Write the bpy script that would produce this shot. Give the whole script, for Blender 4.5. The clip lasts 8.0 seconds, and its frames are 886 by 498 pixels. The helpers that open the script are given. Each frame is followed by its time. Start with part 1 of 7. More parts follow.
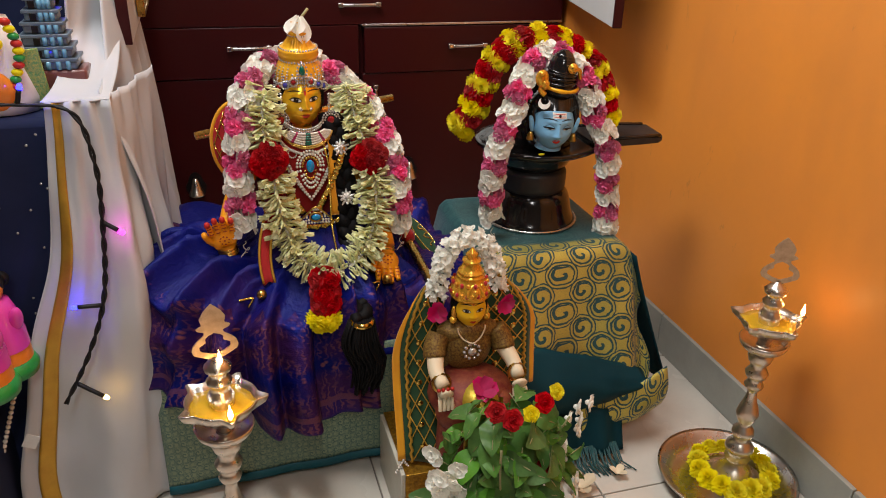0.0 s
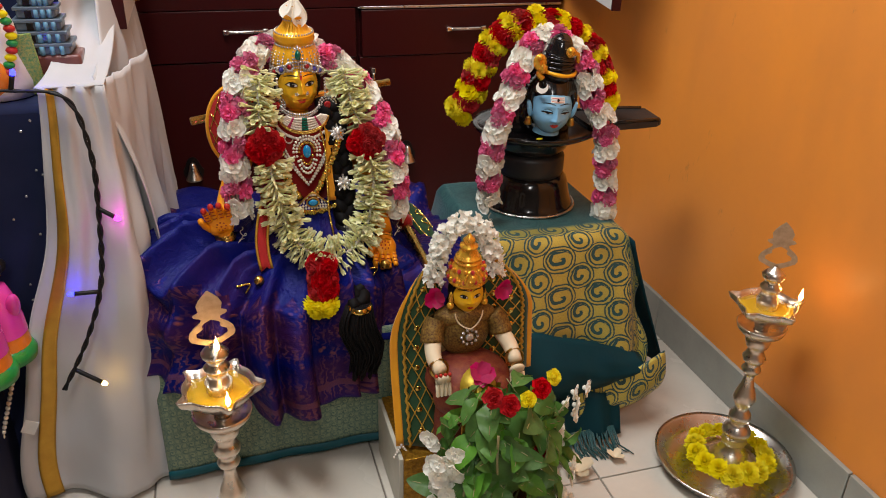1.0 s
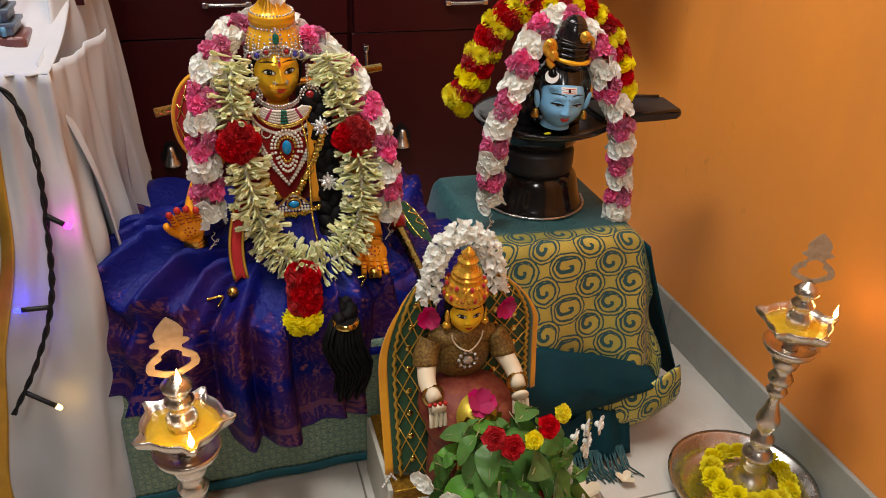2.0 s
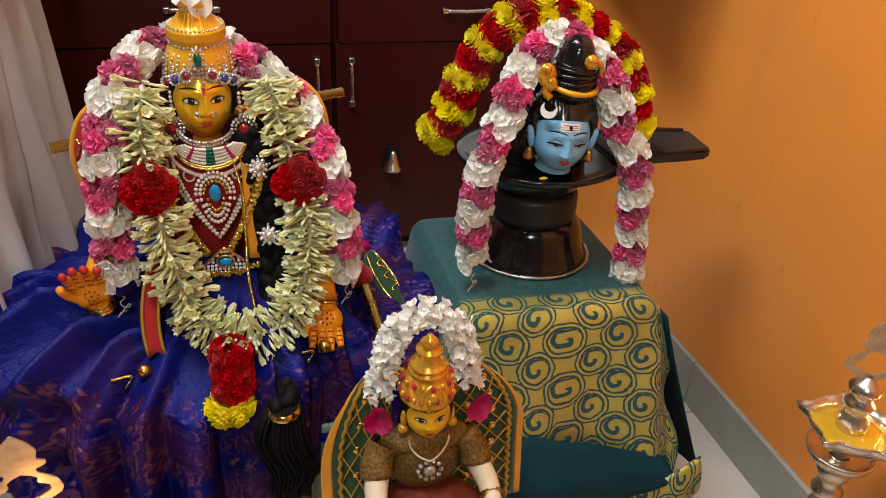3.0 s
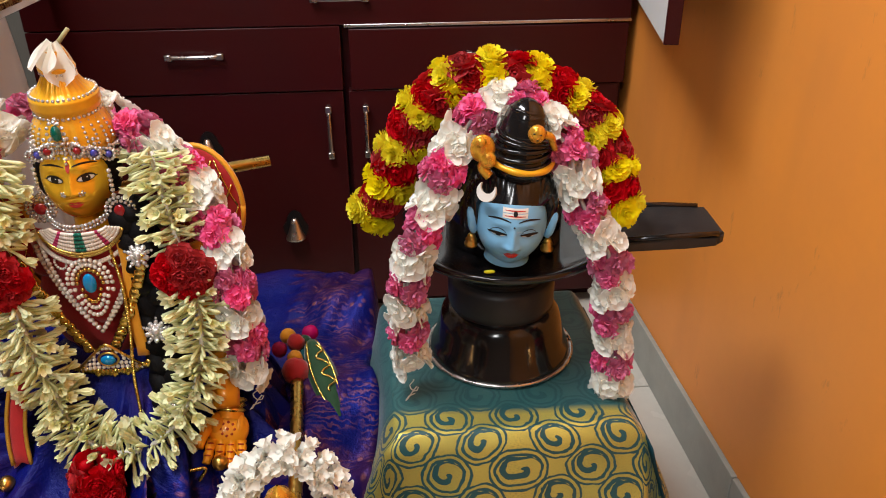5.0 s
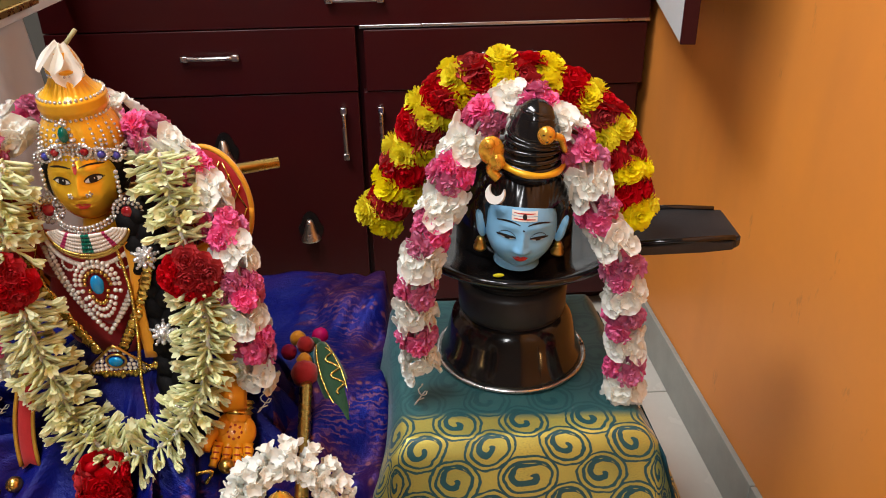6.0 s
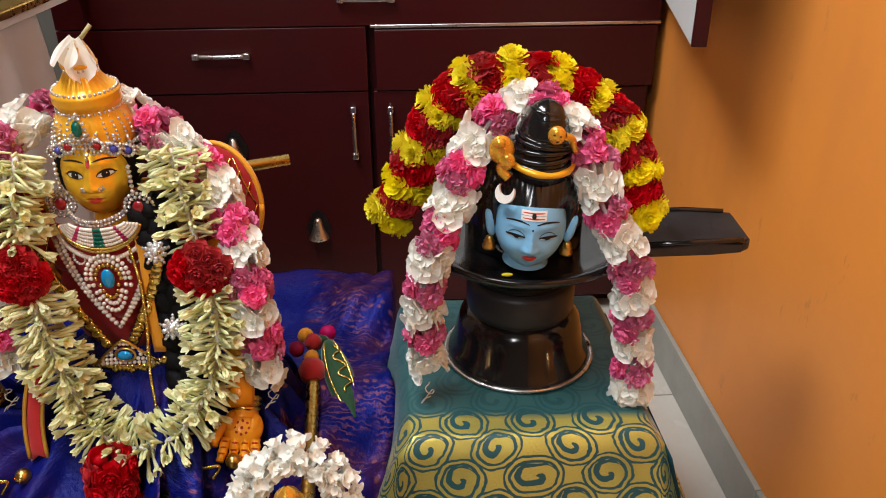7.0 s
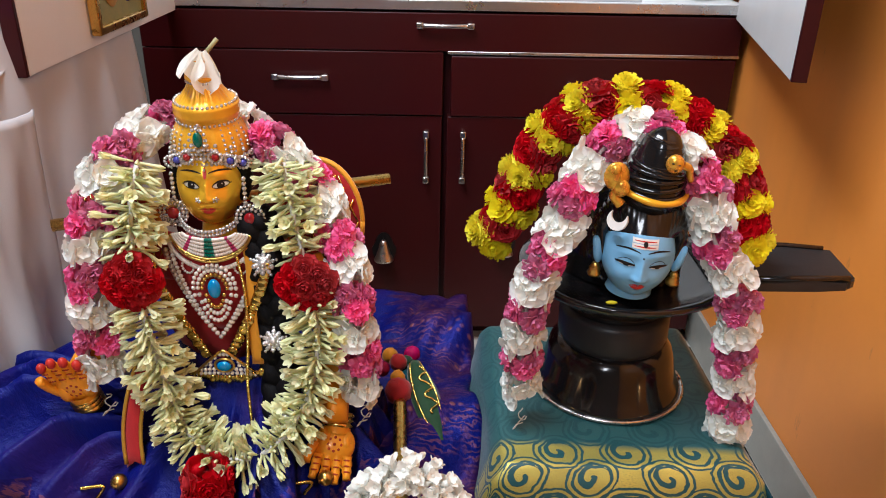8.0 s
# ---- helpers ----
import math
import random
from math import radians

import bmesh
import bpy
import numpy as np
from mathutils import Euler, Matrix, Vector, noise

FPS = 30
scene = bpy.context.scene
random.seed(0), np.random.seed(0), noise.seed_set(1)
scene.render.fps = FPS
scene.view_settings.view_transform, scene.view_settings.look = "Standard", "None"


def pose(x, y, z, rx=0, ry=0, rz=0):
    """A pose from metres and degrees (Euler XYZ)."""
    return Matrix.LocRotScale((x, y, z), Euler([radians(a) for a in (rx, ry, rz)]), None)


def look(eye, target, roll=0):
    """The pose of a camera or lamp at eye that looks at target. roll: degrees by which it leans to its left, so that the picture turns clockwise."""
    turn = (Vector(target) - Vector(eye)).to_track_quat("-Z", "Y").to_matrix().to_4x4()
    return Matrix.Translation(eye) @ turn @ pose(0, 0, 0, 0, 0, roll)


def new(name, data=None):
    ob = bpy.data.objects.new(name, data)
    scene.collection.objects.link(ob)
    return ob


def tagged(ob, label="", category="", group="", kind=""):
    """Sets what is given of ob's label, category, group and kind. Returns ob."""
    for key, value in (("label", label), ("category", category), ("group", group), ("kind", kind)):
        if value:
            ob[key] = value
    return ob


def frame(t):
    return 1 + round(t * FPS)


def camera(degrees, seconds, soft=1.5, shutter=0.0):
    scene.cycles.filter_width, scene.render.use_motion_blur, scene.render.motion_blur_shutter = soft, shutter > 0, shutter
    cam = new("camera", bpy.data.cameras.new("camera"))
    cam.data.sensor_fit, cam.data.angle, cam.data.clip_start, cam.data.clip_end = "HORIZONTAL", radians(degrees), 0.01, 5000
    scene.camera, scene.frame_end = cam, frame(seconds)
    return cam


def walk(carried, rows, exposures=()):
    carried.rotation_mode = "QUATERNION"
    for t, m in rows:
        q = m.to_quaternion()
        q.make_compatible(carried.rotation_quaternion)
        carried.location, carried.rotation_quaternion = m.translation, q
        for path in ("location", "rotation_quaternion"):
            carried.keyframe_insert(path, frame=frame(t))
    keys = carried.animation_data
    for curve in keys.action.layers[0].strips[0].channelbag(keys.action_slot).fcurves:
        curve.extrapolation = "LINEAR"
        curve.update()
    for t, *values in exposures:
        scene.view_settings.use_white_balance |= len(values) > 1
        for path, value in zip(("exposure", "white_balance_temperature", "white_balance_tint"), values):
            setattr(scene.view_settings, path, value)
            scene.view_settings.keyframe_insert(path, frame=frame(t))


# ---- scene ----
cam = camera(59.8, 8.0, soft=1.0)
PATH = [
    (0, (-0.378, -0.155, 0.978), (0.154, 1.576, 0.131), 1.6),
    (0.5, (-0.373, -0.159, 0.984), (0.148, 1.566, 0.116), 1.2),
    (1, (-0.373, -0.152, 0.981), (0.155, 1.561, 0.093), 1.5),
    (1.2, (-0.372, -0.145, 0.977), (0.16, 1.56, 0.078), 1.7),
    (2.3, (-0.285, 0.067, 0.973), (0.237, 1.738, 0.005), 2.4),
    (2.5, (-0.247, 0.12, 0.955), (0.271, 1.803, 0.008), 2.8),
    (3, (-0.199, 0.197, 0.947), (0.274, 1.886, -0.014), 2.7),
    (3.5, (-0.144, 0.27, 0.96), (0.245, 1.986, 0.01), 1.9),
    (4, (-0.041, 0.315, 0.957), (0.261, 2.059, 0.026), 1.1),
    (4.5, (0.023, 0.334, 0.949), (0.244, 2.098, 0.032), 0.3),
    (6, (0.068, 0.355, 0.94), (0.174, 2.134, 0.033), -0.9),
    (6.5, (0.066, 0.354, 0.939), (0.163, 2.132, 0.027), -0.8),
    (7, (0.065, 0.352, 0.938), (0.155, 2.135, 0.035), -0.4),
    (7.5, (0.054, 0.35, 0.937), (0.119, 2.146, 0.06), 0.3),
    (8, (-0.014, 0.353, 0.931), (0.006, 2.17, 0.095), 1.1),
]
walk(cam, [(t, look(eye, target, roll)) for t, eye, target, roll in PATH],
     exposures=[(0.0, -0.12, 6500, 10), (2.5, -0.08, 6480, 10), (3.5, 0.02, 6300, 10), (4.5, 0.10, 6300, 10), (6.0, 0.16, 6250, 10), (7.0, 0.17, 6200, 10), (7.5, 0.18, 6050, 10), (8.0, 0.22, 5700, 10)])

# ---- world, light, exposure ----
world = bpy.data.worlds.new("room_world")
scene.world = world
world.use_nodes = True
world.node_tree.nodes["Background"].inputs[0].default_value = (1.0, 0.95, 0.9, 1)
world.node_tree.nodes["Background"].inputs[1].default_value = 0.25


def area_lamp(name, eye, target, sx, sy, watts, colour):
    d = bpy.data.lights.new(name, "AREA")
    d.shape, d.size, d.size_y, d.energy, d.color = "RECTANGLE", sx, sy, watts, colour
    ob = new(name, d)
    ob.matrix_world = look(eye, target)
    return ob


area_lamp("ceiling_tube", (-0.55, 0.78, 2.40), (0.30, 1.15, 0.3), 1.2, 0.36, 43.0, (1.0, 0.985, 0.965))
# Added fill lamp with no real source; lifts the wall and front faces.
area_lamp("wall_tube", (-0.45, -0.9, 2.0), (0.5, 0.7, 0.5), 0.25, 0.6, 13.0, (1.0, 0.98, 0.95))


for fx, fy, fz, w in ((0.520, 0.735, 0.372, 0.05), (-0.396, 0.690, 0.372, 0.10)):
    d = bpy.data.lights.new("oil_flame", "POINT")
    d.energy, d.color, d.shadow_soft_size = w, (1.0, 0.55, 0.2), 0.006
    new("oil_flame", d).location = (fx, fy, fz)


# ---- materials ----
def nodes_of(m):
    m.use_nodes = True
    t = m.node_tree
    return t, t.nodes["Principled BSDF"]


def link(t, a, b):
    t.links.new(a, b)


def math_node(t, op, a, b=None, c=None):
    n = t.nodes.new("ShaderNodeMath")
    n.operation = op
    for i, v in enumerate((a, b, c)):
        if v is None:
            continue
        if isinstance(v, (int, float)):
            n.inputs[i].default_value = v
        else:
            t.links.new(v, n.inputs[i])
    return n.outputs[0]


def mix_colour(t, fac, a, b, blend="MIX"):
    n = t.nodes.new("ShaderNodeMix")
    n.data_type, n.blend_type = "RGBA", blend
    if isinstance(fac, (int, float)):
        n.inputs[0].default_value = fac
    else:
        t.links.new(fac, n.inputs[0])
    for i, v in ((6, a), (7, b)):
        if isinstance(v, tuple):
            n.inputs[i].default_value = (*v[:3], 1)
        else:
            t.links.new(v, n.inputs[i])
    return n.outputs[2]


def noise_node(t, vec, scale, detail=4.0, rough=0.55):
    n = t.nodes.new("ShaderNodeTexNoise")
    n.inputs["Scale"].default_value, n.inputs["Detail"].default_value, n.inputs["Roughness"].default_value = scale, detail, rough
    t.links.new(vec, n.inputs["Vector"])
    return n.outputs["Fac"]


def ramp(t, fac, lo, hi):
    n = t.nodes.new("ShaderNodeMapRange")
    n.inputs[1].default_value, n.inputs[2].default_value = lo, hi
    t.links.new(fac, n.inputs[0])
    return n.outputs[0]


def bump(t, p, height, strength, distance=0.002):
    n = t.nodes.new("ShaderNodeBump")
    n.inputs["Strength"].default_value, n.inputs["Distance"].default_value = strength, distance
    t.links.new(height, n.inputs["Height"])
    t.links.new(n.outputs[0], p.inputs["Normal"])


def surface(name, colour, rough=0.5, metal=0.0, second=None, scale=30.0, fine=250.0, amount=0.6, relief=0.2, rand=0.0, coat=0.0, sheen=0.0, spec=0.28, marks=None, soft=0.0):
    """Paint, cloth, petal or metal with blotches at one scale and grain at another."""
    m = bpy.data.materials.new(name)
    t, p = nodes_of(m)
    co = t.nodes.new("ShaderNodeTexCoord").outputs["Object"]
    a = noise_node(t, co, scale)
    b = noise_node(t, co, fine, 2.0)
    second = second or tuple(c * 0.72 for c in colour)
    col = mix_colour(t, math_node(t, "MULTIPLY", ramp(t, a, 0.35, 0.7), amount), colour, second)
    col = mix_colour(t, math_node(t, "MULTIPLY", ramp(t, b, 0.4, 0.8), amount * 0.35), col, second)
    if marks:
        tall = t.nodes.new("ShaderNodeMapping")
        tall.inputs["Scale"].default_value = (1.0, 2.2, 0.7)
        link(t, co, tall.inputs["Vector"])
        spot = ramp(t, noise_node(t, tall.outputs[0], 11.0, 5.0, 0.7), 0.66, 0.74)
        haze = ramp(t, noise_node(t, tall.outputs[0], 2.2, 3.0), 0.5, 0.75)
        col = mix_colour(t, math_node(t, "MULTIPLY", spot, 0.45), col, marks)
        col = mix_colour(t, math_node(t, "MULTIPLY", haze, 0.22), col, marks)
    if rand:
        info = t.nodes.new("ShaderNodeObjectInfo").outputs["Random"]
        hsv = t.nodes.new("ShaderNodeHueSaturation")
        link(t, math_node(t, "MULTIPLY_ADD", info, rand, 1.0 - rand / 2), hsv.inputs["Value"])
        link(t, math_node(t, "MULTIPLY_ADD", info, rand * 0.5, 1.0 - rand / 4), hsv.inputs["Saturation"])
        link(t, col, hsv.inputs["Color"])
        col = hsv.outputs[0]
    link(t, col, p.inputs["Base Color"])
    link(t, math_node(t, "MULTIPLY_ADD", a, 0.24, rough - 0.12), p.inputs["Roughness"])
    p.inputs["Metallic"].default_value = metal
    if soft:
        thin = t.nodes.new("ShaderNodeBsdfTranslucent")
        both = t.nodes.new("ShaderNodeMixShader")
        both.inputs[0].default_value = soft
        link(t, col, thin.inputs["Color"])
        link(t, p.outputs[0], both.inputs[1])
        link(t, thin.outputs[0], both.inputs[2])
        link(t, both.outputs[0], t.nodes["Material Output"].inputs["Surface"])
    p.inputs["Coat Weight"].default_value = coat
    p.inputs["Coat Roughness"].default_value = 0.08
    p.inputs["Sheen Weight"].default_value = sheen
    p.inputs["Specular IOR Level"].default_value = spec
    if relief:
        bump(t, p, math_node(t, "ADD", a, math_node(t, "MULTIPLY", b, 0.5)), relief)
    return m


def glow(name, colour, strength):
    m = bpy.data.materials.new(name)
    t, p = nodes_of(m)
    p.inputs["Base Color"].default_value = (*colour, 1)
    p.inputs["Emission Color"].default_value = (*colour, 1)
    p.inputs["Emission Strength"].default_value = strength
    return m


def weave(t, p, uv, size, strength):
    w = t.nodes.new("ShaderNodeTexWave")
    w.inputs["Scale"].default_value, w.inputs["Distortion"].default_value = size, 0.6
    link(t, uv, w.inputs["Vector"])
    bump(t, p, w.outputs["Fac"], strength, 0.0006)


def brocade(name, ground, gold, pitch, metal=0.75, plain_from=None):
    """Woven scroll pattern: rings on a hexagonal lattice, each with a spiral in it, in gold thread on a silk ground."""
    m = bpy.data.materials.new(name)
    t, p = nodes_of(m)
    uv = t.nodes.new("ShaderNodeTexCoord").outputs["UV"]
    sep = t.nodes.new("ShaderNodeSeparateXYZ")
    wob = t.nodes.new("ShaderNodeTexNoise")
    wob.inputs["Scale"].default_value = 60.0
    link(t, uv, wob.inputs["Vector"])
    link(t, uv, sep.inputs[0])
    jit = math_node(t, "MULTIPLY_ADD", wob.outputs["Fac"], 0.10, -0.05)
    x = math_node(t, "ADD", math_node(t, "MULTIPLY", sep.outputs[0], 1 / pitch / 1.385), jit)
    y = math_node(t, "SUBTRACT", math_node(t, "MULTIPLY", sep.outputs[1], 1 / pitch / 1.44), jit)
    ax = math_node(t, "MULTIPLY_ADD", math_node(t, "FRACT", x), 1.385, -0.6925)
    ay = math_node(t, "MULTIPLY_ADD", math_node(t, "FRACT", y), 1.44, -0.72)
    bx = math_node(t, "MULTIPLY_ADD", math_node(t, "FRACT", math_node(t, "ADD", x, 0.5)), 1.385, -0.6925)
    by = math_node(t, "MULTIPLY_ADD", math_node(t, "FRACT", math_node(t, "ADD", y, 0.5)), 1.44, -0.72)
    hyp = lambda u, v: math_node(t, "SQRT", math_node(t, "ADD", math_node(t, "MULTIPLY", u, u), math_node(t, "MULTIPLY", v, v)))
    ra, rb = hyp(ax, ay), hyp(bx, by)
    pick = math_node(t, "LESS_THAN", ra, rb)
    choose = lambda u, v: math_node(t, "ADD", math_node(t, "MULTIPLY", pick, u), math_node(t, "MULTIPLY", math_node(t, "SUBTRACT", 1.0, pick), v))
    px, py, r = choose(ax, bx), choose(ay, by), choose(ra, rb)
    th = math_node(t, "MULTIPLY", math_node(t, "ARCTAN2", py, px), 1 / math.tau)
    frill = math_node(t, "MULTIPLY", math_node(t, "SINE", math_node(t, "MULTIPLY", th, 56.0)), 0.016)
    wind = math_node(t, "FRACT", math_node(t, "ADD", math_node(t, "MULTIPLY_ADD", r, 2.5, 4.1), th))
    width = math_node(t, "MULTIPLY_ADD", r, -0.50, 0.46)
    arm = math_node(t, "MULTIPLY", math_node(t, "LESS_THAN", wind, width), math_node(t, "LESS_THAN", math_node(t, "ADD", r, frill), 0.34))
    ring = math_node(t, "LESS_THAN", math_node(t, "ABSOLUTE", math_node(t, "SUBTRACT", r, 0.372)), 0.032)
    rim = math_node(t, "LESS_THAN", math_node(t, "ABSOLUTE", math_node(t, "SUBTRACT", r, 0.495)), 0.026)
    dark = math_node(t, "MAXIMUM", math_node(t, "MAXIMUM", arm, ring), rim)
    g = math_node(t, "SUBTRACT", 1.0, math_node(t, "MINIMUM", dark, 1.0))
    if plain_from is not None:
        fade = ramp(t, math_node(t, "ADD", sep.outputs[1], math_node(t, "MULTIPLY", sep.outputs[0], 0.06)), plain_from + 0.006, plain_from - 0.006)
        under = math_node(t, "MULTIPLY", g, math_node(t, "SUBTRACT", 1.0, fade))
        g = math_node(t, "MULTIPLY", g, fade)
    blot = noise_node(t, uv, 9.0, 3.0)
    fine = noise_node(t, uv, 900.0, 2.0)
    goldc = mix_colour(t, ramp(t, blot, 0.3, 0.75), gold, tuple(c * 0.6 for c in gold))
    goldc = mix_colour(t, math_node(t, "MULTIPLY", ramp(t, fine, 0.45, 0.75), 0.45), goldc, ground)
    col = mix_colour(t, g, mix_colour(t, ramp(t, fine, 0.3, 0.8), ground, tuple(c * 0.55 for c in ground)), goldc)
    if plain_from is not None:
        col = mix_colour(t, math_node(t, "MULTIPLY", under, 0.30), col, (0.05, 0.16, 0.15))
    link(t, col, p.inputs["Base Color"])
    link(t, math_node(t, "MULTIPLY", g, metal), p.inputs["Metallic"])
    link(t, math_node(t, "MULTIPLY_ADD", fine, 0.2, 0.36), p.inputs["Roughness"])
    p.inputs["Sheen Weight"].default_value = 0.15
    bump(t, p, math_node(t, "ADD", g, math_node(t, "MULTIPLY", fine, 0.8)), 0.35, 0.0006)
    return m


def shot_silk(name, ground, other, motif, border_from, border_to):
    """Blue silk that shifts to purple, with a wide woven copper border between two values of v."""
    m = bpy.data.materials.new(name)
    t, p = nodes_of(m)
    uv = t.nodes.new("ShaderNodeTexCoord").outputs["UV"]
    sep = t.nodes.new("ShaderNodeSeparateXYZ")
    link(t, uv, sep.inputs[0])
    u, v = sep.outputs[0], sep.outputs[1]
    band = math_node(t, "MULTIPLY", ramp(t, v, border_from - 0.004, border_from + 0.004), ramp(t, v, border_to + 0.004, border_to - 0.004))
    wv = t.nodes.new("ShaderNodeTexWave")
    wv.inputs["Scale"].default_value, wv.inputs["Distortion"].default_value, wv.inputs["Detail"].default_value = 42.0, 9.0, 3.0
    wv.inputs["Detail Scale"].default_value = 2.5
    link(t, uv, wv.inputs["Vector"])
    rows = math_node(t, "PINGPONG", v, 0.022)
    petals = t.nodes.new("ShaderNodeTexVoronoi")
    petals.inputs["Scale"].default_value = 95.0
    link(t, uv, petals.inputs["Vector"])
    vine = math_node(t, "MULTIPLY", ramp(t, petals.outputs["Distance"], 0.34, 0.16), ramp(t, math_node(t, "ADD", noise_node(t, uv, 16.0, 2.0), math_node(t, "MULTIPLY", rows, 8.0)), 0.5, 0.72))
    vor2 = t.nodes.new("ShaderNodeTexVoronoi")
    vor2.inputs["Scale"].default_value = 11.0
    link(t, uv, vor2.inputs["Vector"])
    butta = math_node(t, "LESS_THAN", vor2.outputs["Distance"], 0.06)
    blot = noise_node(t, uv, 6.0, 3.0)
    fine = noise_node(t, uv, 700.0, 2.0)
    base = mix_colour(t, math_node(t, "MULTIPLY", ramp(t, blot, 0.50, 0.66), 0.55), ground, other)
    base = mix_colour(t, math_node(t, "MULTIPLY", butta, 0.35), base, motif)
    col_u = math_node(t, "PINGPONG", u, 0.011)
    temple = math_node(t, "LESS_THAN", math_node(t, "SUBTRACT", v, border_from + 0.004), math_node(t, "MULTIPLY", col_u, 2.4))
    hemline = math_node(t, "LESS_THAN", math_node(t, "ABSOLUTE", math_node(t, "SUBTRACT", v, border_to - 0.022)), 0.004)
    streak = math_node(t, "MULTIPLY", ramp(t, wv.outputs["Fac"], 0.55, 0.9), ramp(t, noise_node(t, uv, 30.0, 2.0), 0.42, 0.6))
    vine = math_node(t, "MAXIMUM", math_node(t, "MAXIMUM", vine, math_node(t, "MULTIPLY", streak, 0.55)), math_node(t, "MULTIPLY", hemline, 0.5))
    band = math_node(t, "MULTIPLY", band, math_node(t, "SUBTRACT", 1.0, temple))
    bord = mix_colour(t, math_node(t, "MULTIPLY", vine, 0.6), mix_colour(t, ramp(t, noise_node(t, uv, 14.0, 2.0), 0.4, 0.6), other, ground), motif)
    col = mix_colour(t, band, base, bord)
    col = mix_colour(t, math_node(t, "MULTIPLY", ramp(t, fine, 0.45, 0.8), 0.3), col, tuple(c * 0.4 for c in ground))
    link(t, col, p.inputs["Base Color"])
    link(t, math_node(t, "MULTIPLY_ADD", fine, 0.2, 0.34), p.inputs["Roughness"])
    link(t, math_node(t, "MULTIPLY", band, 0.35), p.inputs["Metallic"])
    p.inputs["Specular IOR Level"].default_value = 0.3
    p.inputs["Specular Tint"].default_value = (0.45, 0.5, 1.0, 1)
    crumple = noise_node(t, uv, 26.0, 4.0, 0.6)
    bump(t, p, math_node(t, "ADD", math_node(t, "MULTIPLY", crumple, 9.0), math_node(t, "ADD", fine, vine)), 0.55, 0.0012)
    return m


M_FLOOR = surface("floor_tile_glaze", (0.62, 0.58, 0.51), 0.25, second=(0.52, 0.48, 0.42), scale=7, fine=120, amount=0.5, relief=0.04, rand=0.06)
M_GROUT = surface("grout", (0.25, 0.22, 0.19), 0.9)
M_ORANGE = surface("orange_wall_paint", (0.90, 0.315, 0.048), 0.42, second=(0.80, 0.285, 0.06), scale=3.5, fine=60, amount=0.55, relief=0.06, marks=(0.36, 0.15, 0.06), spec=0.4)
M_SKIRT = surface("grey_skirting_tile", (0.36, 0.37, 0.33), 0.35, second=(0.29, 0.29, 0.26), scale=14, fine=180, amount=0.7, relief=0.05)
# Base colour kept dark so the enclosing walls bounce less light.
M_DARKWALL = surface("cream_wall_paint", (0.20, 0.18, 0.15), 0.7, scale=3)
M_MAROON = surface("maroon_laminate", (0.040, 0.0036, 0.0042), 0.36, second=(0.030, 0.0030, 0.0036), scale=5, fine=140, amount=0.6, relief=0.03, spec=0.28)
M_STEEL = surface("brushed_steel", (0.62, 0.60, 0.57), 0.28, 1.0, scale=40, fine=400, amount=0.3, relief=0.05)
M_POLISH = surface("polished_white_brass", (0.74, 0.68, 0.60), 0.30, 1.0, second=(0.55, 0.44, 0.34), scale=60, fine=300, amount=0.45, relief=0.05)
M_WHITE = surface("white_laminate", (0.78, 0.79, 0.78), 0.35, second=(0.7, 0.7, 0.68), scale=8, amount=0.4, relief=0.02)
M_SILVERSTRIP = surface("aluminium_strip", (0.72, 0.71, 0.7), 0.3, 1.0, scale=30, amount=0.4)
M_COTTON = surface("off_white_cotton", (0.52, 0.53, 0.545), 0.9, second=(0.44, 0.445, 0.455), scale=6, fine=700, amount=0.6, relief=0.12, sheen=0.2)
M_GOLDZARI = surface("gold_thread_border", (0.62, 0.36, 0.05), 0.42, 0.55, second=(0.42, 0.22, 0.03), scale=25, fine=900, amount=0.7, relief=0.3)
M_NAVY = surface("navy_cotton", (0.010, 0.016, 0.055), 0.85, second=(0.006, 0.010, 0.035), scale=12, fine=600, amount=0.6, relief=0.15)
M_GOLD = surface("polished_gold_face", (0.92, 0.56, 0.035), 0.22, 0.6, second=(0.80, 0.40, 0.02), scale=22, fine=160, amount=0.4, relief=0.02)
M_CROWN = surface("ochre_gold_paint", (0.86, 0.44, 0.018), 0.34, 0.25, second=(0.66, 0.29, 0.01), scale=60, fine=300, amount=0.5, relief=0.12, coat=0.25)
M_BRASS = surface("brass", (0.72, 0.47, 0.12), 0.28, 1.0, second=(0.45, 0.27, 0.06), scale=40, fine=250, amount=0.6, relief=0.08)
M_HAIR = surface("black_hair", (0.0035, 0.003, 0.0035), 0.6, second=(0.008, 0.007, 0.007), scale=90, fine=600, relief=0.5, spec=0.12)
M_BLACK = surface("black_lacquer", (0.006, 0.0055, 0.006), 0.16, second=(0.014, 0.012, 0.012), scale=25, fine=180, amount=0.5, relief=0.03, coat=0.5)
M_BLACKDULL = surface("dull_black_stone", (0.02, 0.02, 0.022), 0.38, second=(0.035, 0.034, 0.034), scale=30, fine=200, relief=0.1)
M_BLUEFACE = surface("pale_blue_paint", (0.20, 0.44, 0.66), 0.40, second=(0.16, 0.38, 0.6), scale=30, fine=200, amount=0.4, relief=0.02, coat=0.15)
M_RED = surface("red_velvet", (0.42, 0.012, 0.012), 0.7, second=(0.28, 0.006, 0.008), scale=40, fine=500, relief=0.3, sheen=0.3)
M_LIP = surface("red_paint", (0.5, 0.03, 0.02), 0.4)
M_INK = surface("black_paint", (0.01, 0.008, 0.008), 0.35)
M_EYEWHITE = surface("white_paint", (0.75, 0.72, 0.66), 0.35)
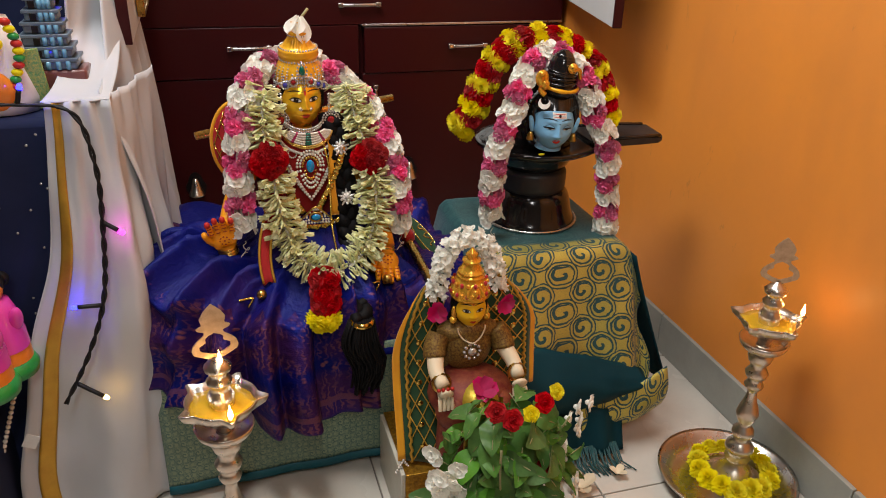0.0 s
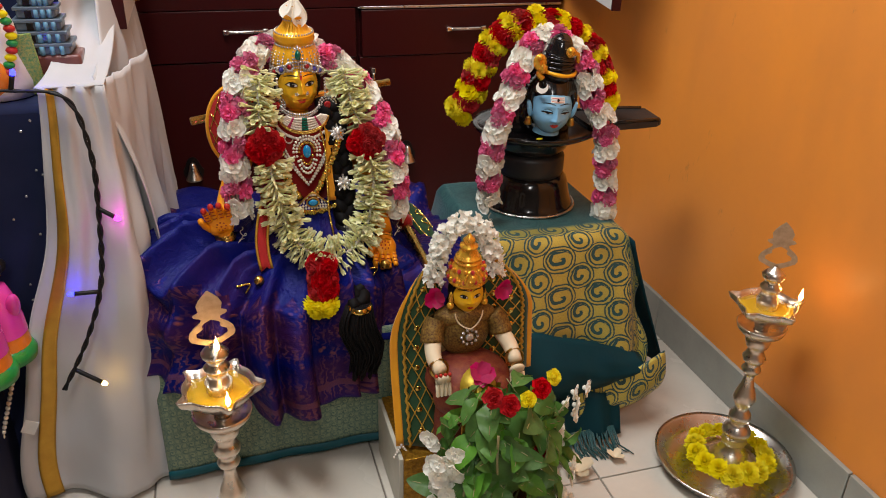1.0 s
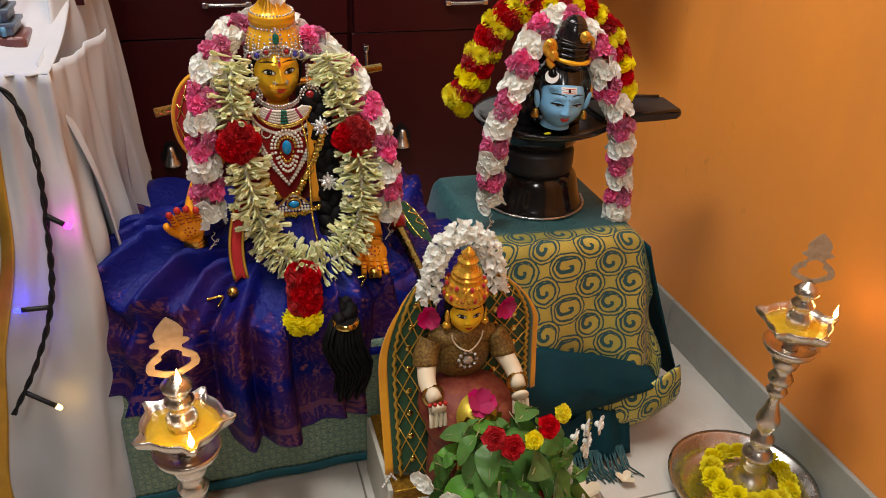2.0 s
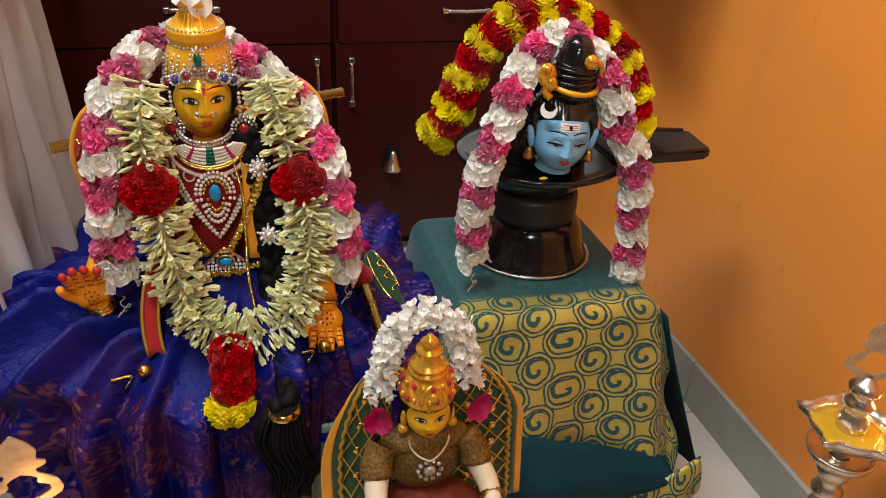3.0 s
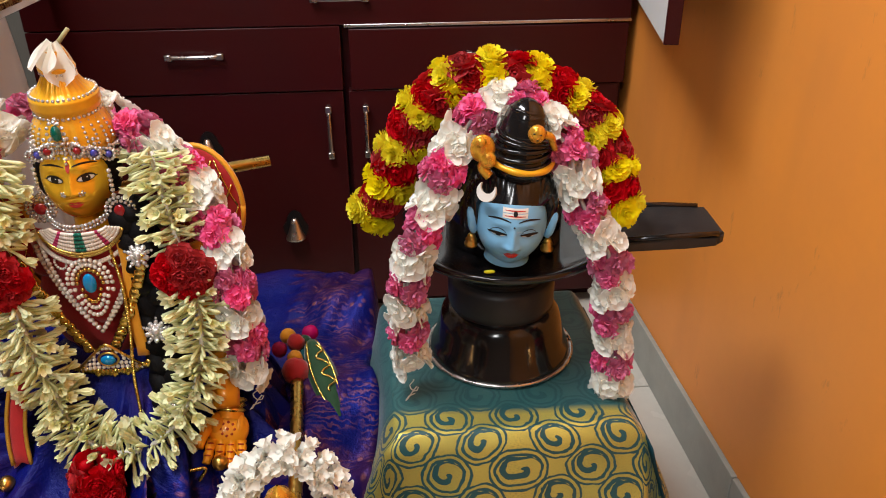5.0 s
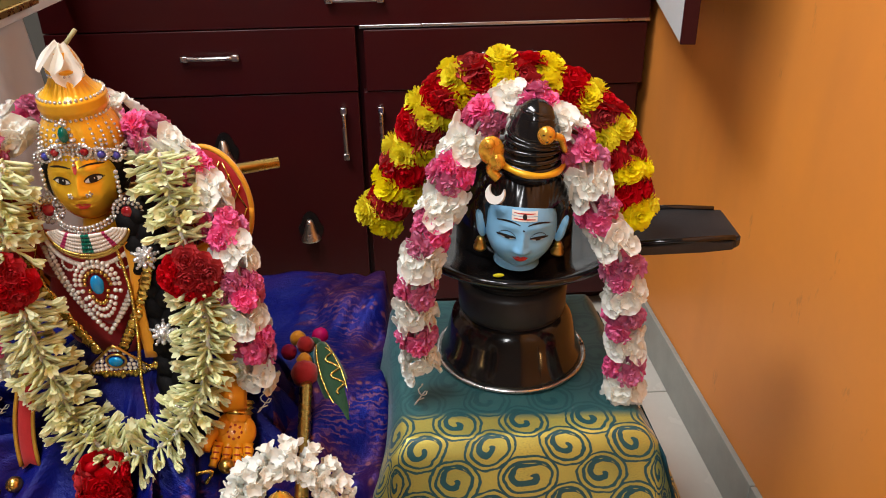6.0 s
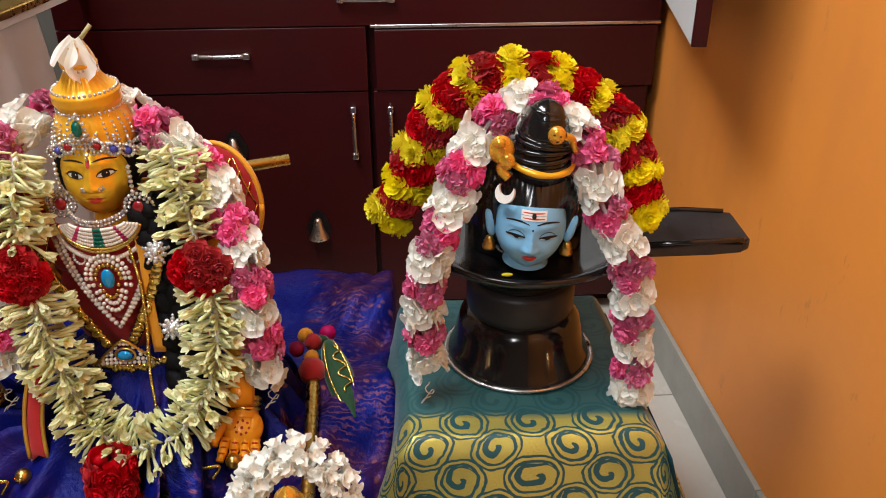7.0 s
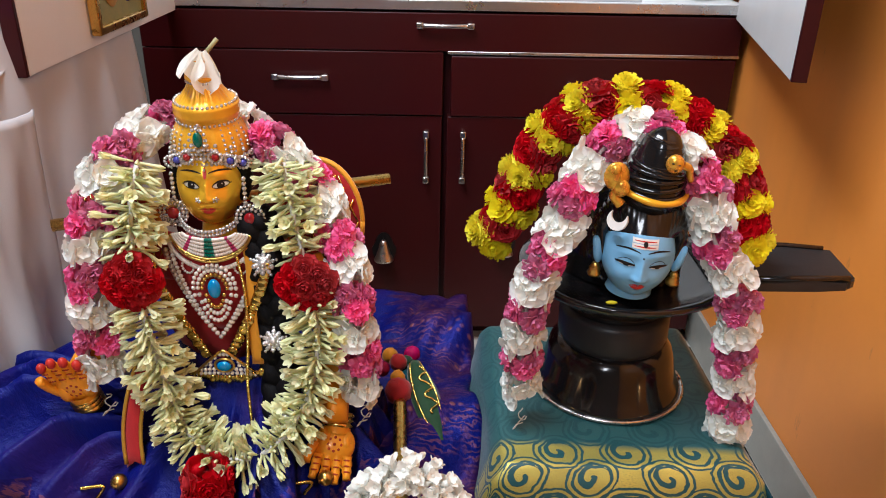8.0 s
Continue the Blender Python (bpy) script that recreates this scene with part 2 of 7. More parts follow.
M_PEARL = surface("pearl_bead", (0.78, 0.72, 0.64), 0.22, 0.1, coat=0.5, scale=200)
M_STONE = surface("cut_crystal", (0.88, 0.86, 0.82), 0.16, 0.7, second=(0.45, 0.44, 0.44), scale=400, fine=900, amount=0.9, relief=0.6)
M_BLUEGEM = surface("blue_glass_stone", (0.01, 0.27, 0.62), 0.08, 0.1, coat=0.8)
M_GREENGEM = surface("green_glass_stone", (0.0, 0.13, 0.09), 0.08, 0.1, coat=0.8)
M_REDGEM = surface("red_glass_stone", (0.3, 0.01, 0.015), 0.1, 0.1, coat=0.8)
M_VIOLETGEM = surface("violet_glass_stone", (0.06, 0.06, 0.36), 0.1, 0.1, coat=0.8)
M_WPETAL = surface("white_petal", (0.945, 0.955, 0.90), 0.6, second=(0.94, 0.92, 0.82), scale=50, fine=300, amount=0.3, relief=0.04, rand=0.04, soft=0.38)
M_PPETAL = surface("pink_petal", (0.80, 0.13, 0.33), 0.6, second=(0.90, 0.36, 0.54), scale=60, fine=300, amount=0.6, relief=0.12, rand=0.45, soft=0.30)
M_RPETAL = surface("dark_red_rose_petal", (0.60, 0.010, 0.018), 0.6, second=(0.38, 0.005, 0.010), scale=60, fine=300, amount=0.7, relief=0.12, rand=0.35, soft=0.25, spec=0.15)
M_YPETAL = surface("yellow_petal", (0.93, 0.86, 0.02), 0.6, second=(0.92, 0.76, 0.01), scale=60, fine=300, amount=0.5, relief=0.1, rand=0.10, soft=0.38)
M_CPETAL = surface("cream_tuberose_petal", (0.88, 0.88, 0.58), 0.6, second=(0.62, 0.68, 0.28), scale=45, fine=300, amount=0.6, relief=0.08, rand=0.25, soft=0.28)
M_MAGENTA = surface("magenta_petal", (0.55, 0.015, 0.13), 0.6, second=(0.38, 0.01, 0.09), scale=70, rand=0.2, soft=0.3)
M_LEAF = surface("green_leaf", (0.12, 0.27, 0.055), 0.42, second=(0.06, 0.16, 0.03), scale=35, fine=220, amount=0.8, relief=0.2, rand=0.5, soft=0.2)
M_STEM = surface("pale_stem", (0.35, 0.33, 0.16), 0.6)
M_THREAD = surface("white_thread", (0.7, 0.68, 0.62), 0.8)
M_HAND = surface("turmeric_gold_skin", (0.84, 0.34, 0.010), 0.42, 0.1, second=(0.74, 0.25, 0.008), scale=60, amount=0.5, coat=0.2)
M_HENNA = surface("vermilion_dots", (0.40, 0.05, 0.015), 0.5)
M_DOLLFACE = surface("yellow_doll_paint", (0.80, 0.46, 0.01), 0.42, second=(0.72, 0.38, 0.01), scale=60, amount=0.4, coat=0.15)
M_DOLLSKIN = surface("cream_doll_skin", (0.72, 0.62, 0.44), 0.5, second=(0.66, 0.52, 0.34), scale=40, amount=0.4)
M_DOLLGOLD = surface("painted_gold_crown", (0.84, 0.52, 0.05), 0.26, 0.6, second=(0.60, 0.14, 0.04), scale=130, fine=400, amount=0.6, relief=0.05)
M_DOLLDRESS = surface("brown_gold_brocade_dress", (0.085, 0.035, 0.016), 0.5, 0.3, second=(0.34, 0.22, 0.05), scale=300, fine=700, amount=0.85, relief=0.4)
M_DOLLSKIRT = surface("wine_red_brocade_skirt", (0.13, 0.014, 0.014), 0.55, 0.1, second=(0.26, 0.08, 0.03), scale=90, fine=500, amount=0.7, relief=0.35)
M_OLIVESILK = surface("olive_gold_silk", (0.46, 0.33, 0.03), 0.38, 0.4, second=(0.24, 0.16, 0.015), scale=70, fine=500, amount=0.7, relief=0.3)
M_GREENVELVET = surface("dark_green_velvet", (0.010, 0.055, 0.016), 0.7, second=(0.006, 0.03, 0.01), scale=60, fine=500, sheen=0.3)
M_ORANGESILK = surface("marigold_silk_border", (0.75, 0.33, 0.01), 0.5, second=(0.6, 0.22, 0.01), scale=30, fine=600, amount=0.5, sheen=0.2)
M_SEQUIN = surface("gold_sequin", (0.78, 0.55, 0.14), 0.2, 1.0, scale=90)
M_OIL = surface("lamp_oil", (0.60, 0.36, 0.02), 0.08, 0.0, coat=0.6, scale=20)
M_MARBLE = surface("grey_marble_side", (0.52, 0.50, 0.42), 0.4, second=(0.42, 0.40, 0.33), scale=20, amount=0.5)
M_GOLDCLOTH = surface("gold_tissue_cloth", (0.42, 0.22, 0.02), 0.35, 0.7, second=(0.16, 0.07, 0.008), scale=160, fine=500, amount=0.9, relief=0.6)
M_CABLE = surface("black_cable", (0.008, 0.008, 0.009), 0.5)
M_PINKPAINT = surface("pink_doll_paint", (0.70, 0.06, 0.36), 0.25, second=(0.6, 0.05, 0.3), coat=0.4)
M_GREENPAINT = surface("green_doll_paint", (0.02, 0.28, 0.05), 0.3, coat=0.4)
M_ORANGEPAINT = surface("orange_doll_paint", (0.75, 0.22, 0.02), 0.3, coat=0.4)
M_TERRACOTTA = surface("red_brown_tower_paint", (0.17, 0.06, 0.05), 0.35, second=(0.1, 0.035, 0.03), coat=0.3)
M_TOWER = surface("slate_blue_tower_paint", (0.12, 0.17, 0.22), 0.4, second=(0.06, 0.07, 0.1), scale=50, coat=0.2)
M_SKYPAINT = surface("sky_blue_paint", (0.12, 0.30, 0.45), 0.3, coat=0.3)
M_GLITTER = surface("green_glitter_paint", (0.08, 0.30, 0.10), 0.35, 0.3, second=(0.5, 0.45, 0.1), scale=300, fine=700, amount=0.9, relief=0.6)
M_FLAME = glow("flame", (1.0, 0.55, 0.15), 22.0)
M_LEDBLUE = glow("blue_led", (0.0022, 0.0025, 1.0), 110.0)
M_LEDPINK = glow("pink_led", (1.0, 0.004, 0.72), 60.0)
M_LEDWARM = glow("warm_led", (1.0, 0.55, 0.10), 40.0)
M_FINIAL = surface("aged_white_brass_plate", (0.66, 0.50, 0.34), 0.45, 0.8, second=(0.42, 0.28, 0.17), scale=90, amount=0.6)
M_PAPER = surface("white_paper", (0.72, 0.72, 0.7), 0.7)
M_SARI = shot_silk("blue_copper_silk", (0.003, 0.006, 0.125), (0.042, 0.010, 0.070), (0.34, 0.115, 0.07), 0.29, 0.49)
M_PEACOCK = brocade("peacock_gold_brocade", (0.005, 0.075, 0.085), (0.70, 0.61, 0.12), 0.052, metal=0.6, plain_from=0.022)
M_TEAL = surface("teal_silk_reverse", (0.003, 0.038, 0.052), 0.6, second=(0.002, 0.018, 0.026), scale=10, fine=700, amount=0.6, spec=0.15)
M_SAGE = brocade("sage_brocade", (0.05, 0.13, 0.11), (0.26, 0.34, 0.22), 0.016, metal=0.35)
M_TEALBORDER = surface("teal_border", (0.006, 0.09, 0.12), 0.5, fine=600)


# ---- mesh tools ----
class Build:
    """Collects shapes into one mesh with a few materials."""

    def __init__(self, *mats):
        self.bm, self.mats, self.slot = bmesh.new(), list(mats), 0
        self.uv = self.bm.loops.layers.uv.new("UVMap")

    def use(self, m):
        if m not in self.mats:
            self.mats.append(m)
        self.slot = self.mats.index(m)
        return self

    def paint(self, faces, smooth=True):
        for f in faces:
            f.material_index, f.smooth = self.slot, smooth

    def ball(self, c, r, rot=(0, 0, 0), u=16, v=10):
        r = (r, r, r) if isinstance(r, (int, float)) else r
        m = Matrix.Translation(c) @ Euler([radians(a) for a in rot]).to_matrix().to_4x4() @ Matrix.Diagonal((*r, 1))
        g = bmesh.ops.create_uvsphere(self.bm, u_segments=u, v_segments=v, radius=1, matrix=m)
        self.paint({f for x in g["verts"] for f in x.link_faces})
        return self

    def box(self, c, s, bevel=0.0, rot=(0, 0, 0), segs=2):
        m = Matrix.Translation(c) @ Euler([radians(a) for a in rot]).to_matrix().to_4x4() @ Matrix.Diagonal((*s, 1))
        g = bmesh.ops.create_cube(self.bm, size=1, matrix=m)
        faces = {f for x in g["verts"] for f in x.link_faces}
        self.paint(faces, False)
        if bevel:
            out = bmesh.ops.bevel(self.bm, geom=list({e for f in faces for e in f.edges}), offset=bevel, segments=segs, affect="EDGES", profile=0.5)
            self.paint(out["faces"], True)
        return self

    def grid(self, fn, nu, nv, wrap=False, uvfn=None):
        rows = [[self.bm.verts.new(fn(i / nu, j / nv)) for i in range(nu if wrap else nu + 1)] for j in range(nv + 1)]
        made = []
        for j in range(nv):
            for i in range(nu):
                k = (i + 1) % nu if wrap else i + 1
                f = self.bm.faces.new((rows[j][i], rows[j][k], rows[j + 1][k], rows[j + 1][i]))
                made.append(f)
                cs = ((i, j), (i + 1, j), (i + 1, j + 1), (i, j + 1))
                for lp, (a, b) in zip(f.loops, cs):
                    lp[self.uv].uv = uvfn(a / nu, b / nv) if uvfn else (a / nu, b / nv)
        self.paint(made)
        return self

    def lathe(self, profile, c=(0, 0, 0), seg=32, rot=(0, 0, 0), wobble=None):
        m = Matrix.Translation(c) @ Euler([radians(a) for a in rot]).to_matrix().to_4x4()

        def fn(u, v):
            r, z = profile[round(v * (len(profile) - 1))]
            a = u * math.tau
            if wobble:
                r = r * wobble(a, z)
            return m @ Vector((max(r, 1e-4) * math.cos(a), max(r, 1e-4) * math.sin(a), z))
        return self.grid(fn, seg, len(profile) - 1, wrap=True)

    def tube(self, pts, radius, seg=8, caps=True):
        pts = [Vector(p) for p in pts]
        n = len(pts)
        rad = radius if callable(radius) else (lambda v: radius)
        frames, side = [], None
        for i in range(n):
            d = (pts[min(i + 1, n - 1)] - pts[max(i - 1, 0)]).normalized()
            side = d.orthogonal() if side is None else (side - d * side.dot(d))
            side.normalize()
            frames.append((side.copy(), d.cross(side)))

        def fn(u, v):
            k = round(v * (n - 1))
            a = u * math.tau
            return pts[k] + (frames[k][0] * math.cos(a) + frames[k][1] * math.sin(a)) * rad(v)
        before = len(self.bm.verts)
        self.grid(fn, seg, n - 1, wrap=True)
        if caps:
            self.bm.verts.ensure_lookup_table()
            for ring in (self.bm.verts[before:before + seg], self.bm.verts[before + seg * (n - 1):before + seg * n]):
                try:
                    self.paint([self.bm.faces.new(ring)])
                except ValueError:
                    pass
        return self

    def outline(self, pts, depth, m=None, bevel=0.0):
        """A flat outline in x and z, extruded along y."""
        m = m or Matrix()
        a = [self.bm.verts.new(m @ Vector((x, -depth / 2, z))) for x, z in pts]
        b = [self.bm.verts.new(m @ Vector((x, depth / 2, z))) for x, z in pts]
        fs = [self.bm.faces.new(a), self.bm.faces.new(b[::-1])]
        n = len(pts)
        fs += [self.bm.faces.new((a[i], b[i], b[(i + 1) % n], a[(i + 1) % n])) for i in range(n)]
        self.paint(fs, False)
        return self

    def face_head(self, form):
        """A head whose rings open out from the middle of the face."""
        return self.grid(lambda u, v: form.at(u * math.tau, v * math.pi), 96, 72, wrap=True)

    def patch(self, form, pts, lift=0.0003):
        """A painted spot with the outline pts in x and z, laid on the face."""
        n = len(pts)
        cx, cz = sum(p[0] for p in pts) / n, sum(p[1] for p in pts) / n

        def fn(u, v):
            x, z = pts[round(u * n) % n]
            x, z = cx + (x - cx) * max(v, 0.02), cz + (z - cz) * max(v, 0.02)
            return Vector((x, form.depth(x, z) - lift, z))
        return self.grid(fn, n, 4, wrap=True)

    def stroke(self, form, pts, width, lift=0.0005):
        """A painted brush line along pts in x and z, widest in its middle."""
        n = len(pts) - 1

        def fn(u, v):
            i = round(v * n)
            a, b = pts[max(i - 1, 0)], pts[min(i + 1, n)]
            d = Vector((b[0] - a[0], b[1] - a[1])).normalized()
            w = width * (0.25 + 0.75 * math.sin(math.pi * (0.08 + 0.84 * v))) * (u - 0.5)
            x, z = pts[i][0] - d.y * w, pts[i][1] + d.x * w
            return Vector((x, form.depth(x, z) - lift, z))
        return self.grid(fn, 2, n)

    def hair_shell(self, form, edge, radii, back, up, lo=-0.85, comb=0.0):
        """Hair from the hairline edge(a) in x and z round to the back of the head."""
        def fn(u, v):
            a = lo + (math.pi - 2 * lo) * u
            ex, ez = edge(a)
            e = Vector((ex, form.depth(ex, ez) + 0.0006, ez))
            k = 0.95 + (math.pi - 0.95) * v
            p = Vector((radii[0] * math.sin(k) * math.cos(a), back - radii[1] * math.cos(k), up + radii[2] * math.sin(k) * math.sin(a)))
            p *= 1 + comb * math.sin(a * 44) * smooth(0.02, 0.1, v)
            return e.lerp(p, smooth(-0.02, 0.16, v))
        return self.grid(fn, 160, 30)

    def mesh(self, name):
        bmesh.ops.recalc_face_normals(self.bm, faces=self.bm.faces)
        me = bpy.data.meshes.new(name)
        self.bm.to_mesh(me)
        self.bm.free()
        for m in self.mats:
            me.materials.append(m)
        return me

    def sheet_mesh(self, name):
        me = bpy.data.meshes.new(name)
        self.bm.to_mesh(me)
        self.bm.free()
        for m in self.mats:
            me.materials.append(m)
        return me


def thing(name, at=(0, 0, 0), label="", category="", group="", kind=""):
    ob = new(name)
    ob.location = at
    ob.empty_display_size = 0.02
    return tagged(ob, label, category, group, kind)


def part(name, b, parent=None, label="", thick=0.0):
    ob = new(name, b.sheet_mesh(name) if thick else b.mesh(name))
    if thick:
        s = ob.modifiers.new("thickness", "SOLIDIFY")
        s.thickness, s.offset = thick, 0.0
    if parent is not None:
        ob.parent = parent
        ob.matrix_parent_inverse = parent.matrix_world.inverted() if parent.parent else Matrix.Translation(parent.location).inverted()
    return tagged(ob, label) if label else ob


def whole(name, b, label, category, group="", kind="", thick=0.0):
    return tagged(part(name, b, None, "", thick), label, category, group, kind)


def spline(ctrl, n):
    """n + 1 evenly spaced points on a smooth curve through the control points."""
    c = [Vector(p) for p in ctrl]
    c = [c[0] * 2 - c[1]] + c + [c[-1] * 2 - c[-2]]
    fine = []
    for i in range(1, len(c) - 2):
        for k in range(24):
            t = k / 24
            a, b, d, e = c[i - 1], c[i], c[i + 1], c[i + 2]
            fine.append(0.5 * ((2 * b) + (d - a) * t + (2 * a - 5 * b + 4 * d - e) * t * t + (3 * b - a - 3 * d + e) * t ** 3))
    fine.append(c[-2])
    acc = [0.0]
    for p, q in zip(fine, fine[1:]):
        acc.append(acc[-1] + (q - p).length)
    out, k = [], 0
    for i in range(n + 1):
        s = acc[-1] * i / n
        while k < len(acc) - 2 and acc[k + 1] < s:
            k += 1
        f = (s - acc[k]) / max(acc[k + 1] - acc[k], 1e-9)
        out.append(fine[k].lerp(fine[k + 1], min(max(f, 0), 1)))
    return out


def smooth(a, b, x):
    x = min(max((x - a) / (b - a), 0.0), 1.0)
    return x * x * (3 - 2 * x)


class FaceForm:
    """A modelled face that looks along -y: half width rx, half depth ry, half height rz; the features' heights are in half widths."""

    def __init__(self, rx, ry, rz, taper, eye_z, eye_x, nose_z, lip_z, nose=0.20):
        self.rx, self.ry, self.rz, self.taper = rx, ry, rz, taper
        self.eye_z, self.eye_x, self.nose_z, self.lip_z, self.nose = eye_z, eye_x, nose_z, lip_z, nose

    def relief(self, x, z):
        x, z = abs(x) / self.rx, z / self.rx
        hump = lambda c, w: math.exp(-(c / w) ** 2)
        e, ex, n, m = self.eye_z, self.eye_x, self.nose_z, self.lip_z
        k = min(max((e + 0.12 - z) / (e + 0.12 - n), 0.0), 1.0)
        ridge = self.nose * (0.22 + 0.78 * k) * smooth(e + 0.40, e + 0.05, z) if z >= n else self.nose * smooth(n - 0.15, n, z)
        d = -ridge * hump(x, 0.095 + 0.05 * k) - 0.07 * hump(x - 0.15, 0.08) * hump(z - n - 0.01, 0.085)
        d += 0.075 * hump(x - ex, 0.26) * hump(z - e, 0.17) - 0.060 * hump(x - ex, 0.18) * hump(z - e, 0.11)
        d -= 0.035 * hump(x - ex, 0.32) * hump(z - e - 0.29, 0.09) + 0.05 * hump(x - 0.52, 0.28) * hump(z - m - 0.18, 0.26)
        d -= 0.055 * hump(x, 0.20) * hump(z - m - 0.05, 0.055) + 0.06 * hump(x, 0.16) * hump(z - m + 0.085, 0.06)
        d += 0.035 * hump(x, 0.26) * hump(z - m, 0.022) - 0.06 * hump(x, 0.24) * hump(z - m + 0.42, 0.15)
        return d * self.rx

    def at(self, a, k):
        nx, ny, nz = math.sin(k) * math.cos(a), -math.cos(k), math.sin(k) * math.sin(a)
        low = max(0.0, -nz)
        x, z = self.rx * nx * (1 - self.taper * low ** 1.6), self.rz * nz
        y = self.ry * ny * (1 - 0.4 * self.taper * low ** 2) - 0.10 * self.ry * low
        return Vector((x, y + self.relief(x, z) * smooth(0.10, 0.45, -ny), z))

    def depth(self, x, z):
        nz = z / self.rz
        low = max(0.0, -nz)
        nx = x / (self.rx * (1 - self.taper * low ** 1.6))
        ny = -math.sqrt(max(0.0, 1 - nx * nx - nz * nz))
        return self.ry * ny * (1 - 0.4 * self.taper * low ** 2) - 0.10 * self.ry * low + self.relief(x, z) * smooth(0.10, 0.45, -ny)


def almond(cx, cz, w, up, down, side, n=28):
    """An eye's outline: w its half width, up and down its lids' heights, side the rise of its corner."""
    out = []
    for i in range(n):
        a = i * math.tau / n
        c, s = math.cos(a), math.sin(a)
        out.append((cx + w * c, cz + (up if s > 0 else down) * s * abs(s) ** 0.35 + w * c * side))
    return out


def oval(cx, cz, rx, rz, n=20):
    return [(cx + rx * math.cos(i * math.tau / n), cz + rz * math.sin(i * math.tau / n)) for i in range(n)]


def painted_face(b, form, paint, white, ink, lips, half_shut=False, brow=0.05):
    """Eyes, brows and lips in paint on a modelled face."""
    q = form.rx
    b.use(paint).face_head(form)
    for s in (-1, 1):
        cx, cz = s * form.eye_x * q, form.eye_z * q
        w = 0.23 * q
        tilt = 0.0 if half_shut else 0.10
        up, down = (0.016 * q, 0.060 * q) if half_shut else (0.115 * q, 0.075 * q)
        b.use(white).patch(form, almond(cx, cz, w, up, down, s * tilt), 0.0003)
        r = 0.066 * q if half_shut else 0.108 * q
        b.use(ink).patch(form, [(x, min(max(z, cz - down * 1.02), cz + up)) for x, z in oval(cx, cz - (0.03 * q if half_shut else -0.01 * q), r, r)], 0.0006)
        if not half_shut:
            # Small white dot painted on the iris as a glint.
            b.use(white).patch(form, oval(cx + 0.035 * q, cz + 0.045 * q, 0.018 * q, 0.018 * q, 8), 0.0009).use(ink)
        b.stroke(form, [(cx + s * w * k, cz + up * max(0.0, 1 - k * k) ** 0.6 + tilt * w * k) for k in (-1 + j / 9 for j in range(21))], (0.085 if half_shut else 0.06) * q, 0.0007)
        if half_shut:
            b.stroke(form, [(cx + s * w * k, cz + 0.16 * q * max(0.0, 1 - k * k) ** 0.7 + 0.3 * tilt * w * k) for k in (-1 + j / 10 for j in range(21))], 0.022 * q, 0.0005)
        else:
            b.stroke(form, [(cx + s * w * k, cz - down * max(0.0, 1 - k * k) ** 0.6 + tilt * w * k) for k in (-1 + j / 10 for j in range(21))], 0.03 * q, 0.0006)
        b.stroke(form, [(s * (0.10 + 0.62 * k) * q, cz + (0.305 + 0.125 * math.sin(0.55 + 2.1 * k)) * q) for k in (j / 18 for j in range(19))], brow * q, 0.0005)
    m = form.lip_z * q
    top = [(k * 0.235 * q, m + (0.085 - 0.085 * k * k - 0.030 * math.exp(-(k / 0.16) ** 2)) * q + 0.012 * q * abs(k)) for k in (1 - j / 8 for j in range(17))]
    b.use(lips).patch(form, top + [(k * 0.235 * q, m - 0.008 * q + 0.012 * q * abs(k)) for k in (-1 + j / 8 for j in range(17))], 0.0004)
    b.patch(form, [(k * 0.20 * q, m - 0.012 * q + 0.010 * q * abs(k)) for k in (1 - j / 8 for j in range(17))] + [(k * 0.20 * q, m - (0.02 + 0.105 * (1 - k * k)) * q) for k in (-1 + j / 8 for j in range(17))], 0.0004)
    return b


def rand(a, b):
    return random.uniform(a, b)


def wave(x, y, z=0.0, s=1.0):
    return noise.noise(Vector((x * s, y * s, z * s)))


# ---- the room ----
CAB_Y, WALL_X = 1.87, 0.579
floor_ob = whole("floor", Build(M_GROUT).box((-0.7, 0.3, -0.015), (2.8, 3.6, 0.02)), "pale cream glazed floor tiles with dark joints", "floor", kind="structure")
wall_e = whole("wall_east", Build(M_ORANGE).box((WALL_X + 0.054, 0.3, 1.25), (0.1, 3.8, 2.52)), "bright orange painted wall with faint scuffs", "wall", kind="structure")
# These walls and the ceiling only close the room, darkened against bounced light.
whole("wall_north", Build(M_DARKWALL).box((-0.76, 2.45, 1.25), (2.68, 0.1, 2.52)), "darkened wall behind the cupboards", "wall", kind="structure")
whole("wall_west", Build(M_DARKWALL).box((-2.15, 0.3, 1.25), (0.1, 3.8, 2.52)), "unseen darkened wall", "wall", kind="structure")
whole("wall_south", Build(M_DARKWALL).box((-0.76, -1.65, 1.25), (2.68, 0.1, 2.52)), "unseen darkened wall behind the viewer", "wall", kind="structure")
whole("ceiling", Build(M_DARKWALL).box((-0.76, 0.4, 2.56), (2.9, 4.2, 0.08)), "unseen ceiling, darkened to cut bounced light", "ceiling", kind="structure")
skirt = thing("baseboard", (WALL_X, 0.8, 0), "grey tile skirting along the orange wall", "skirting", kind="structure")
for y0, y1 in ((-1.595, -1.21), (-1.207, -0.61), (-0.607, -0.01), (-0.007, 0.59), (0.593, 1.19), (1.193, 1.91)):
    part("skirting_tile", Build(M_SKIRT).box((WALL_X - 0.001, (y0 + y1) / 2, 0.0465), (0.010, y1 - y0, 0.093), 0.0015), skirt)

# base cabinet with a worktop and the open cupboard on it
cab = thing("base_cabinet", (0, CAB_Y, 0), "dark maroon laminate base cabinet with drawers and doors", "cabinet")
L, R = -0.585, 0.567
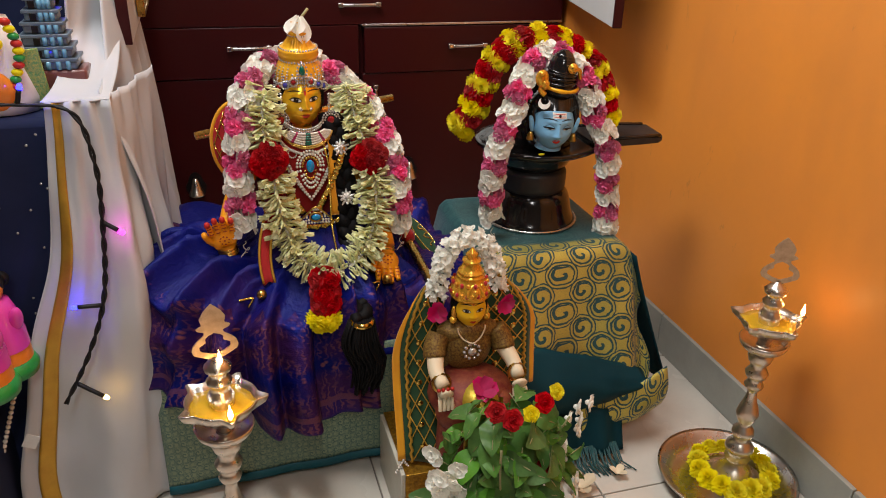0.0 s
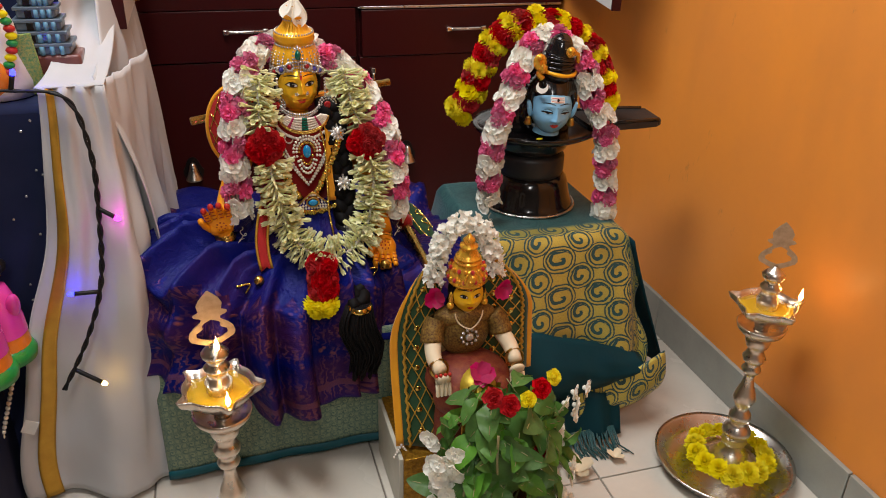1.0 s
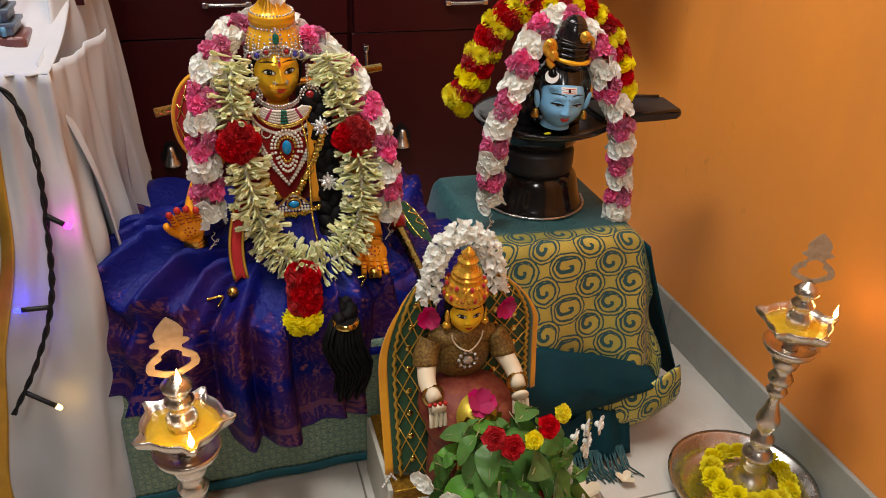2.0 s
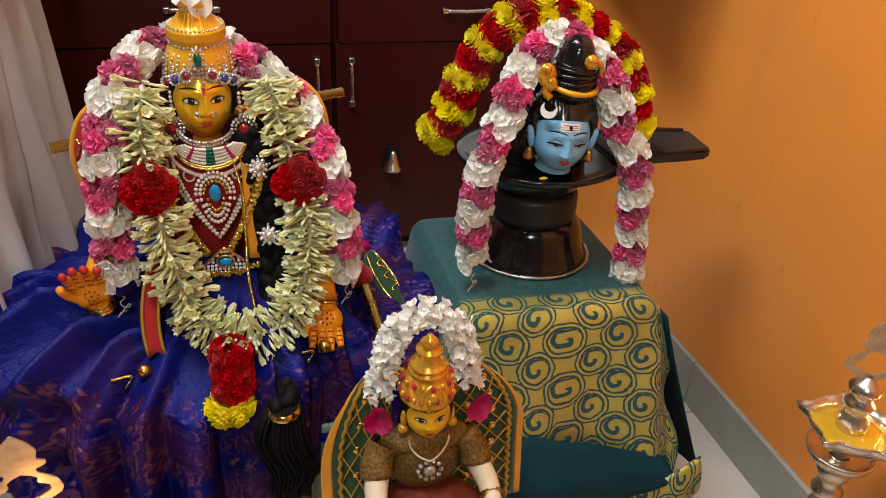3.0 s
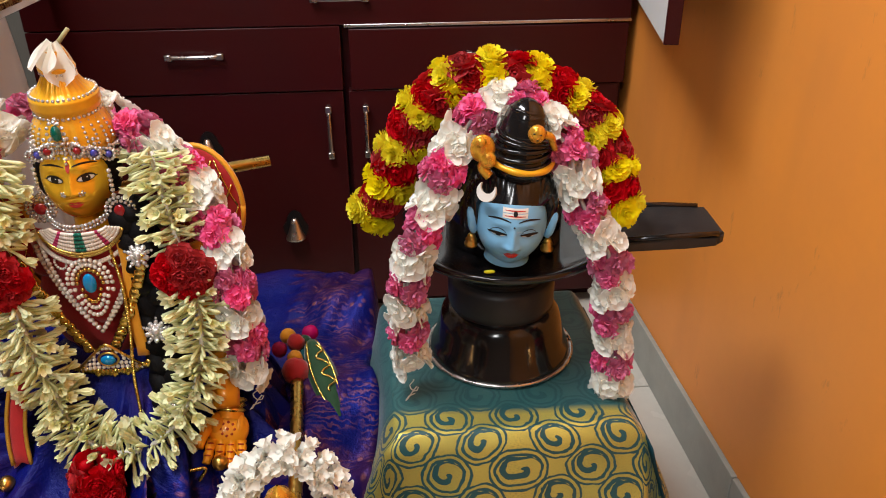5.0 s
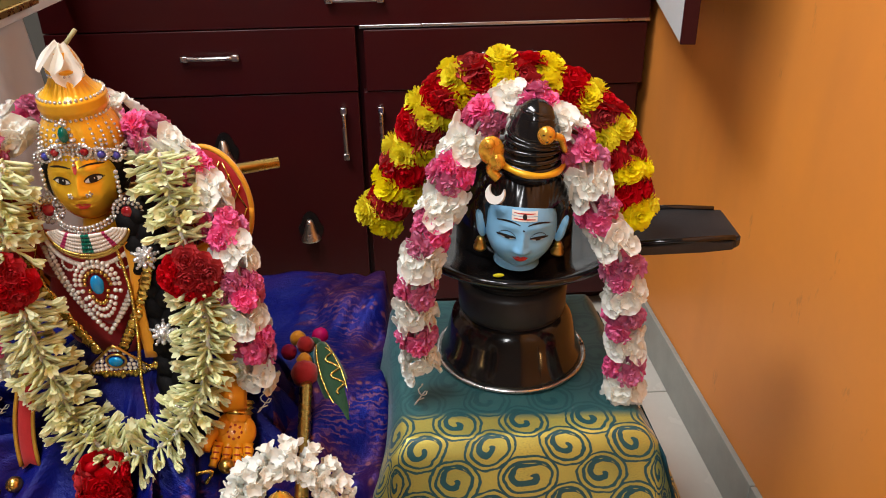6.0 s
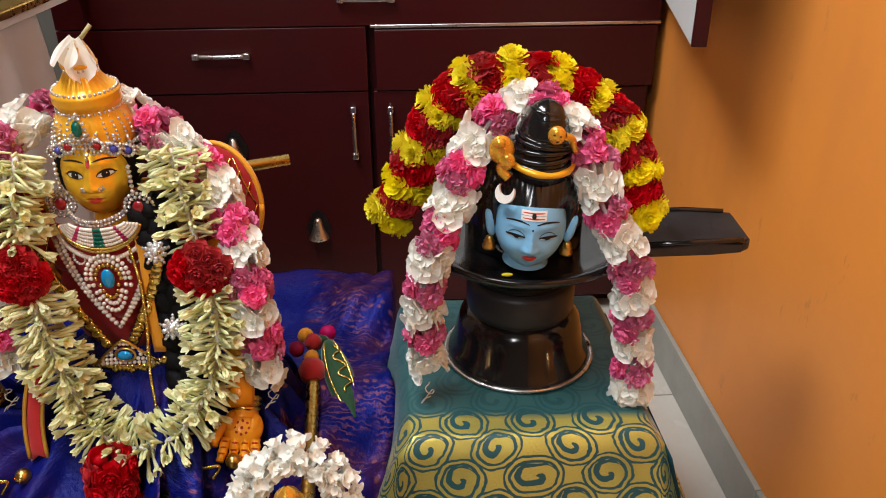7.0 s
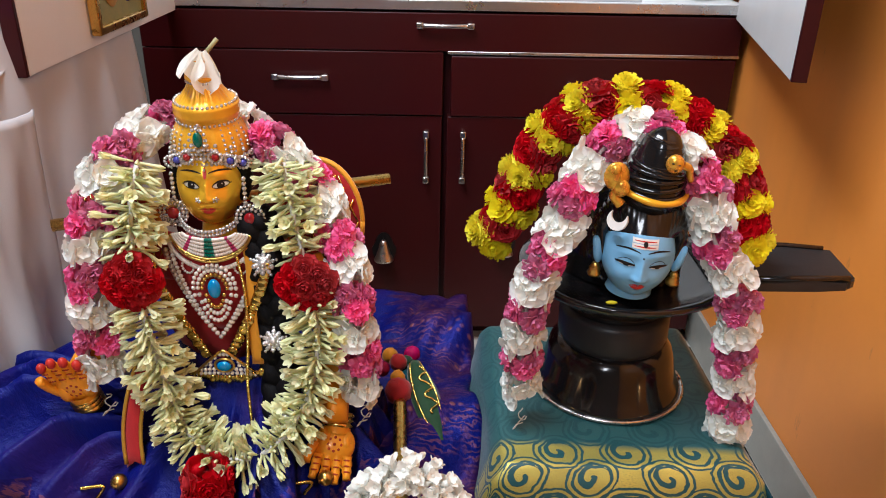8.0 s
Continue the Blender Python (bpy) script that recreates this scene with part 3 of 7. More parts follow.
part("carcass", Build(M_MAROON).box(((L + R) / 2, 2.12, 0.385), (R - L, 0.46, 0.69)).box(((L + R) / 2, 2.14, 0.02), (R - L, 0.44, 0.04)), cab)


def handle(x, z, upright, parent):
    b = Build(M_STEEL)
    y = CAB_Y - 0.023
    n = 14
    ax = Vector((0, 0, 1)) if upright else Vector((1, 0, 0))
    c = Vector((x, y, z))
    b.tube([c + ax * (0.044 * (2 * k / n - 1)) + Vector((0, -0.004 * math.cos(math.pi * (k / n - 0.5)), 0)) for k in range(n + 1)], 0.0042, 10)
    for s in (-1, 1):
        e = c + ax * 0.048 * s
        b.box(e, (0.012, 0.009, 0.014) if upright else (0.014, 0.009, 0.012), 0.002)
        b.tube([e, e + Vector((0, 0.026, 0))], 0.0055, 10)
    part("handle", b, parent, "chrome bow handle")


def front(name, x0, x1, z0, z1, proud=0.012):
    return part(name, Build(M_MAROON).box(((x0 + x1) / 2, CAB_Y + 0.01 - proud / 2, (z0 + z1) / 2), (x1 - x0, 0.02 + proud, z1 - z0), 0.0015), cab)


d = front("drawer", L + 0.003, R - 0.002, 0.6565, 0.728)
handle(-0.001, 0.706, False, d)
d = front("drawer", L + 0.003, -0.004, 0.531, 0.6545)
handle(-0.281, 0.605, False, d)
d = front("drawer", 0.012, R - 0.004, 0.530, 0.648)
handle(0.292, 0.597, False, d)
part("strip", Build(M_SILVERSTRIP).box(((0.004 + R) / 2, CAB_Y - 0.004, 0.6545), (R - 0.004, 0.018, 0.006), 0.001), cab, "thin aluminium strip")
for x0, x1, hx in ((L + 0.003, -0.005, -0.036), (0.006, R - 0.012, 0.038)):
    d = front("door", x0, x1, 0.045, 0.528, 0.008)
    handle(hx, 0.447, True, d)
whole("worktop", Build(M_WHITE).box(((L + R) / 2 - 0.01, 2.11, 0.742), (R - L + 0.02, 0.49, 0.02), 0.003), "white worktop on the maroon cabinet", "worktop")
whole("edge_strip", Build(M_SILVERSTRIP).box(((L + R) / 2, 1.860, 0.742), (R - L, 0.006, 0.018), 0.001), "aluminium edging of the white worktop", "edging", kind="structure")
cup = thing("wall_cupboard", (0, 2.2, 0.76), "white-lined prayer cupboard with its doors standing open", "cupboard")
part("back_panel", Build(M_WHITE).box((-0.01, 2.33, 1.2), (1.12, 0.02, 0.88)), cup)
for x in (-0.58, 0.562):
    part("side_panel", Build(M_WHITE).box((x, 2.11, 1.2), (0.018, 0.44, 0.88)), cup)
part("top_panel", Build(M_WHITE).box((-0.01, 2.11, 1.65), (1.16, 0.46, 0.02)), cup)


def cup_door(hinge, free, name):
    h, f = Vector((*hinge, 0)), Vector((*free, 0))
    ang = math.degrees(math.atan2(f.y - h.y, f.x - h.x))
    c = (h + f) / 2
    ln = (f - h).length
    door = part(name, Build(M_WHITE).box((c.x, c.y, 1.19), (ln, 0.012, 0.93), 0.001, (0, 0, ang)), cup, "open white cupboard door with maroon edges")
    side = Matrix.Rotation(radians(ang), 3, "Z") @ Vector((0, 1 if h.x > 0 else 1, 0))
    s = -1 if h.x > 0 else 1
    off = side * 0.0095 * s * (-1)
    part("outer_face", Build(M_MAROON).box((c.x + off.x, c.y + off.y, 1.19), (ln, 0.006, 0.93), 0.001, (0, 0, ang)), door, "maroon outer laminate")
    e = (f - h).normalized()
    q = f + e * 0.004 + off * 0.4
    part("edge_band", Build(M_MAROON).box((q.x, q.y, 1.19), (0.007, 0.019, 0.932), 0.001, (0, 0, ang)), door, "maroon edge band")
    return door


cup_door((0.556, 1.86), (0.437, 1.325), "door")
ldoor = cup_door((-0.515, 1.86), (-0.507, 1.278), "door")

# framed print on the inside of the open door
pr = thing("framed_print", (-0.50, 1.5, 0.75), "small framed devotional print hung inside the open door", "picture")
ang = math.degrees(math.atan2(1.278 - 1.86, -0.507 + 0.515))
pm = Matrix.Translation((-0.496, 1.565, 0.842)) @ Matrix.Rotation(radians(ang + 180), 4, "Z")
b = Build(M_BRASS)
for cx, cz, sx, sz in ((0, 0.095, 0.2, 0.012), (0, -0.095, 0.2, 0.012), (0.094, 0, 0.012, 0.2), (-0.094, 0, 0.012, 0.2)):
    b.box((cx, 0, cz), (sx, 0.014, sz), 0.002)
b.bm.transform(pm)
part("frame", b, pr, "thin gilt frame")
b = Build(surface("print_olive", (0.22, 0.24, 0.08), 0.5, second=(0.36, 0.3, 0.1), scale=30)).box((0, 0.002, 0), (0.18, 0.006, 0.18))
b.use(surface("print_ochre", (0.45, 0.25, 0.05), 0.5)).ball((-0.03, -0.002, -0.02), (0.035, 0.003, 0.05)).use(M_VIOLETGEM).ball((0.035, -0.002, -0.03), (0.03, 0.003, 0.04))
b.bm.transform(pm)
part("print", b, pr, "printed picture in plain colour shapes")

# things on the worktop
whole("shelf_cloth", Build(M_COTTON).box((0.02, 1.99, 0.7545), (0.7, 0.24, 0.004), 0.001), "white cloth spread on the worktop", "cloth")
for x, y, r, h, m, nm, lb in ((0.50, 1.93, 0.03, 0.07, M_STEEL, "steel_tumbler", "small steel tumbler on the worktop"), (0.44, 1.95, 0.025, 0.05, M_STEEL, "steel_tumbler", "small steel tumbler on the worktop"),
                              (-0.02, 1.95, 0.022, 0.03, M_BLACKDULL, "small_bowl", "small dark bowl on the white cloth")):
    whole(nm, Build(m).lathe([(0.0, 0), (r * 0.85, 0), (r * 0.9, 0.004), (r, h - 0.003), (r * 1.06, h), (r * 0.96, h - 0.002), (r * 0.84, 0.006), (0, 0.005)], (x, y, 0.757)), lb, nm.split("_")[1])

# brass bells hung on the doors
for x, z in ((-0.124, 0.232), (-0.279, 0.412), (-0.445, 0.245), (0.131, 0.25)):
    bell = thing("hanging_bell", (x, CAB_Y, z), "small brass bell on a black backing hung on the cabinet door", "bell", "bells on the cabinet doors")
    pts = [(0.022 * math.cos(a) * (1.0 if math.sin(a) < 0.2 else 0.75), 0.03 * math.sin(a) + 0.006) for a in (k * math.tau / 20 for k in range(20))]
    part("backing", Build(M_INK).outline([(1.2 * qx, 1.2 * qz) for qx, qz in pts], 0.003, Matrix.Translation((x, CAB_Y - 0.0102, z))), bell, "black oval backing")
    part("bell_body", Build(M_POLISH).lathe([(1.25 * q, 1.2 * w) for q, w in ((0.001, 0.027), (0.004, 0.026), (0.006, 0.022), (0.009, 0.010), (0.012, 0.0), (0.016, -0.009), (0.017, -0.012), (0.0135, -0.0115), (0.008, 0.0), (0.001, 0.012))], (x, CAB_Y - 0.026, z), 20), bell, "tarnished bell")
    part("loop", Build(M_CABLE).tube([(x, CAB_Y - 0.026 + 0.004 * math.sin(a), z + 0.031 + 0.005 * math.cos(a)) for a in (k * math.tau / 12 for k in range(13))], 0.0012, 6), bell)


# ---- flowers ----
def petal(b, a, tilt, length, width, cup, lift=0.0, r0=0.0, nu=3, nv=3, ruffle=0.0, tip=0.6):
    """One curved petal about the z axis: a is its direction, tilt its rise from flat, in degrees."""
    m = Matrix.Rotation(a, 4, "Z") @ Matrix.Translation((r0, 0, lift)) @ Matrix.Rotation(-radians(tilt), 4, "Y")

    def fn(u, v):
        w = width * math.sin(math.pi * (0.12 + 0.88 * v * tip + 0.0)) if tip < 1 else width * math.sin(math.pi * min(0.999, 0.08 + 0.9 * v))
        y = (u - 0.5) * 2 * w
        return m @ Vector((length * v, y, cup * (y / max(width, 1e-6)) ** 2 * width + cup * 0.4 * length * v * v + ruffle * math.sin(u * 9 + a * 5) * v))
    b.grid(fn, nu, nv)


def round_petal(b, a, tilt, length, width, curl, lift=0.0, r0=0.0, nu=4, nv=6, ruffle=0.0):
    """A broad petal with a narrow foot and a rounded end that curls over."""
    m = Matrix.Rotation(a, 4, "Z") @ Matrix.Translation((r0, 0, lift)) @ Matrix.Rotation(-radians(tilt), 4, "Y")

    def fn(u, v):
        w = width * (0.22 + 0.78 * smooth(0.0, 0.62, v)) * math.sqrt(max(0.0, 1 - max(0.0, (v - 0.58) / 0.43) ** 2.2))
        y = (u - 0.5) * 2 * max(w, width * 0.06)
        f = (u - 0.5) * 2
        return m @ Vector((length * v, y, 0.30 * width * f * f - curl * length * v ** 2.4 + ruffle * math.sin(u * 8 + a * 5) * v * v))
    b.grid(fn, nu, nv)


def white_flower(r):
    b = Build(M_WPETAL)
    k0 = rand(0, 6)
    for k in range(5):
        round_petal(b, k0 + k * math.tau / 5 + rand(-0.12, 0.12), rand(16, 34), r * rand(1.0, 1.12), r * 0.62, rand(0.05, 0.22), 0.0, 0.0, 5, 7, r * 0.015)
    for k in range(3):
        round_petal(b, k0 + k * math.tau / 3 + 0.4, rand(44, 62), r * rand(0.55, 0.7), r * 0.42, rand(0.05, 0.2), r * 0.05, 0.0, 4, 5, r * 0.01)
    b.ball((0, 0, 0.0), (r * 0.30, r * 0.30, r * 0.26), u=8, v=5)
    return b.mesh("white_flower")


def ruffled_flower(r, mat, name):
    b = Build(mat)
    for ring, (n, tilt, s) in enumerate(((9, 10, 1.0), (9, 32, 0.95), (8, 52, 0.85), (6, 72, 0.75))):
        k0 = rand(0, 6)
        for k in range(n):
            round_petal(b, k0 + k * math.tau / n + rand(-0.15, 0.15), tilt + rand(-9, 9), r * s * rand(0.85, 1.1), r * 0.36, rand(0.0, 0.3), ring * r * 0.03, 0, 5, 4, r * 0.10)
    b.ball((0, 0, 0), (r * 0.4, r * 0.4, r * 0.3), u=8, v=5)
    return b.mesh(name)


def rose_flower(r, mat=None, name="rose"):
    """Overlapping cupped petals wound round a tight heart."""
    b = Build(mat or M_RPETAL)
    for ring, (n, tilt, s, r0, cup) in enumerate(((5, 20, 0.66, 0.34, 0.45), (5, 42, 0.62, 0.30, 0.30), (5, 60, 0.60, 0.24, 0.16), (4, 72, 0.56, 0.17, 0.08), (4, 82, 0.54, 0.11, 0.0), (3, 88, 0.50, 0.05, 0.0))):
        k0 = rand(0, 6)
        for k in range(n):
            round_petal(b, k0 + k * math.tau / n + rand(-0.1, 0.1), tilt + rand(-5, 5), r * s * rand(0.94, 1.06), r * (0.52 - 0.065 * ring), cup, ring * r * 0.02, r * r0, 5, 5, r * 0.02)
    b.ball((0, 0, 0.0), (r * 0.5, r * 0.5, r * 0.34), u=8, v=5)
    return b.mesh(name)


def mum_flower(r, mat=None, name="chrysanthemum"):
    b = Build(mat or M_YPETAL)
    for ring, (n, tilt, s) in enumerate(((22, -8, 1.0), (22, 10, 1.0), (20, 26, 0.95), (18, 42, 0.88), (14, 58, 0.78), (9, 74, 0.68), (5, 84, 0.6))):
        k0 = rand(0, 6)
        for k in range(n):
            petal(b, k0 + k * math.tau / n + rand(-0.06, 0.06), tilt + rand(-7, 7), r * s * rand(0.88, 1.08), r * 0.17, 0.35, r * 0.05 * ring, 0, 2, 2, 0, 0.72)
    b.ball((0, 0, r * 0.1), (r * 0.68, r * 0.68, r * 0.42), u=10, v=6)
    return b.mesh(name)


def tuberose_bud(length):
    """A slender bent tube that opens into six narrow pointed petals."""
    b = Build(M_CPETAL)
    bend = rand(-0.35, 0.35)
    axis = [Vector((bend * length * (k / 6) ** 2, 0, length * 0.8 * k / 6)) for k in range(7)]
    prof = (0.030, 0.034, 0.040, 0.050, 0.066, 0.074, 0.035)
    b.tube(axis, lambda v: length * prof[min(6, round(v * 6))], 6)
    spread = rand(0.05, 0.55) if random.random() < 0.85 else 1.0
    k0 = rand(0, 6)
    for k in range(6):
        m = Matrix.Translation(axis[5]) @ Matrix.Rotation(k0 + k * math.tau / 6, 4, "Z")

        def fn(u, v):
            w = (u - 0.5) * length * 0.20 * math.sin(math.pi * (0.22 + 0.74 * v)) ** 0.8
            return m @ Vector((length * (0.05 + 0.32 * spread * v ** 1.3), w, length * (0.36 * v - 0.16 * spread * v * v)))
        b.grid(fn, 2, 4)
    return b.mesh("tuberose")


def jasmine_flower(r):
    b = Build(M_WPETAL)
    b.tube([(0, 0, -r * 0.6), (0, 0, 0), (0, 0, r * 0.3)], lambda v: r * 0.16, 6)
    for k in range(5):
        round_petal(b, k * math.tau / 5 + rand(-0.2, 0.2), rand(35, 68), r * rand(0.8, 1.05), r * 0.36, rand(0.0, 0.3), r * 0.15, 0, 3, 4)
    b.ball((0, 0, r * 0.1), (r * 0.3, r * 0.3, r * 0.4), u=8, v=5)
    return b.mesh("jasmine")


WHITES = [white_flower(0.0175) for _ in range(8)]
PINKS = [ruffled_flower(0.0185, M_PPETAL, "carnation") for _ in range(4)]
ROSES = [rose_flower(0.021) for _ in range(4)]
MUMS = [mum_flower(0.0215) for _ in range(4)]
BUDS = [tuberose_bud(0.034) for _ in range(10)]
JASMINES = [jasmine_flower(0.0115) for _ in range(5)]


def place(name, me, m, parent, s=1.0):
    ob = new(name, me)
    ob.parent = parent
    ob.matrix_parent_inverse = Matrix.Translation(parent.location).inverted()
    ob.matrix_basis = m @ Matrix.Scale(s, 4)
    return ob


def outward(p, direction, spin=0.0):
    q = Vector(direction).normalized().to_track_quat("Z", "Y")
    return Matrix.Translation(p) @ q.to_matrix().to_4x4() @ Matrix.Rotation(spin, 4, "Z")


def ring_frames(path):
    out, side = [], None
    for i, p in enumerate(path):
        d = (path[min(i + 1, len(path) - 1)] - path[max(i - 1, 0)]).normalized()
        side = d.orthogonal() if side is None else side - d * side.dot(d)
        side.normalize()
        out.append((p, d, side.copy(), d.cross(side)))
    return out


def string_of_flowers(ob, ctrl, kinds, radius):
    """Threads groups of flowers on a curve. kinds: for each group in turn (part name, meshes, flowers a group, scale)."""
    n = len(kinds)
    part("string", Build(M_THREAD).tube(spline(ctrl, 40), 0.0022, 6), ob, "white cotton thread")
    fr = ring_frames(spline(ctrl, n))
    step = (fr[1][0] - fr[0][0]).length
    for i, (name, meshes, count, s) in enumerate(kinds):
        p0, p1 = fr[i], fr[i + 1]
        c, d, u, v = (p0[0] + p1[0]) / 2, p0[1], p0[2], p0[3]
        k0 = rand(0, 6)
        for k in range(count):
            a = k0 + k * math.tau * 0.382 * (1 if count > 5 else 2.618 / count)
            row = (k / max(count - 1, 1) - 0.5) * step * 0.7 if count > 5 else rand(-0.15, 0.15) * step
            o = u * math.cos(a) + v * math.sin(a)
            pos = c + o * radius * rand(0.85, 1.15) + d * (row + rand(-0.1, 0.1) * step)
            place(name, random.choice(meshes), outward(pos, o + d * rand(-0.35, 0.35) + Vector((0, 0, 0.05)), rand(0, 6)), ob, s * rand(0.88, 1.12))


W = ("white_flower", WHITES, 9, 0.88)
P = ("carnation", PINKS, 6, 0.80)
RO = ("rose", ROSES, 6, 0.98)
YE = ("chrysanthemum", MUMS, 5, 0.80)

g = thing("pink_white_garland", (0.19, 1.07, 0.735), "garland of white blossoms and pink carnations over the blue-faced head", "garland")
string_of_flowers(g, [(0.083, 1.052, 0.435), (0.080, 1.050, 0.50), (0.084, 1.045, 0.57), (0.112, 1.05, 0.635), (0.130, 1.060, 0.690), (0.184, 1.092, 0.728),
                      (0.240, 1.060, 0.690), (0.258, 1.048, 0.632), (0.288, 1.036, 0.578), (0.297, 1.036, 0.52), (0.305, 1.038, 0.455), (0.308, 1.036, 0.392)],
                  [W if k % 2 == 0 else P for k in range(23)], 0.0118)
g = thing("rose_marigold_garland", (0.19, 1.12, 0.76), "arched garland of red roses and yellow chrysanthemums", "garland")
string_of_flowers(g, [(0.038, 1.135, 0.580), (0.066, 1.13, 0.620), (0.080, 1.125, 0.668), (0.101, 1.128, 0.704), (0.136, 1.122, 0.735), (0.178, 1.12, 0.742), (0.222, 1.118, 0.737),
                      (0.261, 1.115, 0.714), (0.289, 1.105, 0.684), (0.303, 1.10, 0.652), (0.312, 1.098, 0.618), (0.317, 1.095, 0.590)],
                  [YE if k % 2 == 0 else RO for k in range(21)], 0.0125)
g = thing("pink_white_garland", (-0.24, 1.10, 0.74), "long garland of white blossoms and pink carnations round the golden statue", "garland")
string_of_flowers(g, [(-0.354, 1.028, 0.470), (-0.354, 1.026, 0.53), (-0.353, 1.028, 0.585), (-0.344, 1.04, 0.64), (-0.335, 1.058, 0.68), (-0.306, 1.098, 0.712), (-0.250, 1.160, 0.716), (-0.196, 1.124, 0.702),
                      (-0.152, 1.110, 0.668), (-0.123, 1.090, 0.630), (-0.104, 1.065, 0.588), (-0.095, 1.045, 0.535), (-0.092, 1.04, 0.48), (-0.094, 1.042, 0.440)],
                  [W if k % 2 == 0 else P for k in range(23)], 0.0118)

# tuberose garland with rose clusters and a rose and chrysanthemum pendant
TUBE = [(-0.302, 1.060, 0.690), (-0.309, 1.045, 0.650), (-0.307, 1.030, 0.60), (-0.300, 1.018, 0.55), (-0.292, 1.012, 0.50), (-0.279, 1.008, 0.445), (-0.258, 0.990, 0.418), (-0.222, 0.978, 0.402),
        (-0.182, 0.988, 0.408), (-0.152, 1.008, 0.438), (-0.136, 1.025, 0.485), (-0.134, 1.04, 0.54), (-0.146, 1.055, 0.590), (-0.159, 1.076, 0.640), (-0.168, 1.090, 0.685)]
g = thing("tuberose_garland", (-0.22, 1.0, 0.39), "cream tuberose garland with red rose clusters hung on the golden statue", "garland")
part("string", Build(M_THREAD).tube(spline(TUBE, 50), 0.003, 6), g)
fr = ring_frames(spline(TUBE, 70))
extra = []
ROSE_SPOTS = (0.155, 0.835)
for i in range(280):
    t = i / 279
    if any(abs(t - s) < 0.035 for s in ROSE_SPOTS):
        continue
    p, dd, u, v = fr[round(t * 70)]
    down = dd * (1 if t < 0.5 else -1)
    a = i * 2.39996
    o = u * math.cos(a) + v * math.sin(a)
    for q in range(3):
        aa = a + 1.4 * (q + 1)
        extra.append((p + dd * rand(-0.006, 0.006), u * math.cos(aa) + v * math.sin(aa) + down * rand(-0.2, 0.4)))
    place("tuberose", random.choice(BUDS), outward(p + o * 0.004 + dd * rand(-0.004, 0.004), o * rand(0.8, 1.1) + down * rand(-0.15, 0.4) + Vector((0, 0, 0.1 * rand(-1, 1))), rand(0, 6)), g, rand(0.8, 1.1))
b = Build(M_CPETAL)
for pos, o in extra:
    o = o.normalized()
    ln = rand(0.024, 0.033)
    b.tube([pos + o * ln * q for q in (0, 0.3, 0.6, 0.8, 1.0)], lambda w: 0.0011 + 0.0014 * w - 0.0020 * max(0, w - 0.8) * 5 * w, 5)
tagged(part("inner_floret", b, g), kind="stuff")
for s in ROSE_SPOTS:
    p, dd, u, v = fr[round(s * 70)]
    for dx, dz in ((-0.012, 0.010), (0.011, 0.012), (-0.010, -0.011), (0.012, -0.010), (0.0, 0.0), (-0.018, -0.002), (0.018, 0.002), (0.0, 0.018), (0.001, -0.018)):
        place("rose", random.choice(ROSES), outward(p + Vector((dx, -0.020 + 14 * (dx * dx + dz * dz), dz)), (dx * 26, -1, dz * 26), rand(0, 6)), g, rand(0.68, 0.82))
for row in range(3):
    for k in range(5):
        a = k * math.tau / 5 + row * 0.6
        o = Vector((math.cos(a), math.sin(a), 0))
        place("rose", random.choice(ROSES), outward(Vector((-0.236, 0.952 - row * 0.005, 0.404 - row * 0.019)) + o * 0.015, o + Vector((0, 0, 0.1)), rand(0, 6)), g, 0.85)
for k in range(6):
    a = k * math.tau / 6
    o = Vector((math.cos(a), math.sin(a), -0.5))
    place("chrysanthemum", random.choice(MUMS), outward(Vector((-0.243, 0.930, 0.350)) + o * 0.012, o, rand(0, 6)), g, 0.85)


# ---- the seated golden statue and what it wears ----
b = Build(M_GOLD)
HX, HY, HZ = -0.242, 1.098, 0.6635
GF = FaceForm(0.0345, 0.0365, 0.0460, 0.02, 0.13, 0.41, -0.26, -0.60)
painted_face(b, GF, M_GOLD, M_EYEWHITE, M_INK, M_LIP)
b.use(M_LIP).patch(GF, oval(0, 0.0175, 0.0019, 0.0055), 0.0006)
for s in (-1, 1):
    b.use(M_GOLD).ball((s * 0.0335, 0.002, -0.004), (0.004, 0.009, 0.013))
    b.use(M_STONE)
    for q in range(6):
        x, z = s * 0.0085 + 0.0022 * math.cos(q * math.tau / 5) * (q < 5), -0.0092 + 0.0022 * math.sin(q * math.tau / 5) * (q < 5)
        b.ball((x, GF.depth(x, z) - 0.0006, z), 0.0012, u=6, v=4)
b.use(M_HAIR).hair_shell(GF, lambda a: (0.0318 * math.cos(a), 0.003 + 0.0290 * math.sin(a)), (0.0410, 0.0400, 0.0450), 0.006, 0.002, -0.6, 0.006)
b.bm.transform(Matrix.Translation((-0.2435, HY, HZ)) @ Matrix.Rotation(radians(7), 4, "Z"))
b.use(M_CROWN).lathe([(0.026, 0.0), (0.018, 0.02), (0.016, 0.035), (0.016, 0.05)], (HX, HY + 0.004, 0.583), 20)
b.use(M_RED).ball((HX, 1.115, 0.515), (0.075, 0.045, 0.085), u=24, v=16).ball((HX, 1.115, 0.565), (0.088, 0.038, 0.032), u=24, v=12)
b.ball((HX, 1.125, 0.43), (0.075, 0.055, 0.05))
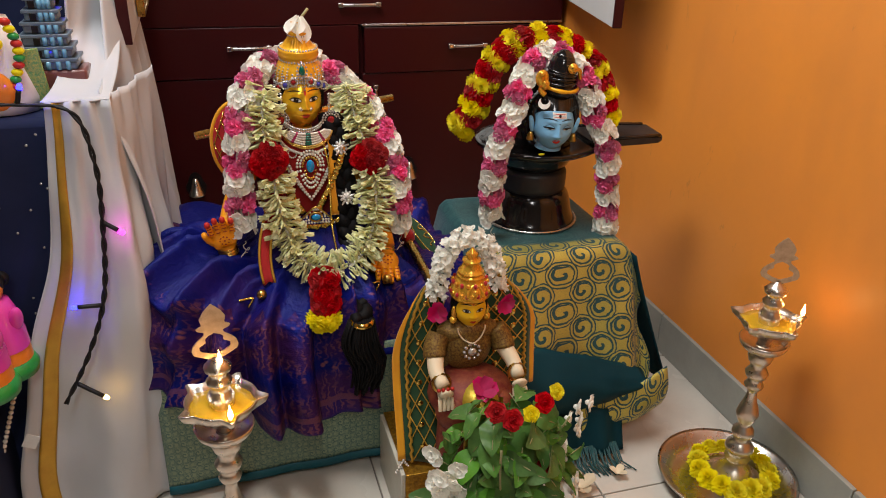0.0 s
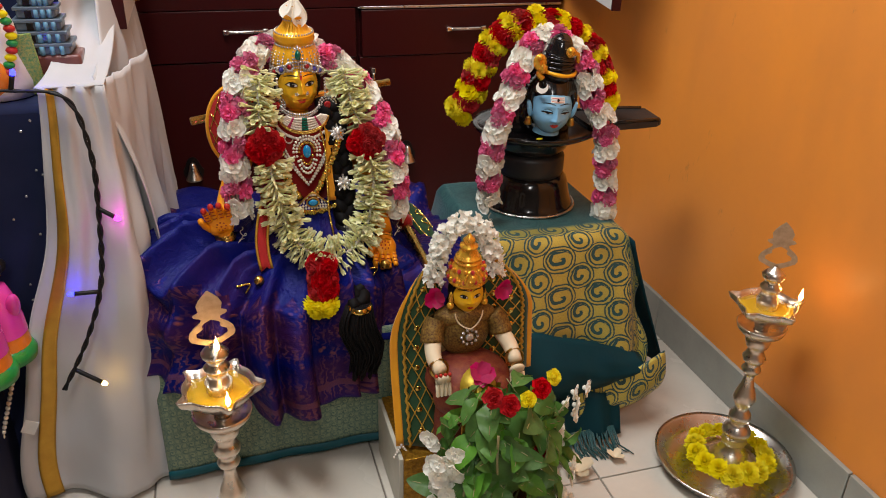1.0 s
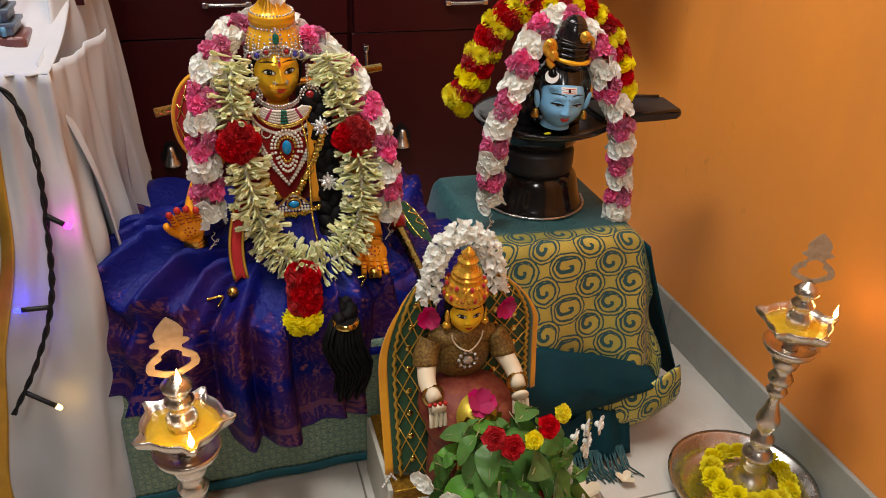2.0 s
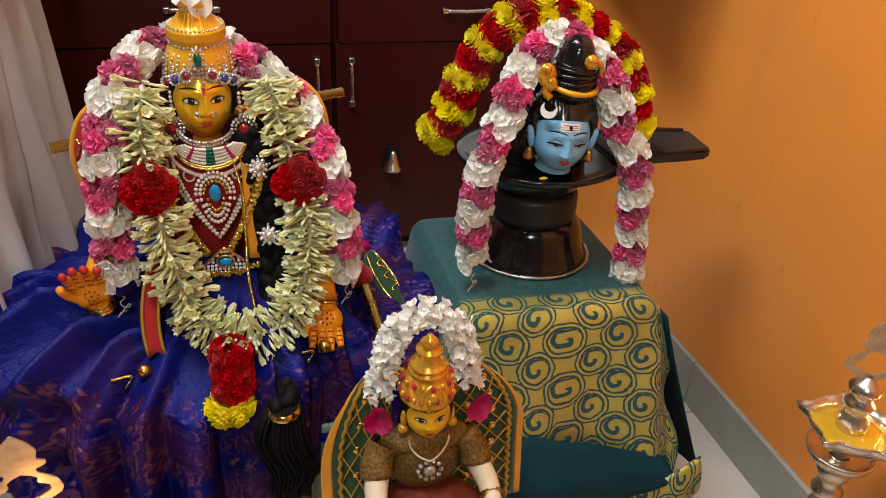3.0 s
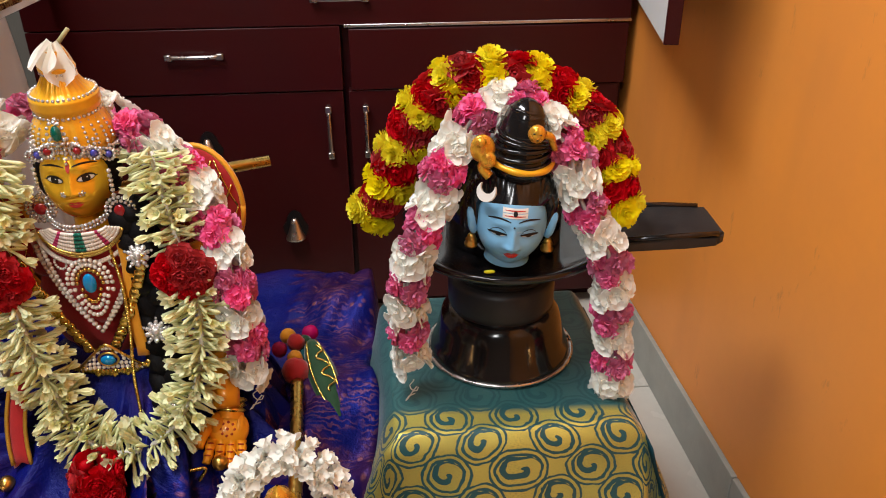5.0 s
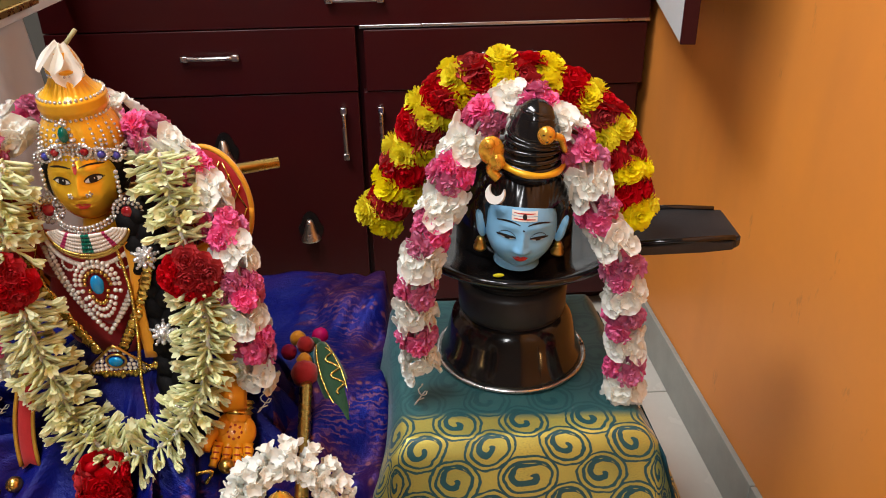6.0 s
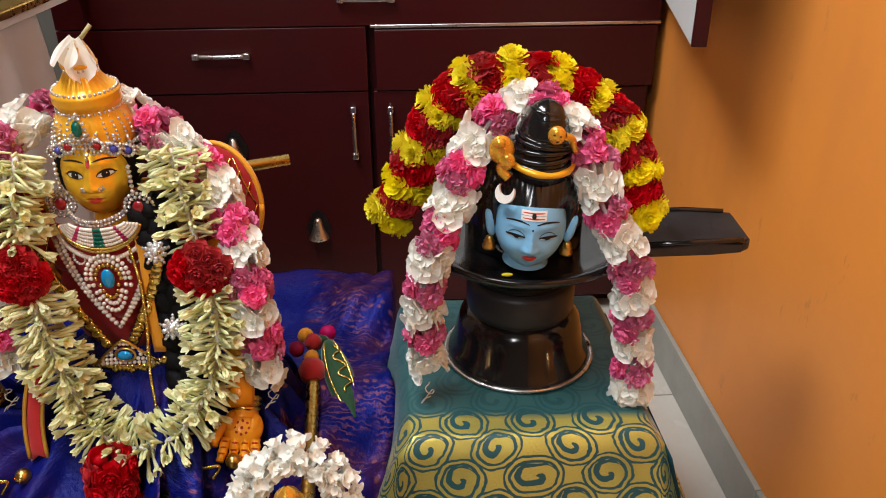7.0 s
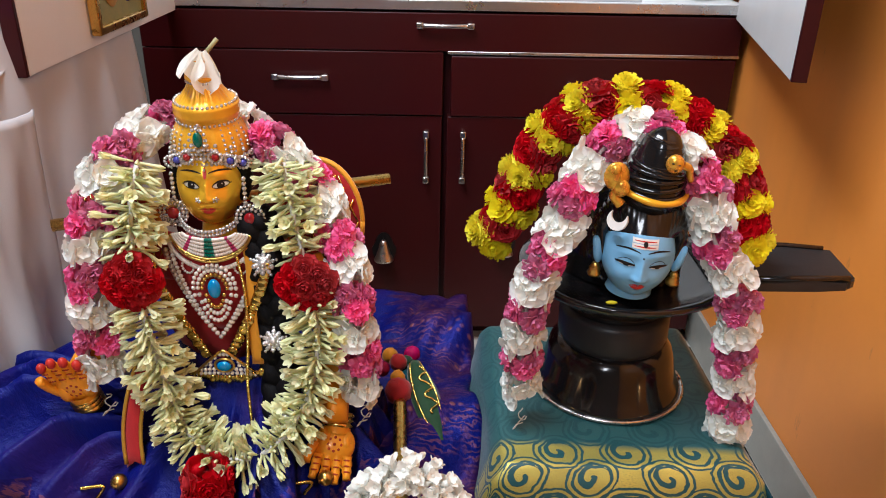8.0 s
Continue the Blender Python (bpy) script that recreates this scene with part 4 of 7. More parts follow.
for s, pts in ((-1, [(-0.325, 1.115, 0.565), (-0.345, 1.10, 0.53), (-0.365, 1.065, 0.50), (-0.378, 1.025, 0.478)]), (1, [(-0.158, 1.115, 0.565), (-0.135, 1.10, 0.51), (-0.122, 1.065, 0.46), (-0.118, 1.02, 0.42)])):
    b.use(M_HAND).tube(spline(pts, 12), lambda v: 0.021 - 0.007 * v, 12)
# open palms with straight fingers and red finger tips
for up, c, turn, lean in ((1, (-0.384, 1.022, 0.462), -10, -34), (-1, (-0.119, 1.018, 0.392), 8, -40)):
    m = Matrix.Translation(c) @ Matrix.Rotation(radians(turn), 4, "Y") @ Matrix.Rotation(radians(lean if up < 0 else -lean * 0.3), 4, "X")
    body, b = b, Build()
    b.mats = body.mats
    b.use(M_HAND).ball((0, 0, 0), (0.0235, 0.0105, 0.0225), u=24, v=16).ball((-0.012, -0.003, -up * 0.006), (0.010, 0.009, 0.014), u=12, v=8).ball((0.012, -0.002, -up * 0.004), (0.008, 0.008, 0.014), u=12, v=8)
    b.tube([(0, 0.003, -up * (0.012 + 0.004 * j)) for j in range(5)], lambda v: 0.0165 - 0.002 * v, 14)
    b.use(M_BRASS)
    for j in range(3):
        b.lathe([(0.0150, -0.003), (0.0180, 0.0), (0.0150, 0.003)], (0, 0.003, -up * (0.022 + 0.006 * j)), 20)
    for k in range(4):
        x = -0.0165 + 0.0108 * k
        fan = (k - 1.5) * 0.0022
        ln = (0.027, 0.032, 0.031, 0.025)[k]
        bend = lambda f: -0.003 - 0.007 * f * f
        b.use(M_HAND).tube([(x + fan * j / 6, bend(j / 6), up * (0.012 + ln * j / 6)) for j in range(7)], lambda v: 0.0060 * (1 + 0.10 * math.cos(v * 19)) * (1 - 0.30 * v ** 3), 10)
        if up > 0:
            b.use(M_LIP).ball((x + fan, bend(1.0), up * (0.011 + ln)), (0.0052, 0.0052, 0.0066), u=10, v=7)
        for j in (1, 2.5, 4):
            b.use(M_HENNA).ball((x + fan * j / 6, bend(j / 6) - 0.0054, up * (0.012 + ln * j / 6)), (0.0044, 0.0012, 0.0011), u=6, v=4)
    b.use(M_HAND).tube([(-0.018, -0.002, -up * 0.006), (-0.026, -0.006, up * 0.007), (-0.029, -0.009, up * 0.017), (-0.029, -0.011, up * 0.023)], lambda v: 0.0066 - 0.0016 * v, 10)
    b.use(M_HENNA)
    for k in range(9):
        a = k * math.tau / 8
        b.ball((0.0075 * math.cos(a) * (k < 8), -0.0103 + 0.001 * (k < 8), 0.0075 * math.sin(a) * (k < 8)), (0.0020, 0.0012, 0.0020), u=6, v=4)
    b.bm.transform(m @ Matrix.Scale(0.93, 4))
    hand_mesh = bpy.data.meshes.new("palm")
    b.bm.to_mesh(hand_mesh)
    b.bm.free()
    b = body
    b.bm.from_mesh(hand_mesh)
    bpy.data.meshes.remove(hand_mesh)
whole("goddess_statue", b, "seated statue with a polished gold face and painted open palms", "statue")

crown = thing("crown", (HX, 1.105, 0.69), "tiered ochre gold crown set with crystals and green stone", "crown")
prof = [(0.043, 0.0), (0.0475, 0.004), (0.048, 0.012), (0.0462, 0.022), (0.0420, 0.032), (0.0375, 0.039), (0.0368, 0.042), (0.0378, 0.0435), (0.0398, 0.047), (0.0405, 0.0505), (0.0392, 0.0535), (0.0402, 0.0560), (0.0395, 0.0590), (0.0365, 0.0605), (0.0315, 0.0625),
        (0.0285, 0.066), (0.0235, 0.072), (0.0203, 0.077), (0.0190, 0.080), (0.0188, 0.083), (0.0212, 0.085), (0.0212, 0.087), (0.0172, 0.089), (0.0155, 0.097), (0.0130, 0.105), (0.001, 0.108)]
part("cap", Build(M_CROWN).lathe([(r * 0.80, z * 0.91) for r, z in prof], (HX, 1.109, 0.690), 176, (6, 0, 0), lambda a, z: 1 + (0.008 * math.cos(a * 22) if 0.004 < z < 0.034 else 0.024 * math.cos(a * 26) if 0.0570 < z < 0.071 else 0)), crown)
cm = Matrix.Translation((HX, 1.109, 0.690)) @ Euler((radians(6), 0, 0)).to_matrix().to_4x4()
for z, r, n, s, m in ((0.0358, 0.0368, 40, 0.0018, M_STONE), (0.0538, 0.0362, 40, 0.0018, M_STONE), (0.0720, 0.0190, 24, 0.0015, M_STONE), (0.002, 0.0490, 56, 0.0023, M_STONE)):
    b = Build(m)
    for k in range(n):
        a = k * math.tau / n
        b.ball(cm @ Vector((0.82 * r * math.cos(a), 0.82 * r * math.sin(a), z * 1.035)), s, u=6, v=4)
    part("crystal_row", b, crown, "row of small crystals")
b = Build(M_STONE)
for k in range(-16, 17):
    a = -math.pi / 2 + k * 0.092
    for j in range(2 + (2 if k % 4 == 0 else 0) + max(0, (4 - abs(k)))):
        b.ball(cm @ Vector(((0.0415 - 0.0009 * max(0, j - 2)) * math.cos(a), (0.0415 - 0.0009 * max(0, j - 2)) * math.sin(a), 0.009 - 0.023 * (k / 16) ** 2 + 0.0046 * j)), (0.0021, 0.0021, 0.0021), u=6, v=4)
part("tiara", b, crown, "crystal tiara")
for k in (-11, -9, -7, -5, 5, 7, 9, 11):
    a = -math.pi / 2 + k * 0.125
    b = Build(M_STONE)
    for j in range(6):
        f = j / 5
        b.ball(cm @ Vector(((0.0395 - 0.0090 * f * f) * math.cos(a), (0.0395 - 0.0090 * f * f) * math.sin(a), 0.011 + 0.021 * f)), 0.0016, u=6, v=4)
    part("crystal_string", b, crown)
for k, m in ((0, M_GREENGEM), (-1, M_REDGEM), (1, M_REDGEM), (-2, M_VIOLETGEM), (2, M_VIOLETGEM), (-3, M_REDGEM), (3, M_VIOLETGEM)):
    a = -math.pi / 2 + k * 0.33
    z = 0.029 if k == 0 else 0.0165 - 0.0062 * abs(k)
    s = (0.0050, 0.004, 0.0078) if k == 0 else (0.0040, 0.004, 0.0040)
    p = cm @ Vector((0.0425 * math.cos(a), 0.0425 * math.sin(a), z))
    part("gem", Build(m).ball(p, s, u=12, v=8), crown, "cut glass stone")
    b = Build(M_STONE)
    for j in range(12):
        aa = j * math.tau / 12
        b.ball(p + Vector((s[0] * 1.55 * math.cos(aa), -0.001, s[2] * 1.45 * math.sin(aa))), 0.0019, u=6, v=4)
    part("gem_setting", b, crown)
jew = thing("head_jewellery", (HX, 1.05, 0.63), "crystal earrings, chin chain and forehead drop on the gold face", "jewellery")
for s in (-1, 1):
    c = Vector((HX + 0.003 + s * 0.0400, 1.070 - s * 0.006, 0.634))
    b = Build(M_REDGEM).ball(c, (0.0065, 0.004, 0.0065), u=12, v=8).use(M_STONE)
    for ring, n in ((0.0098, 14), (0.0138, 20)):
        for j in range(n):
            a = j * math.tau / n
            b.ball(c + Vector((ring * math.cos(a), 0.001, ring * math.sin(a))), 0.0021, u=6, v=4)
    for j in range(6):
        b.ball(c + Vector((-s * 0.003, 0.0, 0.017 + 0.005 * j)), 0.0024, u=6, v=4)
    part("earring", b, jew, "round crystal earring with a red stone")
b = Build(M_STONE)
for row in range(2):
    for k in range(27):
        a = math.pi * (0.06 + 0.88 * k / 26)
        b.ball((HX + 0.034 * math.cos(a), 1.090 - 0.036 * math.sin(a), 0.639 - row * 0.0042 - 0.016 * math.sin(a)), 0.0021, u=6, v=4)
part("chin_chain", b, jew, "two rows of crystals under the chin")
b = Build(M_STONE)
for k in range(6):
    b.ball((HX + 0.003, HY - 0.0352 + 0.0016 * k, HZ + 0.021 + 0.0040 * k), 0.0016, u=6, v=4)
part("forehead_drop", b, jew)
fl = thing("white_blossom", (HX, 1.10, 0.79), "single white blossom stuck on top of the crown", "flower")
for a, tl, ln, wd in ((3.55, -40, 0.032, 0.0150), (5.1, -72, 0.040, 0.0140), (4.3, -56, 0.028, 0.0130), (0.3, -62, 0.034, 0.012)):
    b = Build(M_WPETAL)
    round_petal(b, a, tl, ln, wd, 0.15, 0, 0.001, 5, 7)
    b.bm.transform(Matrix.Translation((HX + 0.004, 1.094, 0.792)))
    part("petal", b, fl)
part("stalk", Build(M_STEM).tube([(HX + 0.003, 1.098, 0.786), (HX + 0.011, 1.099, 0.795), (HX + 0.018, 1.101, 0.803)], 0.0022, 8), fl, "greenish stalk")

# red breast ornament, pearls and pendants
orn = thing("breast_ornament", (HX, 1.06, 0.55), "red velvet breast ornament sewn with pearls and a blue stone", "ornament")
b = Build(M_RED)


def chest(u, v):
    w = 0.056 * (1 - v ** 2.2) + 0.004
    x = (u - 0.5) * 2 * w
    return Vector((HX + 0.004 + x, 1.058 + 5.5 * x * x + 0.006 * v, 0.616 - 0.108 * v))


b.grid(chest, 16, 14)
part("velvet", b, orn, thick=0.003)
b = Build(M_PEARL)
for k in range(48):
    a = math.pi * (0.08 + 0.84 * k / 47)
    for row in (2,):
        x = 0.040 * math.cos(a) * (1 + 0.08 * row)
        b.ball((HX + 0.003 + x, 1.052 + 6 * x * x, 0.617 - (0.020 + 0.007 * row) * math.sin(a)), 0.0026, u=6, v=4)
for row in range(2):
    for k in range(22):
        f = k / 21
        for s in (-1, 1):
            x = s * (0.050 - 0.007 * row) * (1 - f ** 1.5)
            b.ball((HX + 0.004 + x, 1.052 + 5.5 * x * x, 0.598 - 0.094 * f), 0.0027, u=6, v=4)
for s in (-1, 1):
    for k in range(14):
        a = k * math.tau / 14
        x = s * 0.0270 + 0.0062 * math.cos(a)
        b.ball((HX + 0.004 + x, 1.053 + 5.5 * x * x, 0.5830 + 0.0068 * math.sin(a)), 0.0015, u=6, v=4)
part("pearl_trim", b, orn, "strings of pearls")
b = Build(M_PEARL)
for row in range(5):
    for k in range(40):
        f = k / 39
        a = math.pi * (0.06 + 0.88 * f)
        x = (0.027 + 0.0026 * row) * math.cos(a)
        b.use(M_GREENGEM if abs(f - 0.5) < 0.05 else M_MAGENTA if 0.08 < abs(f - 0.5) - 0.14 < 0.15 else M_PEARL)
        b.ball((HX + 0.003 + x, 1.0495 + 6 * x * x, 0.6225 - (0.006 + 0.0042 * row) * math.sin(a)), 0.0021, u=6, v=4)
part("bead_collar", b, orn, "collar of white, green and magenta bead rows")
b = Build(M_BRASS)
for q in (0, 1):
    b.tube([(HX + 0.003 + x, 1.049 + 6 * x * x, 0.6225 - (0.0265 + 0.003 * q) * math.sin(a)) for x, a in ((0.0405 * math.cos(math.pi * (0.05 + 0.9 * k / 30)), math.pi * (0.05 + 0.9 * k / 30)) for k in range(31))], 0.0015, 6)
part("collar_cord", b, orn, "twisted gold cord")
pc = Vector((HX + 0.004, 1.048, 0.563))
part("pendant_stone", Build(M_BLUEGEM).ball(pc, (0.0068, 0.004, 0.011), u=14, v=10), orn, "blue glass stone")
b = Build(M_PEARL)
for ring, n, m in ((0.0125, 18, M_BRASS), (0.0168, 24, M_PEARL), (0.0215, 28, M_PEARL)):
    b.use(m)
    for k in range(n):
        a = k * math.tau / n
        dz = math.sin(a)
        b.ball(pc + Vector((ring * math.cos(a) * (1.0 if dz > -0.3 else 0.75), 0.0015, ring * (1.2 if dz > 0 else 1.75) * dz)), 0.0025, u=6, v=4)
part("pendant_setting", b, orn, "drop-shaped pearl setting")
b = Build(M_SEQUIN)
for k in range(34):
    f = k / 33
    for s in (-1, 1):
        b.ball((HX + s * (0.058 - 0.046 * f ** 1.3), 1.050 + rand(-0.002, 0.002), 0.587 - 0.105 * f), (0.0062, 0.0015, 0.0062), (rand(-25, 25), rand(-25, 25), 0), u=8, v=4)
part("coin_fringe", b, orn, "row of thin gold coins")
wc = Vector((HX + 0.008, 1.040, 0.474))
b = Build(M_PEARL)
for j in range(6):
    half = 0.004 + 0.0054 * j
    n = round(half / 0.0024)
    for k in range(n + 1):
        x = -half + 2 * half * k / n
        if math.hypot(x / 0.012, (0.012 - 0.0046 * j) / 0.009) > 1:
            b.ball(wc + Vector((x, 3 * x * x, 0.016 - 0.0046 * j - 3.5 * x * x * (j > 3))), 0.0024, u=6, v=4)
part("waist_pendant", b, orn, "fan-shaped pearl pendant")
part("pendant_cord", Build(M_BRASS).tube([wc + Vector((x, 3 * x * x - 0.001, z)) for x, z in ((-0.034, -0.010), (-0.018, 0.006), (-0.004, 0.019), (0.0, 0.021), (0.004, 0.019), (0.018, 0.006), (0.034, -0.010))], 0.0016, 6), orn, "twisted gold cord")
part("waist_stone", Build(M_BLUEGEM).ball(wc + Vector((0, -0.003, 0.003)), (0.0078, 0.003, 0.0058), u=12, v=8).use(M_BRASS).tube([wc + Vector((0.0100 * math.cos(a), -0.001, 0.003 + 0.0078 * math.sin(a))) for a in (k * math.tau / 24 for k in range(25))], 0.0014, 6), orn, "blue glass stone")
b = Build(M_SEQUIN)
for k in range(18):
    f = k / 17 - 0.5
    b.ball(wc + Vector((f * 0.074, 0.003, -0.017 + 0.022 * f * f * 4 * 0.4)), (0.0042, 0.002, 0.0056), (rand(-20, 20), rand(-20, 20), 0), u=8, v=5)
part("waist_fringe", b, orn)
ch = thing("gold_chain", (HX + 0.03, 1.05, 0.5), "long beaded gold chain with a bright yellow ribbon", "chain")
b = Build(M_SEQUIN)
for p in spline([(HX + 0.026, 1.058, 0.605), (HX + 0.034, 1.050, 0.56), (HX + 0.034, 1.045, 0.51), (HX + 0.033, 1.03, 0.46), (HX + 0.038, 1.01, 0.41), (HX + 0.03, 1.0, 0.395)], 80):
    b.ball(p, 0.0022, u=6, v=4)
part("chain_beads", b, ch)
part("ribbon", Build(M_ORANGESILK).grid(lambda u, v: Vector((HX + 0.040 + 0.012 * (u - 0.5) + 0.002 * math.sin(v * 8), 1.058 - 0.012 * v, 0.605 - 0.13 * v)), 3, 14), ch, "yellow silk ribbon", 0.002)

# red disc fans behind the shoulders, on a gilt rod
fan = thing("round_fan", (HX, 1.14, 0.60), "round red cloth fan with gold lattice behind the statue", "fan")
for cx, cy, rx in ((-0.345, 1.090, 0.044), (-0.143, 1.160, 0.050)):
    fm = Matrix.Translation((cx, cy, 0.600)) @ Matrix.Rotation(radians(10 if cx < -0.2 else -18), 4, "Z")
    b = Build(M_RED)
    b.ball((0, 0, 0), (rx, 0.010, 0.066), u=28, v=14)
    b.use(M_ORANGESILK).tube([(rx * math.cos(a), 0, 0.066 * math.sin(a)) for a in (k * math.tau / 40 for k in range(41))], 0.0032, 6)
    b.use(M_SEQUIN)
    for k in range(-3, 4):
        for s in (-1, 1):
            seg = [(x, -0.0108 * math.sqrt(max(0, 1 - (x / rx) ** 2 - (z / 0.066) ** 2)) - 0.0008, z) for x, z in ((rx * (k / 3.2 + s * (j / 10 - 0.5) * 1.1), 0.13 * (j / 10 - 0.5)) for j in range(11)) if (x / rx) ** 2 + (z / 0.066) ** 2 < 0.97]
            if len(seg) > 2:
                b.tube(seg, 0.0011, 5)
    b.bm.transform(fm)
    part("fan_disc", b, fan, "red velvet disc with gold lattice")
part("rod", Build(M_BRASS).tube([(-0.412, 1.090, 0.612), (-0.24, 1.15, 0.622), (-0.068, 1.195, 0.632)], 0.0065, 14), fan, "gilt rod")

# black braid with silver stars, gold band and tassel
br = thing("braid", (-0.18, 1.0, 0.45), "long black braid with silver star clips and a tassel", "braid")
path = spline([(-0.196, 1.078, 0.635), (-0.186, 1.068, 0.57), (-0.181, 1.062, 0.50), (-0.178, 1.045, 0.44), (-0.177, 1.002, 0.375), (-0.179, 0.955, 0.352), (-0.182, 0.925, 0.335)], 60)
b = Build(M_HAIR)
for k in range(3):
    b.tube([p + Vector((0.010 * math.sin(i * 0.55 + k * math.tau / 3), 0.007 * math.sin(2 * (i * 0.55 + k * math.tau / 3)), 0)) for i, p in enumerate(path)], lambda v: 0.0130 - 0.002 * v, 8)
part("plait", b, br)
b = Build(M_HAIR)
for k in range(110):
    a = k * 2.4
    r = 0.026 * math.sqrt(k / 110)
    b.tube(spline([(-0.182 + r * 0.8 * math.cos(a), 0.924 + r * 0.6 * math.sin(a), 0.340), (-0.188 + r * 1.2 * math.cos(a), 0.905 + r * 0.5 * math.sin(a), 0.30 + rand(-0.01, 0.01)), (-0.174 + r * 1.1 * math.cos(a), 0.900 + r * 0.5 * math.sin(a), 0.262 + rand(-0.01, 0.01)), (-0.182 + r * 0.8 * math.cos(a) + rand(-0.004, 0.004), 0.900 + r * 0.4 * math.sin(a), 0.228 + rand(-0.02, 0.015))], 8), 0.0021, 4)
part("tassel", b, br, "black silk tassel")
part("band", Build(M_SEQUIN).lathe([(0.017, -0.006), (0.0205, -0.003), (0.0215, 0.0), (0.0205, 0.003), (0.017, 0.006)], (-0.182, 0.922, 0.336), 24, (8, 0, 0)), br, "gold and crystal band")
for p in ((-0.187, 1.052, 0.590), (-0.181, 1.042, 0.506), (-0.174, 1.012, 0.435), (-0.176, 0.980, 0.366)):
    b = Build(M_STONE)
    m = Matrix.Translation(p) @ Matrix.Rotation(radians(-25), 4, "X")
    for k in range(5):
        a = math.pi / 2 + k * math.tau / 5
        for j in range(4):
            b.ball(m @ Vector((0.0038 * (j + 0.6) * math.cos(a), 0, 0.0038 * (j + 0.6) * math.sin(a))), 0.0042 - 0.0008 * j, u=6, v=4)
            b.ball(m @ Vector((0.0026 * (j + 0.6) * math.cos(a + 0.63), -0.001, 0.0026 * (j + 0.6) * math.sin(a + 0.63))), 0.0030, u=6, v=4)
    b.ball(m @ Vector((0, -0.002, 0)), 0.005, u=8, v=6)
    part("star_clip", b, br, "silver crystal star")

# ---- the seat, its brocade cover and the blue silk sari ----
SX0, SX1, SY0, SY1, SZ = -0.505, 0.030, 0.985, 1.46, 0.325
whole("low_seat", Build(M_MARBLE).box(((SX0 + SX1) / 2, (SY0 + SY1) / 2, SZ / 2), (SX1 - SX0 - 0.03, SY1 - SY0 - 0.03, SZ), 0.01), "low seat hidden under brocade and silk", "seat")


def sage(u, v):
    x = SX0 - 0.012 + (SX1 - SX0 - 0.10) * u
    return Vector((x, SY0 - 0.012 - 0.012 * v - 0.002 * math.sin(u * 23) * v - 0.02 * smooth(0.2, 0.0, u) * 0, 0.26 - 0.245 * v + 0.012 * u * v))


cov = thing("seat_cover", ((SX0 + SX1) / 2, SY0, 0.1), "sage green brocade cover with a teal border over the seat", "cloth")
part("brocade", Build(M_SAGE).grid(sage, 40, 12, uvfn=lambda u, v: (u * 0.45, v * 0.25)), cov, thick=0.003)
part("border", Build(M_TEALBORDER).grid(lambda u, v: sage(u, 0.93 + 0.07 * v) + Vector((0, -0.004, 0)), 40, 2), cov, "teal woven border", 0.002)
part("side_drop", Build(M_SAGE).grid(lambda u, v: Vector((SX0 - 0.014 - 0.012 * v + 0.004 * math.sin(u * 16) * v, SY0 - 0.012 + 0.4 * u, 0.28 - 0.268 * v)), 20, 10, uvfn=lambda u, v: (u * 0.4, v * 0.27)), cov, thick=0.003)

sari = thing("silk_sari", (-0.25, 1.0, 0.33), "deep blue silk sari with copper woven border spread over the seat", "sari")


def spread(u, v):
    """Cloth laid over the seat beside and behind the statue, falling off towards the stool."""
    x = -0.47 + 0.525 * u
    y = SY1 + 0.005 - 0.50 * v
    z = SZ + 0.012 + 0.020 * wave(u * 5, v * 5, 3.0)
    ridge = smooth(0.62, 0.9, u) * smooth(0.12, 0.3, v)
    z += ridge * (0.018 * math.sin(v * 13 + u * 6) + 0.016 * wave(u * 9, v * 8, 8.0) + 0.012)
    z += 0.012 * smooth(0.5, 0.8, u) * abs(wave(u * 11 + v * 4, v * 3, 5.0)) * 2
    z += 0.015 * smooth(0.22, 0.02, u)
    z -= 0.16 * smooth(0.965, 1.0, u) + 0.10 * smooth(0.90, 1.0, v) ** 2
    return Vector((x + 0.012 * wave(v * 6, 1.0, 2.0) * u, y, z))


part("spread_cloth", Build(M_SARI).grid(spread, 90, 90, uvfn=lambda u, v: (v * 0.5, u * 0.41)), sari, thick=0.0025)
ROWS = ((0.0, 0.055, 0.045, 0.468, -0.240, 1.110), (0.22, 0.120, 0.085, 0.410, -0.255, 1.095), (0.45, 0.205, 0.108, 0.378, -0.290, 1.090), (0.62, 0.252, 0.165, 0.335, -0.312, 1.090), (0.82, 0.258, 0.188, 0.245, -0.316, 1.090), (1.0, 0.260, 0.198, 0.150, -0.314, 1.090))


